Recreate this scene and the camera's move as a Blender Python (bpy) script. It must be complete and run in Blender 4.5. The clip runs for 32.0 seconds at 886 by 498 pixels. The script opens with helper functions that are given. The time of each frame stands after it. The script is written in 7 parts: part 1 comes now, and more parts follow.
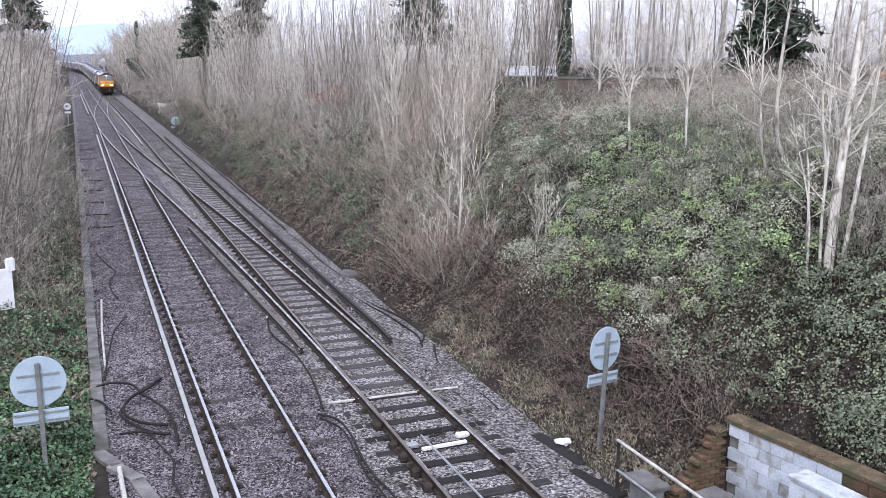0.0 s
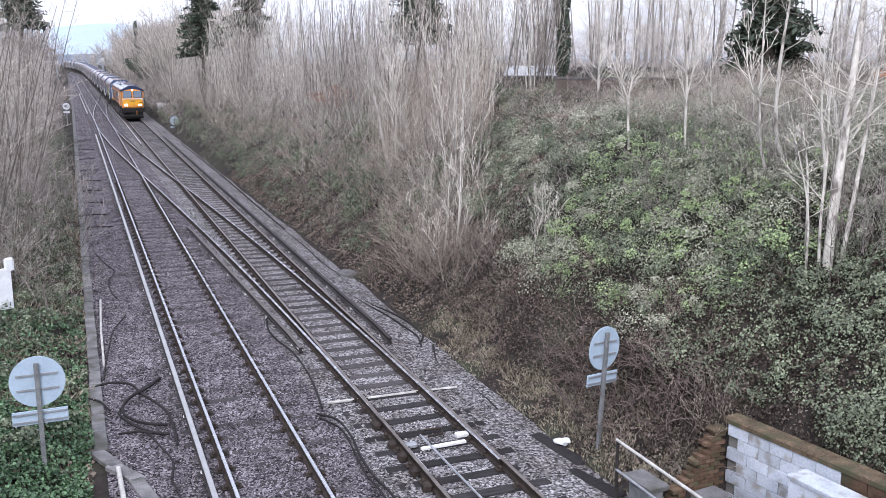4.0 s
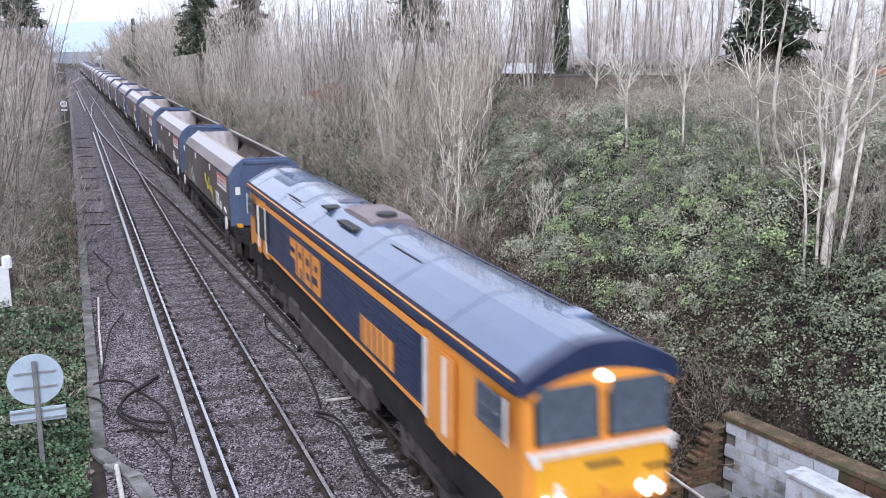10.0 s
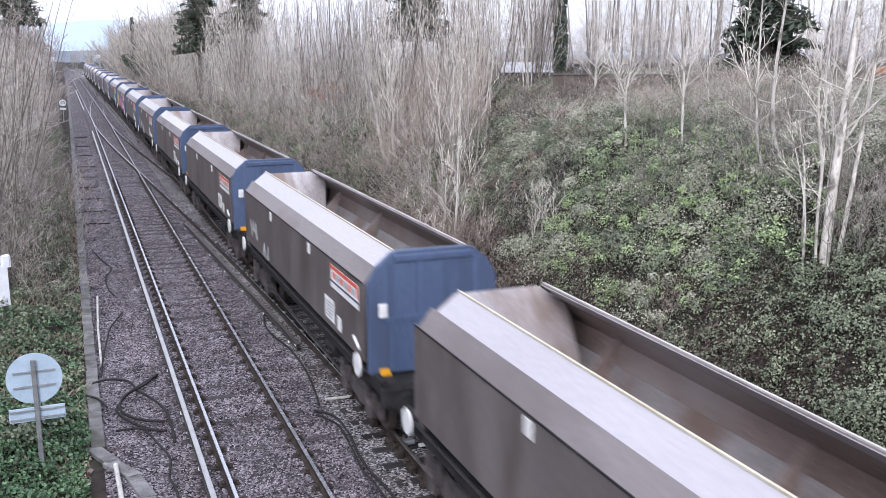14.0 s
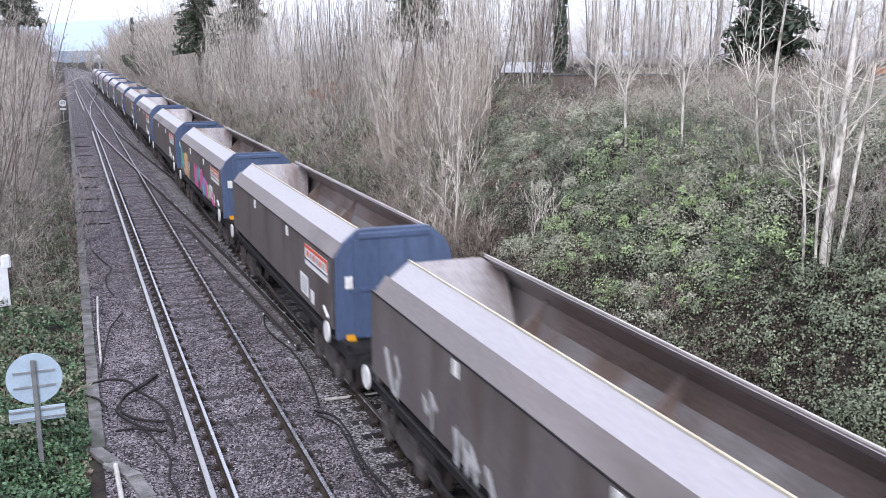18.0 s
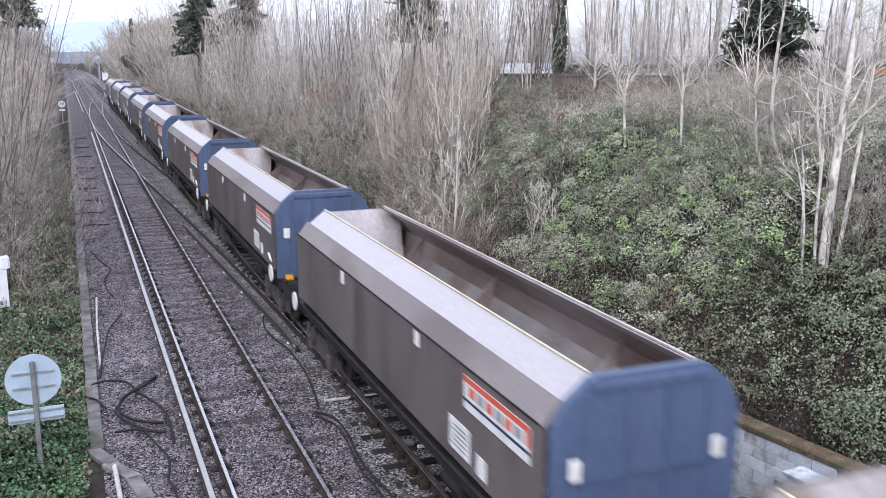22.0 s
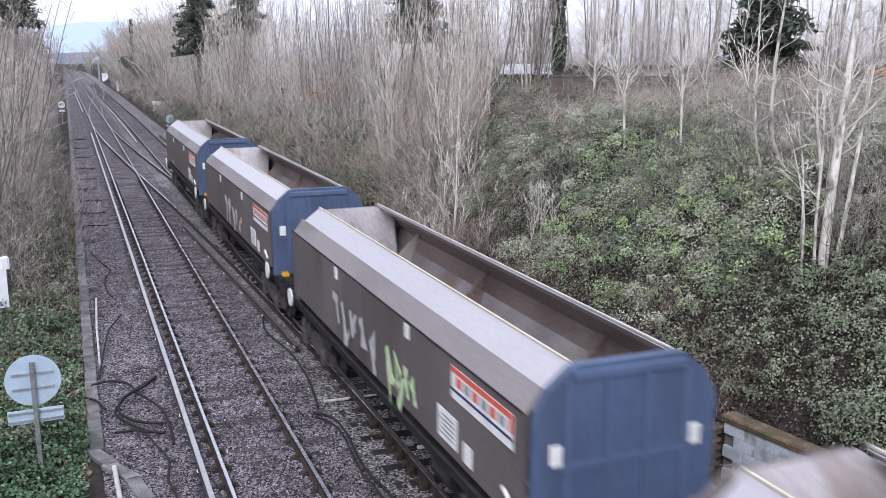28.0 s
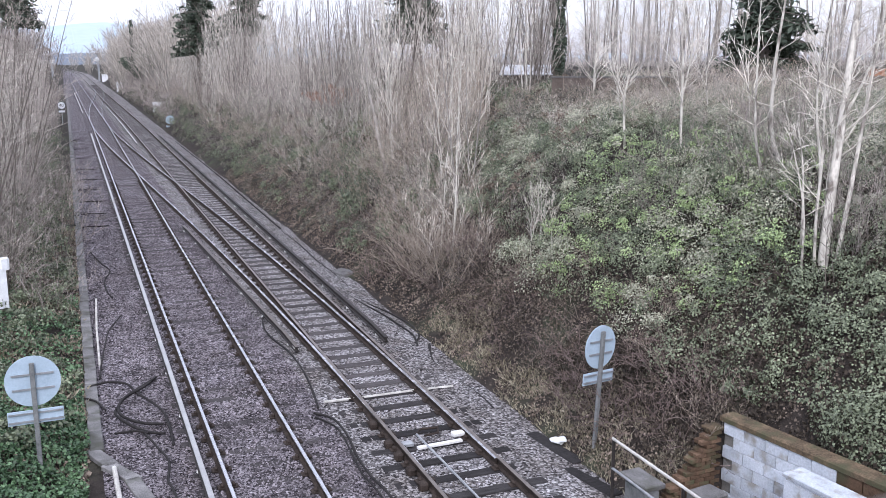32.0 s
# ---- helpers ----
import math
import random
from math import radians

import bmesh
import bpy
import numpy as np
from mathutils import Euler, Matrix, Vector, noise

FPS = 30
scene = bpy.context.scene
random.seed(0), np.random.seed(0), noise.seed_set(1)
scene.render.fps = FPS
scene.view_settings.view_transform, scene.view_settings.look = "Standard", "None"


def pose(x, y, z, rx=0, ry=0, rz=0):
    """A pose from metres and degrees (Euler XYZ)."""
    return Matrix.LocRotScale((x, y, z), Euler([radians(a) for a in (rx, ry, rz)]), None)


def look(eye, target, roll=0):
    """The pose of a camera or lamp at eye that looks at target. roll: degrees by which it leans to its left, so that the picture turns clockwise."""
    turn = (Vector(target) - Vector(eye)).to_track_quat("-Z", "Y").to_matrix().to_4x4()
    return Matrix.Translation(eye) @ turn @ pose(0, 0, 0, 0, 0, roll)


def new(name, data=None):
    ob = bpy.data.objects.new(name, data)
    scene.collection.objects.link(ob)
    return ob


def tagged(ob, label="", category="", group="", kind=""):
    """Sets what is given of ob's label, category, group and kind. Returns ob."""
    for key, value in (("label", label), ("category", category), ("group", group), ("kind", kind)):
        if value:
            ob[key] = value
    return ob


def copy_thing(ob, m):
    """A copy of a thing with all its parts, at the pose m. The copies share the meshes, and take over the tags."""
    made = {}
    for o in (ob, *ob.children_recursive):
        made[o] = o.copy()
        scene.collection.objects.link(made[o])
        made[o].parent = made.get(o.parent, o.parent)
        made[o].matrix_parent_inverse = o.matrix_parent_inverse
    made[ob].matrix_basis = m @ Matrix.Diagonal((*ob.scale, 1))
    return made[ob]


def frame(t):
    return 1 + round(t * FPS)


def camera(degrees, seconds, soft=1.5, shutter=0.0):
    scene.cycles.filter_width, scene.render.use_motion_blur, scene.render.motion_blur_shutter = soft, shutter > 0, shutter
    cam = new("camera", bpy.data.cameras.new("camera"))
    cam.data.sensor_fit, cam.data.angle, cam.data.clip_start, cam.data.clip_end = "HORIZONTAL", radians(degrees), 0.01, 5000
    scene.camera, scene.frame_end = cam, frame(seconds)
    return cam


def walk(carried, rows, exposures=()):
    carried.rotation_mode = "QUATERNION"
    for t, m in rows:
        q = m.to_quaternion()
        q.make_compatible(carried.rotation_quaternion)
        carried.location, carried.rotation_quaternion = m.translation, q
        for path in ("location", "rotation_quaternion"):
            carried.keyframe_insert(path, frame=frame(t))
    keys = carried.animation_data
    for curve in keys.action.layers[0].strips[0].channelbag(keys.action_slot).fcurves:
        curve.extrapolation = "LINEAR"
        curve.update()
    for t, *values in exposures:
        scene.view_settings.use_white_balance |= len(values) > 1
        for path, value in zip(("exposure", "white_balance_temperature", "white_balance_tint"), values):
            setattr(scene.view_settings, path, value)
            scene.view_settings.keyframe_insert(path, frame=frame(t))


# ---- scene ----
# ---------- camera ----------
EYE = (0.0, 0.0, 7.42)
cam = camera(50.03, 32.0, soft=0.72, shutter=0.45)
# seconds, degrees turned to the right of the line, degrees tilted down
AIM = [(0, 21.082, 11.765), (0.5, 21.097, 11.784), (1, 21.123, 11.817), (1.5, 21.139, 11.833), (2, 21.137, 11.829),
       (2.5, 21.121, 11.822), (3, 21.118, 11.803), (3.5, 21.124, 11.776), (5.5, 21.17, 11.787), (6, 21.175, 11.797),
       (6.5, 21.181, 11.82), (7, 21.183, 11.853), (8, 21.2, 11.87), (9, 21.225, 11.882), (10, 21.253, 11.916),
       (11, 21.264, 11.941), (12, 21.269, 11.98), (13, 21.285, 11.983), (14, 21.309, 11.983), (14.5, 21.316, 11.983),
       (16.5, 21.333, 12.001), (17, 21.331, 11.994), (18, 21.309, 11.973), (19, 21.289, 11.944), (20, 21.311, 11.929),
       (21, 21.33, 11.925), (22, 21.357, 11.914), (23, 21.344, 11.891), (24, 21.331, 11.89), (25, 21.35, 11.872),
       (25.5, 21.357, 11.867), (27.5, 21.373, 11.879), (28, 21.375, 11.875), (29, 21.38, 11.853), (30, 21.39, 11.841),
       (31, 21.381, 11.832), (32, 21.378, 11.831)]
# the picture darkens a little as pale wagon tops fill it
STOPS = [(0, 0.55), (8, 0.55), (9.2, 0.6), (10, 0.52), (11, 0.58), (12, 0.43), (13, 0.53), (14, 0.6), (17, 0.6), (19, 0.55), (20, 0.37), (21, 0.42), (22, 0.54), (23, 0.55), (25, 0.6), (28, 0.43), (29, 0.57), (30, 0.5), (31, 0.58), (32, 0.56)]
walk(cam, [(t, pose(*EYE, 90 - tilt, 0, -pan)) for t, pan, tilt in AIM],
     exposures=[(t, stops, 5780, 17) for t, stops in STOPS])

# ---------- world, sun, exposure ----------
SUN_ELEV, SUN_TURN = 38.0, 205.0
world = bpy.data.worlds.new("world")
scene.world = world
world.use_nodes = True
wn, wl = world.node_tree.nodes, world.node_tree.links
sky = wn.new("ShaderNodeTexSky")
sky.sky_type, sky.sun_disc = "NISHITA", False
sky.sun_elevation, sky.sun_rotation = radians(SUN_ELEV), radians(SUN_TURN)
sky.air_density, sky.dust_density = 1.0, 2.0
dim = wn.new("ShaderNodeMix")
dim.data_type, dim.blend_type = "RGBA", "MULTIPLY"
dim.inputs[0].default_value = 1.0
dim.inputs[7].default_value = (0.12, 0.12, 0.12, 1)
wl.new(sky.outputs[0], dim.inputs[6])
cloud = wn.new("ShaderNodeTexNoise")
cloud.inputs["Scale"].default_value, cloud.inputs["Detail"].default_value = 2.2, 5
ramp = wn.new("ShaderNodeValToRGB")
ramp.color_ramp.elements[0].position, ramp.color_ramp.elements[1].position = 0.3, 0.7
ramp.color_ramp.elements[0].color = (0.93, 0.95, 1.0, 1)
ramp.color_ramp.elements[1].color = (1.0, 1.01, 1.04, 1)
wl.new(cloud.outputs[0], ramp.inputs[0])
over = wn.new("ShaderNodeMix")
over.data_type = "RGBA"
over.inputs[0].default_value = 0.86
wl.new(dim.outputs[2], over.inputs[6])
# an overcast sky is brighter overhead than at the horizon
where = wn.new("ShaderNodeTexCoord")
split = wn.new("ShaderNodeSeparateXYZ")
wl.new(where.outputs["Generated"], split.inputs[0])
rise = wn.new("ShaderNodeMapRange")
rise.inputs[1].default_value, rise.inputs[2].default_value = 0.0, 1.0
rise.inputs[3].default_value, rise.inputs[4].default_value = 0.86, 1.45
wl.new(split.outputs[2], rise.inputs[0])
lit = wn.new("ShaderNodeVectorMath")
lit.operation = "SCALE"
wl.new(ramp.outputs[0], lit.inputs[0])
wl.new(rise.outputs[0], lit.inputs[3])
wl.new(lit.outputs[0], over.inputs[7])
wl.new(over.outputs[2], wn["Background"].inputs[0])
wn["Background"].inputs[1].default_value = 1.0
sun_data = bpy.data.lights.new("sun", "SUN")
sun_data.energy, sun_data.angle, sun_data.color = 1.5, radians(25), (1.0, 0.96, 0.9)
sun = new("sun", sun_data)
sun.matrix_world = look((0, 0, 60), (math.sin(radians(SUN_TURN)) * -50, math.cos(radians(SUN_TURN)) * -50,
                                     60 - 50 * math.tan(radians(SUN_ELEV))))

# ---------- materials ----------
def ramp_node(nodes, stops):
    r = nodes.new("ShaderNodeValToRGB")
    els = r.color_ramp.elements
    while len(els) < len(stops):
        els.new(0.5)
    for e, (p, c) in zip(els, stops):
        e.position, e.color = p, (*c, 1)
    return r


def surface(name, c1, c2, scale=4.0, fine=40.0, rough=0.8, metal=0.0, bump=0.15, spread=0.0, island=0.0, stain=None,
            stain_scale=0.7, stretch=(1, 1, 1), depth=0.01, coat=0.0):
    """Two-scale mottled surface: c1 to c2 over broad patches, finer grain, optional stain colour, optional change from piece to piece."""
    m = bpy.data.materials.new(name)
    m.use_nodes = True
    n, l = m.node_tree.nodes, m.node_tree.links
    b = n["Principled BSDF"]
    b.inputs["Metallic"].default_value = metal
    b.inputs["Coat Weight"].default_value = coat
    b.inputs["Specular IOR Level"].default_value = 0.5 if rough < 0.5 else 0.3 if rough < 0.65 else 0.12
    tc = n.new("ShaderNodeTexCoord")
    mp = n.new("ShaderNodeMapping")
    mp.inputs["Scale"].default_value = stretch
    l.new(tc.outputs["Object"], mp.inputs[0])
    vec = mp.outputs[0]
    if spread:
        own = n.new("ShaderNodeObjectInfo")
        shift = n.new("ShaderNodeVectorMath")
        shift.operation = "SCALE"
        shift.inputs[0].default_value = (37.0, 53.0, 71.0)
        l.new(own.outputs["Random"], shift.inputs[3])
        move = n.new("ShaderNodeVectorMath")
        l.new(vec, move.inputs[0])
        l.new(shift.outputs[0], move.inputs[1])
        vec = move.outputs[0]
    big, small = n.new("ShaderNodeTexNoise"), n.new("ShaderNodeTexNoise")
    for node, s, d in ((big, scale, 5), (small, fine, 3)):
        node.inputs["Scale"].default_value, node.inputs["Detail"].default_value = s, d
        l.new(vec, node.inputs["Vector"])
    add = n.new("ShaderNodeMath")
    add.operation = "MULTIPLY_ADD"
    add.inputs[1].default_value = 0.45
    l.new(small.outputs[0], add.inputs[0])
    half = n.new("ShaderNodeMath")
    half.operation = "MULTIPLY"
    half.inputs[1].default_value = 0.6
    l.new(big.outputs[0], half.inputs[0])
    l.new(half.outputs[0], add.inputs[2])
    r = ramp_node(n, [(0.36, c1), (0.68, c2)])
    l.new(add.outputs[0], r.inputs[0])
    col = r.outputs[0]
    if stain:
        st = n.new("ShaderNodeTexNoise")
        st.inputs["Scale"].default_value, st.inputs["Detail"].default_value = stain_scale, 6
        l.new(vec, st.inputs["Vector"])
        sr = ramp_node(n, [(0.5, (0, 0, 0)), (0.66, (1, 1, 1))])
        l.new(st.outputs[0], sr.inputs[0])
        mx = n.new("ShaderNodeMix")
        mx.data_type = "RGBA"
        l.new(sr.outputs[0], mx.inputs[0])
        l.new(col, mx.inputs[6])
        mx.inputs[7].default_value = (*stain, 1)
        col = mx.outputs[2]
    for amount, kind in ((spread, "object"), (island, "island")):
        if amount:
            src = n.new("ShaderNodeObjectInfo" if kind == "object" else "ShaderNodeNewGeometry")
            hsv = n.new("ShaderNodeHueSaturation")
            mr = n.new("ShaderNodeMapRange")
            mr.inputs[3].default_value, mr.inputs[4].default_value = 1 - amount, 1 + amount
            l.new(src.outputs["Random" if kind == "object" else "Random Per Island"], mr.inputs[0])
            l.new(mr.outputs[0], hsv.inputs["Value"])
            l.new(col, hsv.inputs["Color"])
            col = hsv.outputs[0]
    l.new(col, b.inputs["Base Color"])
    rr = n.new("ShaderNodeMapRange")
    rr.inputs[3].default_value, rr.inputs[4].default_value = max(0.03, rough - 0.12), min(1, rough + 0.12)
    l.new(big.outputs[0], rr.inputs[0])
    l.new(rr.outputs[0], b.inputs["Roughness"])
    if bump:
        bp = n.new("ShaderNodeBump")
        bp.inputs["Strength"].default_value, bp.inputs["Distance"].default_value = min(1, bump * 2), depth
        l.new(add.outputs[0], bp.inputs["Height"])
        l.new(bp.outputs[0], b.inputs["Normal"])
    return m


def ballast_material(name, dark, mid, light, cell):
    m = bpy.data.materials.new(name)
    m.use_nodes = True
    n, l = m.node_tree.nodes, m.node_tree.links
    b = n["Principled BSDF"]
    b.inputs["Roughness"].default_value = 0.9
    b.inputs["Specular IOR Level"].default_value = 0.12
    tc = n.new("ShaderNodeTexCoord")
    v = n.new("ShaderNodeTexVoronoi")
    v.inputs["Scale"].default_value = 1 / cell
    l.new(tc.outputs["Object"], v.inputs["Vector"])
    sep = n.new("ShaderNodeSeparateColor")
    l.new(v.outputs["Color"], sep.inputs[0])
    r = ramp_node(n, [(0.0, dark), (0.55, mid), (1.0, light)])
    l.new(sep.outputs[0], r.inputs[0])
    big = n.new("ShaderNodeTexNoise")
    big.inputs["Scale"].default_value, big.inputs["Detail"].default_value = 0.9, 6
    l.new(tc.outputs["Object"], big.inputs["Vector"])
    br = ramp_node(n, [(0.3, (0.6, 0.56, 0.53)), (0.7, (1.12, 1.12, 1.14))])
    l.new(big.outputs[0], br.inputs[0])
    mx = n.new("ShaderNodeMix")
    mx.data_type, mx.blend_type = "RGBA", "MULTIPLY"
    mx.inputs[0].default_value = 1
    l.new(r.outputs[0], mx.inputs[6])
    l.new(br.outputs[0], mx.inputs[7])
    l.new(mx.outputs[2], b.inputs["Base Color"])
    bp = n.new("ShaderNodeBump")
    bp.inputs["Strength"].default_value, bp.inputs["Distance"].default_value, bp.invert = 1.0, 0.04, True
    l.new(v.outputs["Distance"], bp.inputs["Height"])
    l.new(bp.outputs[0], b.inputs["Normal"])
    return m


def glow(name, colour, strength):
    m = bpy.data.materials.new(name)
    m.use_nodes = True
    b = m.node_tree.nodes["Principled BSDF"]
    b.inputs["Base Color"].default_value = (*colour, 1)
    b.inputs["Emission Color"].default_value = (*colour, 1)
    b.inputs["Emission Strength"].default_value = strength
    return m


M_SOIL = surface("soil_litter", (0.014, 0.012, 0.011), (0.055, 0.045, 0.038), 3, 35, 0.95, bump=0.4, depth=0.04,
                 stain=(0.05, 0.055, 0.035), stain_scale=0.6)
M_BALLAST_OLD = ballast_material("ballast_old", (0.010, 0.0085, 0.0095), (0.108, 0.095, 0.103), (0.40, 0.37, 0.39), 0.043)
M_BALLAST_NEW = ballast_material("ballast_clean", (0.02, 0.018, 0.018), (0.17, 0.16, 0.158), (0.50, 0.485, 0.48), 0.043)
M_STONE_OLD = surface("stone_brown_grey", (0.040, 0.034, 0.037), (0.275, 0.247, 0.263), 2, 30, 0.9, island=0.7)
M_STONE_NEW = surface("stone_pale_grey", (0.10, 0.094, 0.096), (0.46, 0.44, 0.45), 2, 30, 0.9, island=0.65)
M_RAIL_TOP = surface("polished_rail_steel", (0.40, 0.40, 0.415), (0.58, 0.58, 0.60), 3, 60, 0.26, 1.0, 0.02)
M_RAIL_DULL = surface("brown_worn_rail_steel", (0.10, 0.082, 0.07), (0.24, 0.21, 0.19), 3, 60, 0.42, 0.6, 0.04)
M_RAIL_SIDE = surface("rusty_rail_steel", (0.018, 0.014, 0.012), (0.06, 0.046, 0.038), 6, 60, 0.8, 0.0, 0.2)
M_RAIL_DARK = surface("dull_conductor_steel", (0.016, 0.014, 0.013), (0.055, 0.047, 0.043), 5, 60, 0.6, 0.3, 0.1)
M_COND_TOP = surface("worn_conductor_steel", (0.34, 0.33, 0.325), (0.52, 0.505, 0.49), 3, 50, 0.38, 0.9, 0.05)
M_COND_WORN = surface("dull_worn_conductor_top", (0.06, 0.05, 0.043), (0.15, 0.13, 0.115), 3, 50, 0.5, 0.4, 0.05)
M_SLEEPER = surface("dark_creosoted_timber", (0.013, 0.012, 0.012), (0.05, 0.046, 0.046), 3, 50, 0.85, bump=0.3, spread=0.35,
                    stretch=(1, 6, 1))
M_SLEEPER_L = surface("weathered_sleeper", (0.034, 0.030, 0.030), (0.095, 0.086, 0.086), 3, 50, 0.9, bump=0.3, spread=0.3,
                      stretch=(1, 6, 1))
M_CONCRETE = surface("old_concrete", (0.085, 0.082, 0.08), (0.23, 0.222, 0.218), 2.5, 45, 0.9, bump=0.25, spread=0.18,
                     stain=(0.09, 0.09, 0.075), stain_scale=1.6)
M_CABLE = surface("black_cable_rubber", (0.012, 0.011, 0.011), (0.04, 0.036, 0.035), 8, 60, 0.7, bump=0.05)
M_BROWN_PIPE = surface("pale_pipe", (0.30, 0.28, 0.25), (0.62, 0.60, 0.56), 5, 50, 0.6, bump=0.1)
M_PORCELAIN = surface("white_insulator", (0.45, 0.43, 0.40), (0.8, 0.79, 0.76), 5, 30, 0.4, bump=0.05)
M_SIGN_BACK = surface("pale_sign_back", (0.32, 0.40, 0.47), (0.42, 0.51, 0.59), 3, 40, 0.55, bump=0.03)
M_GALV = surface("galvanised_steel", (0.24, 0.25, 0.26), (0.42, 0.43, 0.44), 6, 60, 0.55, 0.5, 0.05)
M_POST = surface("weathered_post", (0.11, 0.115, 0.115), (0.23, 0.235, 0.23), 4, 40, 0.75, bump=0.12)
M_WHITE = surface("white_paint", (0.62, 0.63, 0.64), (0.82, 0.83, 0.84), 3, 40, 0.6, bump=0.05, stain=(0.5, 0.5, 0.47))
M_BLACK = surface("black_paint", (0.015, 0.015, 0.016), (0.04, 0.04, 0.042), 4, 40, 0.6, bump=0.05)
M_BARK = surface("grey_brown_bark", (0.13, 0.118, 0.105), (0.36, 0.33, 0.295), 3, 30, 0.9, bump=0.3, spread=0.3)
M_BARK_PALE = surface("pale_birch_bark", (0.38, 0.355, 0.305), (0.64, 0.60, 0.53), 5, 25, 0.85, bump=0.2, spread=0.15,
                      stretch=(1, 1, 0.4), stain=(0.16, 0.14, 0.12), stain_scale=6)
M_BARK_DARK = surface("dark_bark", (0.08, 0.068, 0.058), (0.20, 0.175, 0.15), 4, 30, 0.95, bump=0.3)
M_TWIG = surface("grey_twigs", (0.30, 0.272, 0.236), (0.68, 0.62, 0.54), 1.5, 20, 0.9, bump=0, spread=0.3, island=0.3)
M_TWIG_BROWN = surface("grey_brown_twigs", (0.17, 0.146, 0.130), (0.46, 0.405, 0.362), 1.5, 20, 0.9, bump=0, spread=0.3, island=0.3)
M_TWIG_PALE = surface("pale_twigs", (0.46, 0.42, 0.36), (0.78, 0.73, 0.65), 1.5, 20, 0.9, bump=0, spread=0.2, island=0.25)
M_TWIG_TAN = surface("tan_bramble_stems", (0.19, 0.155, 0.122), (0.50, 0.43, 0.355), 1.5, 20, 0.9, bump=0, spread=0.2, island=0.35)
M_TWIG_RED = surface("reddish_brown_stems", (0.075, 0.057, 0.051), (0.24, 0.185, 0.166), 1.5, 20, 0.9, bump=0, spread=0.2, island=0.35)
M_IVY = surface("ivy_leaves", (0.036, 0.049, 0.029), (0.255, 0.285, 0.182), 0.7, 12, 0.5, bump=0, island=0.5)
M_IVY_GREEN = surface("fresh_green_leaves", (0.13, 0.178, 0.075), (0.38, 0.475, 0.225), 0.9, 12, 0.55, bump=0, island=0.4)
# stronger light on the upper bank is put into this paler leaf colour
M_IVY_GREY = surface("dusty_grey_green_leaves", (0.18, 0.184, 0.132), (0.49, 0.49, 0.365), 0.8, 12, 0.6, bump=0, island=0.4)
M_UNDER = surface("grey_brown_undergrowth_leaves", (0.055, 0.052, 0.042), (0.22, 0.21, 0.17), 0.8, 12, 0.8, bump=0, island=0.6)
M_STALK = surface("dark_dead_stalks", (0.018, 0.015, 0.012), (0.095, 0.077, 0.06), 1.2, 15, 0.9, bump=0, island=0.5)
M_IVY_LOW = surface("low_green_ivy_leaves", (0.032, 0.066, 0.032), (0.135, 0.215, 0.108), 0.9, 12, 0.5, bump=0, island=0.6)
M_LITTER = surface("dead_leaves", (0.052, 0.041, 0.033), (0.29, 0.235, 0.188), 1.2, 15, 0.9, bump=0, island=0.5)
M_GRASS = surface("winter_grass", (0.15, 0.13, 0.085), (0.40, 0.36, 0.27), 1.0, 15, 0.85, bump=0, island=0.4)
M_CONIFER = surface("dark_conifer_needles", (0.040, 0.052, 0.040), (0.125, 0.148, 0.108), 1.5, 15, 0.8, bump=0, island=0.5)
# the pale blue of far haze is put into these two land colours
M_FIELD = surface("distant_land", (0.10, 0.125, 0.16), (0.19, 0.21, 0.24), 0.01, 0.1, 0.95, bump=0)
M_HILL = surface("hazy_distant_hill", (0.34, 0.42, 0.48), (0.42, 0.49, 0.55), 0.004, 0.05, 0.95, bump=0)

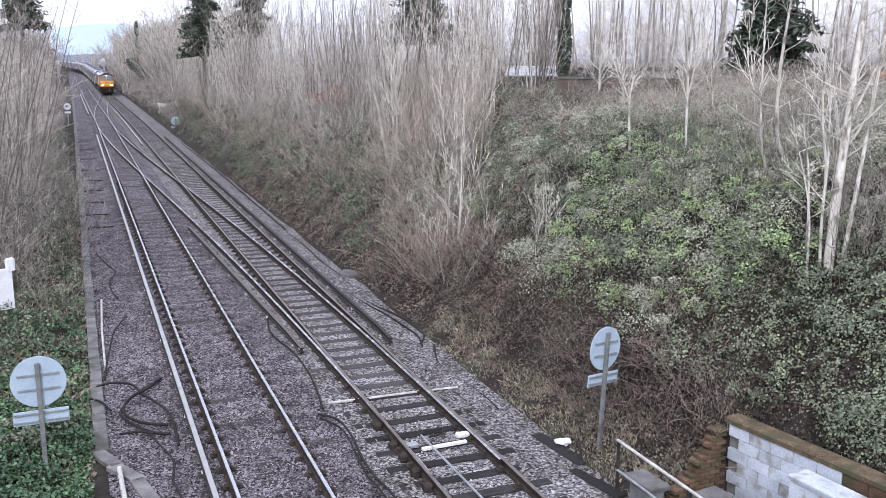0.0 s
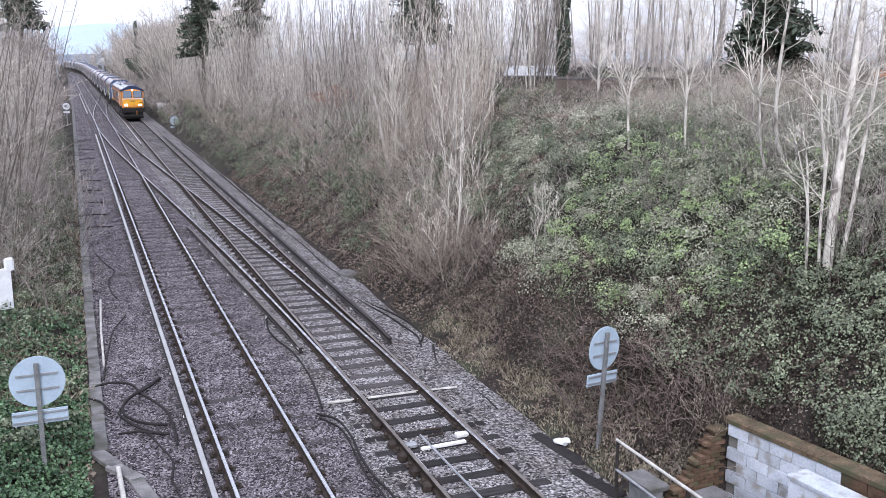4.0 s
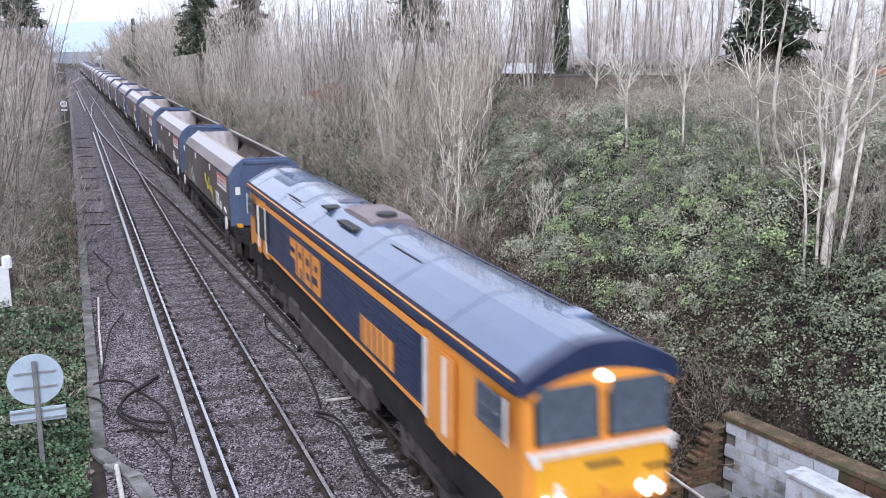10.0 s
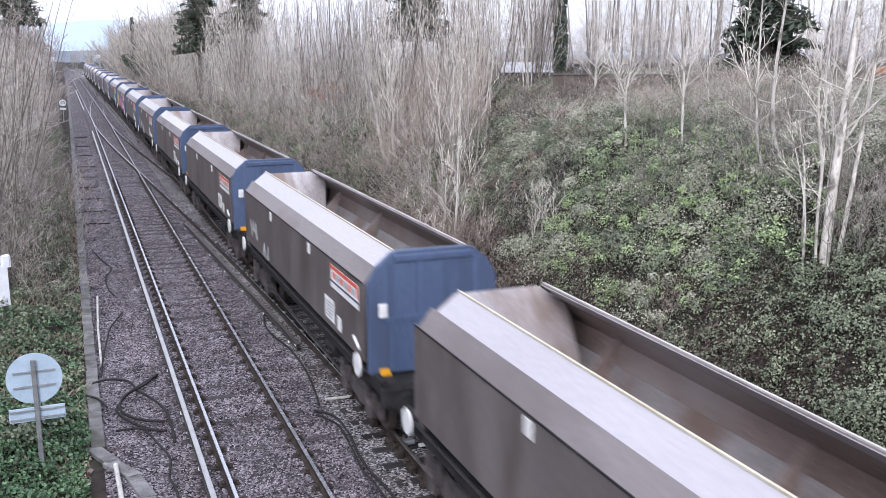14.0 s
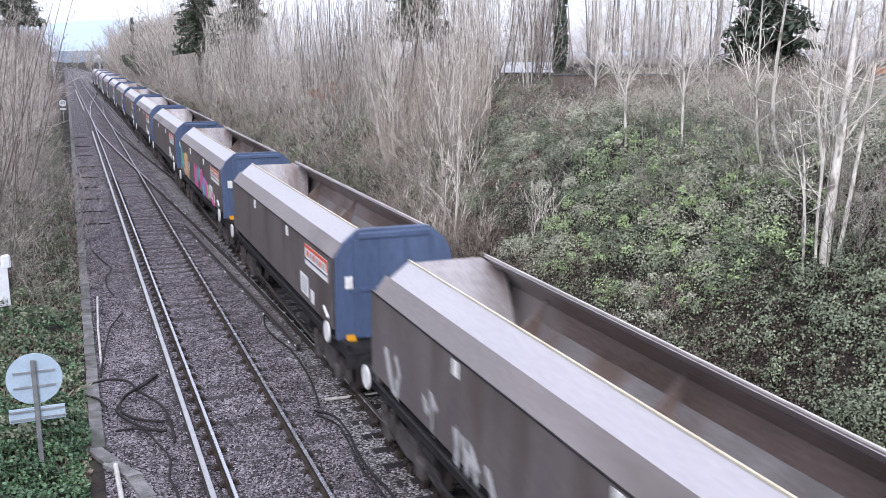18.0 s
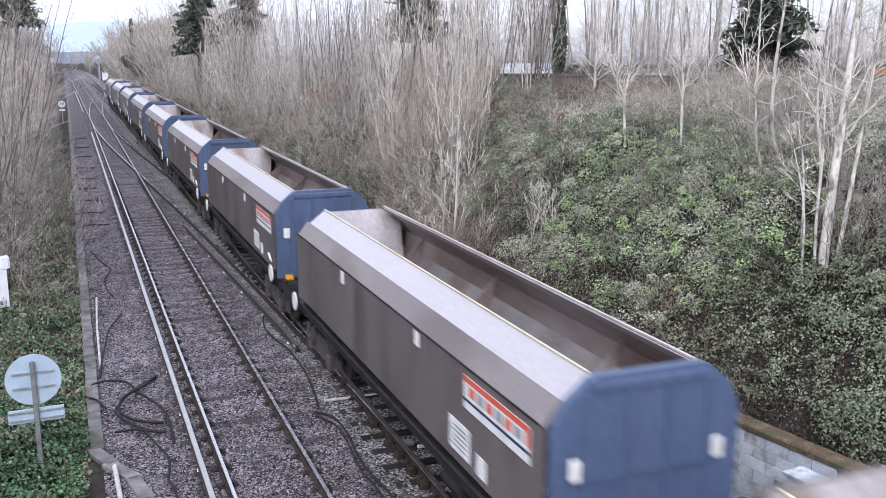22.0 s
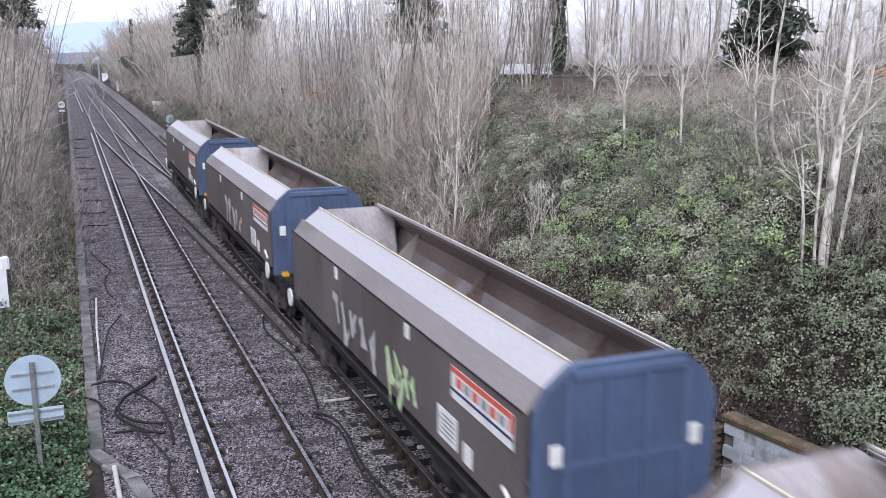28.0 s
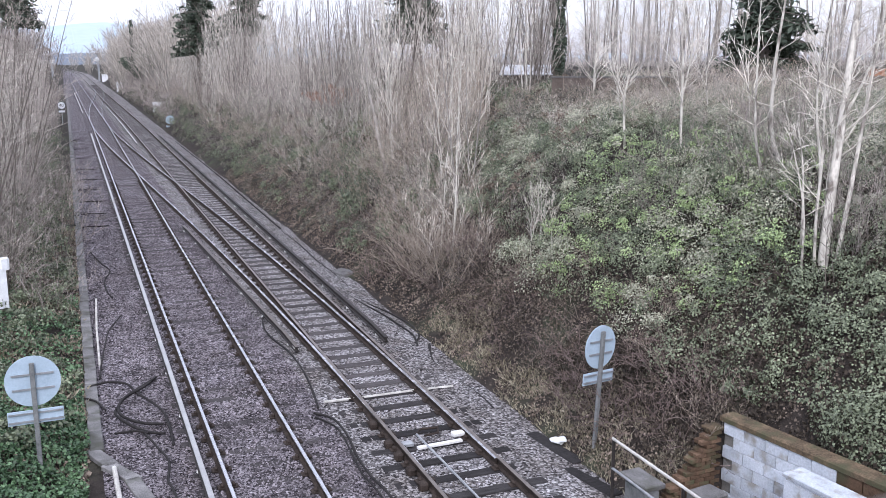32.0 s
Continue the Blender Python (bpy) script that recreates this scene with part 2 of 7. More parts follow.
# ---------- building helpers ----------
class Shape:
    """Collects vertices and faces for one mesh."""

    def __init__(self):
        self.v, self.f, self.k = [], [], []

    def add(self, verts, faces, kind=0):
        o = len(self.v)
        self.v += [tuple(p) for p in verts]
        self.f += [tuple(i + o for i in f) for f in faces]
        self.k += [kind] * len(faces)
        return self

    def box(self, cx, cy, cz, sx, sy, sz, turn=0.0, kind=0, bevel=0.0):
        """A box with chamfered upright edges and top when bevel is given. turn: degrees about z."""
        c, s = math.cos(radians(turn)), math.sin(radians(turn))
        b = bevel
        ring = [(-sx / 2 + b, -sy / 2), (sx / 2 - b, -sy / 2), (sx / 2, -sy / 2 + b), (sx / 2, sy / 2 - b),
                (sx / 2 - b, sy / 2), (-sx / 2 + b, sy / 2), (-sx / 2, sy / 2 - b), (-sx / 2, -sy / 2 + b)] if b else \
               [(-sx / 2, -sy / 2), (sx / 2, -sy / 2), (sx / 2, sy / 2), (-sx / 2, sy / 2)]
        n = len(ring)
        layers = [(-sz / 2, 1.0), (sz / 2 - b, 1.0)] + ([(sz / 2, None)] if b else [])
        vs = []
        for z, full in layers:
            for x, y in ring:
                if full is None:
                    x, y = x - math.copysign(min(b, abs(x)), x), y - math.copysign(min(b, abs(y)), y)
                vs.append((cx + x * c - y * s, cy + x * s + y * c, cz + z))
        fs = [tuple(reversed(range(n))), tuple(range(n * (len(layers) - 1), n * len(layers)))]
        for a in range(len(layers) - 1):
            fs += [(a * n + i, a * n + (i + 1) % n, (a + 1) * n + (i + 1) % n, (a + 1) * n + i) for i in range(n)]
        return self.add(vs, fs, kind)

    def tube(self, pts, radii, n=6, kind=0, caps=True):
        pts = [Vector(p) for p in pts]
        if isinstance(radii, (int, float)):
            radii = [radii] * len(pts)
        vs = []
        for i, p in enumerate(pts):
            d = (pts[min(i + 1, len(pts) - 1)] - pts[max(i - 1, 0)])
            d = d.normalized() if d.length > 1e-9 else Vector((0, 0, 1))
            a = d.cross(Vector((0, 0, 1)) if abs(d.z) < 0.9 else Vector((1, 0, 0))).normalized()
            b = d.cross(a)
            for j in range(n):
                w = 2 * math.pi * j / n
                vs.append(p + (a * math.cos(w) + b * math.sin(w)) * radii[i])
        fs = [(i * n + j, i * n + (j + 1) % n, (i + 1) * n + (j + 1) % n, (i + 1) * n + j)
              for i in range(len(pts) - 1) for j in range(n)]
        if caps and n > 2:
            fs += [tuple(reversed(range(n))), tuple(range((len(pts) - 1) * n, len(pts) * n))]
        return self.add(vs, fs, kind)

    def sweep(self, profile, path, kind=0, kinds=None, caps=True):
        """Sweeps a profile of (sideways, up) along path points (x, y, z) that run mainly along y."""
        n = len(profile)
        vs = []
        for i, p in enumerate(path):
            q0, q1 = path[max(i - 1, 0)], path[min(i + 1, len(path) - 1)]
            d = Vector((q1[0] - q0[0], q1[1] - q0[1]))
            d.normalize()
            for u, w in profile:
                vs.append((p[0] + u * d.y, p[1] - u * d.x, p[2] + w))
        o = len(self.v)
        self.v += vs
        for i in range(len(path) - 1):
            for j in range(n):
                self.f.append((o + i * n + j, o + i * n + (j + 1) % n, o + (i + 1) * n + (j + 1) % n, o + (i + 1) * n + j))
                self.k.append(kinds[j] if kinds else kind)
        if caps:
            self.f += [tuple(o + j for j in reversed(range(n))), tuple(o + (len(path) - 1) * n + j for j in range(n))]
            self.k += [kind, kind]
        return self

    def disc(self, centre, normal, r, thick, n=32, kind=0):
        c, nn = Vector(centre), Vector(normal).normalized()
        return self.tube([c - nn * thick / 2, c + nn * thick / 2], r, n, kind)

    def mesh(self, name, mats, smooth=False):
        me = bpy.data.meshes.new(name)
        me.from_pydata(self.v, [], self.f)
        for m in mats if isinstance(mats, (list, tuple)) else [mats]:
            me.materials.append(m)
        if any(self.k):
            me.polygons.foreach_set("material_index", self.k)
        if smooth:
            me.polygons.foreach_set("use_smooth", [True] * len(me.polygons))
        me.update()
        return me


def fix(me):
    """Turns the faces of a closed mesh outwards."""
    bm = bmesh.new()
    bm.from_mesh(me)
    bmesh.ops.recalc_face_normals(bm, faces=bm.faces)
    bm.to_mesh(me)
    bm.free()
    return me


def part(name, shape, material, parent=None, label="", at=None, smooth=False):
    me = shape if isinstance(shape, bpy.types.Mesh) else fix(shape.mesh(name, material, smooth))
    ob = new(name, me)
    if parent:
        ob.parent = parent
    if at is not None:
        ob.matrix_basis = at
    if label:
        tagged(ob, label)
    return ob


def thing(name, label, category, at=None, group="", kind=""):
    ob = new(name)
    ob.empty_display_size = 0.3
    if at is not None:
        ob.matrix_basis = at
    return tagged(ob, label, category, group, kind)


def many(name, verts, faces, places, material, keep=None):
    """One mesh of many small pieces: verts (n, 3), faces of equal size, places an array (m, 4, 4)."""
    verts, faces = np.asarray(verts, float), np.asarray(faces, int)
    m, n, k = len(places), len(verts), faces.shape[1]
    co = np.einsum("mij,nj->mni", places[:, :3, :3], verts) + places[:, None, :3, 3]
    idx = (faces[None] + (np.arange(m) * n)[:, None, None]).reshape(-1)
    me = bpy.data.meshes.new(name)
    me.vertices.add(m * n)
    me.vertices.foreach_set("co", co.reshape(-1))
    me.loops.add(len(idx))
    me.loops.foreach_set("vertex_index", idx)
    nf = m * len(faces)
    me.polygons.add(nf)
    me.polygons.foreach_set("loop_start", np.arange(nf) * k)
    me.polygons.foreach_set("loop_total", np.full(nf, k))
    me.materials.append(material)
    me.update(calc_edges=True)
    me.validate()
    return me


def poses(x, y, z, size, rng, up=1.0, normals=None, flat=0.5):
    """Random poses: turned about z at will and tipped by up to flat radians."""
    m = len(x)
    a = rng.uniform(0, 2 * np.pi, m)
    tip, lean = rng.normal(0, flat, m), rng.normal(0, flat, m)
    ca, sa, ct, st, cl, sl = np.cos(a), np.sin(a), np.cos(tip), np.sin(tip), np.cos(lean), np.sin(lean)
    rz, rx, ry = np.zeros((m, 3, 3)), np.zeros((m, 3, 3)), np.zeros((m, 3, 3))
    rz[:, 0, 0], rz[:, 0, 1], rz[:, 1, 0], rz[:, 1, 1], rz[:, 2, 2] = ca, -sa, sa, ca, 1
    rx[:, 0, 0], rx[:, 1, 1], rx[:, 1, 2], rx[:, 2, 1], rx[:, 2, 2] = 1, ct, -st, st, ct
    ry[:, 1, 1], ry[:, 0, 0], ry[:, 0, 2], ry[:, 2, 0], ry[:, 2, 2] = 1, cl, sl, -sl, cl
    r = ry @ rx @ rz
    if normals is not None:
        nz = normals / np.linalg.norm(normals, axis=1)[:, None]
        nx = np.cross(np.tile([0.0, 1.0, 0.0], (m, 1)), nz)
        nx /= np.linalg.norm(nx, axis=1)[:, None]
        ny = np.cross(nz, nx)
        r = np.stack([nx, ny, nz], 2) @ r
    out = np.zeros((m, 4, 4))
    out[:, :3, :3] = r * np.broadcast_to(size, (m,))[:, None, None]
    out[:, 0, 3], out[:, 1, 3], out[:, 2, 3], out[:, 3, 3] = x, y, z, 1
    return out


# ---------- lie of the land ----------
TOE = 8.75


def wave(x, y, s=1.0):
    return (np.sin(x * 0.9 * s + y * 0.53 * s) + np.sin(x * 0.47 * s - y * 0.81 * s + 1.7) + np.sin(y * 1.37 * s + x * 0.21 * s + 0.6)
            + 0.6 * np.sin(x * 2.1 * s + 0.4) * np.sin(y * 1.9 * s + 2.0)) / 3.6


def terrain(x, y):
    x, y = np.asarray(x, float), np.asarray(y, float)
    crest = 6.3 * np.interp(y, [-200, 70, 200, 420, 600], [1, 1, 0.55, 0.15, 0.05])
    u = np.maximum(0, x - TOE - 0.25 * wave(x * 0 + 3, y, 0.8))
    right = crest * np.tanh(0.84 * u / np.maximum(crest, 0.2))
    rough = np.clip(u / 2, 0, 1)
    right = right + rough * (0.22 * wave(x, y, 1.1) + 0.10 * wave(x, y, 3.1))
    right = right + 1.1 * np.exp(-((x - 14.6) / 2.6) ** 2 - ((y - 25.0) / 4.5) ** 2)
    right = np.where((y < 12.45) & (x < 10.12 + (12.42 - y) * 0.167), 0.0, right)
    w = np.maximum(0, -0.45 - x)
    left_top = 2.6 * np.interp(y, [-200, 40, 250, 600], [1, 1, 0.6, 0.1])
    left = left_top * np.tanh(0.42 * w / left_top) + np.clip(w / 2, 0, 1) * 0.2 * wave(x, y, 0.9)
    z = -0.3 + right + left
    far = np.clip((y - 500) / 1200, 0, 1)
    z = z - 10 * far + 84 * np.clip((y - 1500) / 1900, 0, 1) ** 1.4 * np.clip(1.2 - x / np.maximum(y, 1.0) / 0.25, 0, 1) * (1 + 0.22 * np.sin(x / 330.0 + 1.0) + 0.10 * np.sin(x / 97.0))
    return z


def bend(y):
    """Sideways shift of the line where it curves away in the distance."""
    y = np.asarray(y, float)
    return -0.0065 * np.clip(y - 105, 0, None) - 0.0004 * np.clip(y - 300, 0, None) ** 2


def grid_ground():
    xs = np.unique(np.concatenate([np.arange(-16, 9.5, 0.5), np.arange(9.5, 26, 0.3), np.arange(9.9, 11.6, 0.1),
                                   -16 - np.geomspace(1, 4000, 22), 26 + np.geomspace(1, 4000, 22)]))
    ys = np.unique(np.concatenate([np.arange(-40, 4, 2.0), np.arange(4, 45, 0.4), [12.4, 12.5], np.arange(45, 140, 1.5),
                                   140 + np.geomspace(2, 4400, 60), -40 - np.geomspace(2, 1500, 14)]))
    X, Y = np.meshgrid(xs, ys)
    Z = terrain(X, Y)
    sh = Shape()
    sh.v = list(zip(X.ravel().tolist(), Y.ravel().tolist(), Z.ravel().tolist()))
    n = len(xs)
    sh.f = [(j * n + i, j * n + i + 1, (j + 1) * n + i + 1, (j + 1) * n + i) for j in range(len(ys) - 1) for i in range(n - 1)]
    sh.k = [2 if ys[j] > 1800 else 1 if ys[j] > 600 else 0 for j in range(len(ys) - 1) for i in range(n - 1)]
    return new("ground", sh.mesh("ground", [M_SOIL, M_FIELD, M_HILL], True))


tagged(grid_ground(), "brown earth cutting banks under leaf litter", "ground", kind="structure")

# ---------- the line ----------
L1, L2, R1, R2 = 2.14, 3.645, 5.48, 6.985
LC, RC = (L1 + L2) / 2, (R1 + R2) / 2
BALLAST_Z = -0.17


def ys_line(y0, y1):
    a = [y for y in (-320, -100, 0, 40, 80, 105) if y0 < y < y1] + [y for y in np.arange(120, 700, 15.0) if y0 < y < y1]
    return [y0] + sorted(a) + [y1]


def line_path(x, y0, y1, z=0.0):
    return [(x + float(bend(y)), y, z) for y in ys_line(y0, y1)]


def strip(name, xs_zs, y0, y1, material):
    """A bed of ballast with the given cross-section, its broken edge left a little uneven."""
    prof = xs_zs + [(xs_zs[-1][0], -0.6), (xs_zs[0][0], -0.6)]
    sh = Shape().sweep([(x, z) for x, z in prof], [(float(bend(y)), y, 0) for y in ys_line(y0, y1)])
    return new(name, fix(sh.mesh(name, material)))


tagged(strip("ballast_bed_left", [(0.95, -0.26), (1.5, -0.20), (2.0, BALLAST_Z - 0.01), (4.6, BALLAST_Z - 0.02)], -330, 640, M_BALLAST_OLD),
       "brown-grey weathered stone ballast under the track", "ballast", kind="structure")
tagged(strip("ballast_bed_right", [(4.6, BALLAST_Z - 0.02), (5.15, -0.168), (5.40, -0.195), (7.07, -0.195), (7.32, -0.168), (7.95, -0.19), (8.5, -0.262), (8.98, -0.288)], -330, 640, M_BALLAST_NEW),
       "pale grey clean stone ballast under the track", "ballast", kind="structure")
tagged(strip("cess_path_left", [(0.1, -0.27), (0.5, -0.245), (0.95, -0.24)], -330, 640, M_BALLAST_OLD),
       "trodden stony path beside the track", "path", kind="structure")

RAIL = [(-0.07, -0.159), (0.07, -0.159), (0.07, -0.147), (0.012, -0.125), (0.01, -0.05), (0.036, -0.036), (0.036, -0.008),
        (0.028, 0.0), (-0.028, 0.0), (-0.036, -0.008), (-0.036, -0.036), (-0.01, -0.05), (-0.012, -0.125), (-0.07, -0.147)]
RAIL_K = [1, 1, 1, 1, 1, 1, 0, 0, 0, 1, 1, 1, 1, 1]
COND = [(-0.06, -0.14), (0.06, -0.14), (0.06, -0.12), (0.02, -0.10), (0.02, -0.045), (0.05, -0.035), (0.05, -0.006), (0.044, 0.0),
        (-0.044, 0.0), (-0.05, -0.006), (-0.05, -0.035), (-0.02, -0.045), (-0.02, -0.10), (-0.06, -0.12)]
COND_K = RAIL_K


def rail_mesh(path, prof=RAIL, mats=(M_RAIL_TOP, M_RAIL_SIDE)):
    sh = Shape().sweep(prof, path, kind=1, kinds=RAIL_K)
    return fix(sh.mesh("rail", list(mats)))


def railway_track(name, xa, xb, y0, y1, label, tops=(M_RAIL_TOP, M_RAIL_TOP)):
    t = thing(name, label, "railway track")
    part("rail", rail_mesh(line_path(xa, y0, y1), RAIL, (tops[0], M_RAIL_SIDE)), None, t)
    part("rail", rail_mesh(line_path(xb, y0, y1), RAIL, (tops[1], M_RAIL_SIDE)), None, t)
    return t


track_l = railway_track("railway_track", L1, L2, -330, 640, "straight railway track with shiny steel rails on sleepers")
track_r = railway_track("railway_track", R1, R2, -330, 640, "railway track with dark timber sleepers and worn steel rails", (M_RAIL_DULL, M_RAIL_DULL))


def smooth_path(pts, z=-0.007, step=4.0):
    """A gently curved path through a few points (x, y)."""
    ys = np.array([p[1] for p in pts])
    xs = np.array([p[0] for p in pts])
    out = []
    yy = np.arange(ys[0], ys[-1] + 0.01, step)
    c = np.polyfit(ys - ys.mean(), xs, 4)
    for y in yy:
        out.append((float(np.polyval(c, y - ys.mean())), float(y), z))
    return out


def crossover(name, left_pts, right_pts, label):
    t = thing(name, label, "railway crossover")
    part("rail", rail_mesh(smooth_path(left_pts)), None, t)
    part("rail", rail_mesh(smooth_path(right_pts)), None, t)
    return t


crossover("track_crossover", [(R1 + 0.01, 15), (5.45, 20), (5.35, 26), (5.0, 35), (4.72, 41), (4.38, 48), (3.66, 61.5), (3.05, 74), (2.62, 84), (2.24, 95), (L1 + 0.02, 108)],
          [(R2 - 0.06, 15), (6.93, 20), (6.82, 26), (6.5, 35), (6.24, 41), (5.88, 48), (5.17, 61.5), (4.56, 74), (4.1, 85), (3.74, 96), (L2 - 0.01, 110)],
          "steel crossover rails leading from one track to the other")
crossover("track_crossover", [(L1 + 0.02, 112), (2.4, 126), (3.1, 144), (4.2, 166), (4.95, 188), (R1 - 0.6, 205)],
          [(L2 - 0.01, 112), (3.9, 126), (4.6, 144), (5.6, 166), (6.3, 188), (R2 - 0.65, 205)],
          "far steel crossover rails between the two tracks")


def conductor_rail(x0, y0, y1, top, label, x1=None):
    t = thing("conductor_rail", label, "conductor rail", group="conductor rails")
    ys = [y0, y0 + 1.2] + [y for y in ys_line(y0, y1)[1:-1] if y0 + 2 < y < y1 - 2] + [y1 - 1.2, y1]
    x1 = x0 if x1 is None else x1
    path = []
    for y in ys:
        k = (y - y0) / (y1 - y0)
        dip = -0.05 if y in (y0, y1) else 0.0
        path.append((x0 + (x1 - x0) * k + float(bend(y)), y, 0.076 + dip))
    part("rail", rail_mesh(path, COND, (top, M_RAIL_DARK)), None, t)
    pot = Shape().tube([(0, 0, -0.15), (0, 0, -0.09), (0, 0, -0.085), (0, 0, -0.06)], [0.07, 0.06, 0.045, 0.045], 8).mesh("insulator", M_PORCELAIN)
    y = max(y0 + 0.8, 8.0)
    n = 0
    while y < min(y1, 110) and n < 30:
        k = (y - y0) / (y1 - y0)
        part("insulator", pot, None, t, at=pose(x0 + (x1 - x0) * k + float(bend(y)), y, 0))
        y += 2.9
        n += 1
    return t


conductor_rail(1.76, -330, 92, M_COND_TOP, "shiny conductor rail on white insulators beside the running rail")
conductor_rail(1.74, 123, 182, M_COND_TOP, "distant shiny conductor rail beside the running rail")
conductor_rail(4.98, 22.9, 41.6, M_COND_WORN, "worn conductor rail ending between the two tracks", 4.24)
conductor_rail(7.36, 22.9, 88, M_RAIL_DARK, "dark conductor rail ending beside the outer track")
conductor_rail(4.98, 81, 136, M_COND_TOP, "far conductor rail between the two tracks")
conductor_rail(4.62, 74, 90, M_COND_WORN, "short conductor rail inside the crossover", 4.2)


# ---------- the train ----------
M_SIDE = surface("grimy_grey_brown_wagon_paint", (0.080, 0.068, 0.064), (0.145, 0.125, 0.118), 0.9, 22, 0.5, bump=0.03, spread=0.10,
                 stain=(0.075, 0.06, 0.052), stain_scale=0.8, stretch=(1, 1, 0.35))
# slope and top sheets: sky light on upturned faces is put into the colour
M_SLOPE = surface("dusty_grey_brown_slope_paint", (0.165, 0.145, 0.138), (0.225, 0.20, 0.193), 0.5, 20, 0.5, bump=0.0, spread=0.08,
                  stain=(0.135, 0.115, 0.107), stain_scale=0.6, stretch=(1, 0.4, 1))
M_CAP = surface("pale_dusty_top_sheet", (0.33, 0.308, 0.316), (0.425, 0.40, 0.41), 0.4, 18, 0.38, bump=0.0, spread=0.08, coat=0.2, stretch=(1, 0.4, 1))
M_BLUE = surface("slate_blue_wagon_paint", (0.058, 0.084, 0.15), (0.092, 0.124, 0.205), 0.8, 16, 0.5, bump=0.03, spread=0.06,
                 stain=(0.065, 0.085, 0.14), stain_scale=1.3, stretch=(1, 1, 0.3))
M_INNER = surface("scoured_rusty_hopper_steel", (0.12, 0.102, 0.095), (0.30, 0.272, 0.262), 0.8, 20, 0.45, 0.1, bump=0.05,
                  stain=(0.13, 0.082, 0.058), stain_scale=0.55)
M_INNER_END = surface("pale_scoured_end_plate", (0.18, 0.152, 0.143), (0.41, 0.38, 0.375), 0.8, 20, 0.42, 0.1, bump=0.03, spread=0.1,
                      stain=(0.17, 0.125, 0.10), stain_scale=0.9, stretch=(1.6, 0.35, 0.35))
M_RIM = surface("worn_yellowish_rim", (0.36, 0.33, 0.30), (0.56, 0.53, 0.49), 2, 20, 0.6, bump=0.05)
M_FRAME = surface("black_oily_underframe", (0.012, 0.012, 0.013), (0.040, 0.037, 0.036), 3, 30, 0.7, bump=0.1)
M_DUSTY = surface("dusty_brown_running_gear", (0.035, 0.031, 0.030), (0.105, 0.093, 0.088), 2.5, 25, 0.8, bump=0.12, island=0.3)
M_WHEEL = surface("brown_wheel_steel", (0.05, 0.04, 0.035), (0.12, 0.10, 0.09), 3, 30, 0.7, 0.2, 0.1)
M_PLATE = surface("dirty_white_plate", (0.55, 0.54, 0.51), (0.78, 0.77, 0.74), 4, 30, 0.6, bump=0.0)
M_RED = surface("faded_red_panel", (0.50, 0.07, 0.04), (0.66, 0.13, 0.08), 3, 25, 0.55, bump=0.0)
M_NAVY = surface("navy_blue_loco_paint", (0.012, 0.02, 0.055), (0.024, 0.036, 0.085), 1.2, 25, 0.38, bump=0.02, coat=0.2)
M_ORANGE = surface("orange_loco_paint", (0.67, 0.25, 0.034), (0.79, 0.325, 0.052), 1.0, 25, 0.4, bump=0.02, coat=0.15)
M_YELLOW = surface("golden_yellow_loco_paint", (0.73, 0.335, 0.015), (0.83, 0.43, 0.03), 1.0, 25, 0.42, bump=0.02, coat=0.15)
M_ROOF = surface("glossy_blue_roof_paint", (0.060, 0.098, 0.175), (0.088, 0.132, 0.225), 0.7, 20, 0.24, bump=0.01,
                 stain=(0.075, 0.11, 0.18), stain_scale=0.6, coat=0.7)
# rear roof: some of the sky's sheen is put into a lighter blue
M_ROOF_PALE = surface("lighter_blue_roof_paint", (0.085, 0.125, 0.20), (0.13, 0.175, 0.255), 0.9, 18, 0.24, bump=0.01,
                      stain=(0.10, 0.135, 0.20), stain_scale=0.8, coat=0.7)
M_INNER_R = surface("brown_scoured_hopper_side", (0.095, 0.066, 0.054), (0.25, 0.192, 0.168), 0.8, 20, 0.42, 0.1, bump=0.03, spread=0.15,
                    stain=(0.33, 0.285, 0.265), stain_scale=0.45, stretch=(1, 0.5, 1))
M_RIM_L = surface("worn_yellow_rim", (0.42, 0.37, 0.26), (0.60, 0.55, 0.43), 2, 20, 0.6, bump=0.05)
M_SILENCER = surface("heat_stained_silencer", (0.14, 0.115, 0.118), (0.25, 0.21, 0.21), 1.5, 20, 0.6, 0.2, 0.05)
# a bluish sky reflection is put into the base colour of the glass
M_GLASS = surface("dark_cab_glass", (0.085, 0.115, 0.15), (0.17, 0.215, 0.27), 1.0, 5, 0.06, 0.4, bump=0.0, coat=1.0)
M_LAMP = glow("lit_headlight", (1.0, 0.96, 0.86), 3.0)
M_GRAFF = {k: surface(k + "_spray_paint", tuple(v * 0.75 for v in c), c, 3, 30, 0.6, bump=0.0) for k, c in {
    "white": (0.44, 0.43, 0.42), "yellow": (0.62, 0.55, 0.08), "teal": (0.10, 0.42, 0.36), "pink": (0.62, 0.12, 0.32),
    "peach": (0.72, 0.45, 0.22), "lime": (0.50, 0.62, 0.36), "sky": (0.16, 0.36, 0.52)}.items()}

WF, WR = -6.6, 6.45     # ends of a wagon's body
W_OUT = [(1.33, 1.56), (1.33, 3.10), (1.10, 3.40), (0.74, 3.68)]


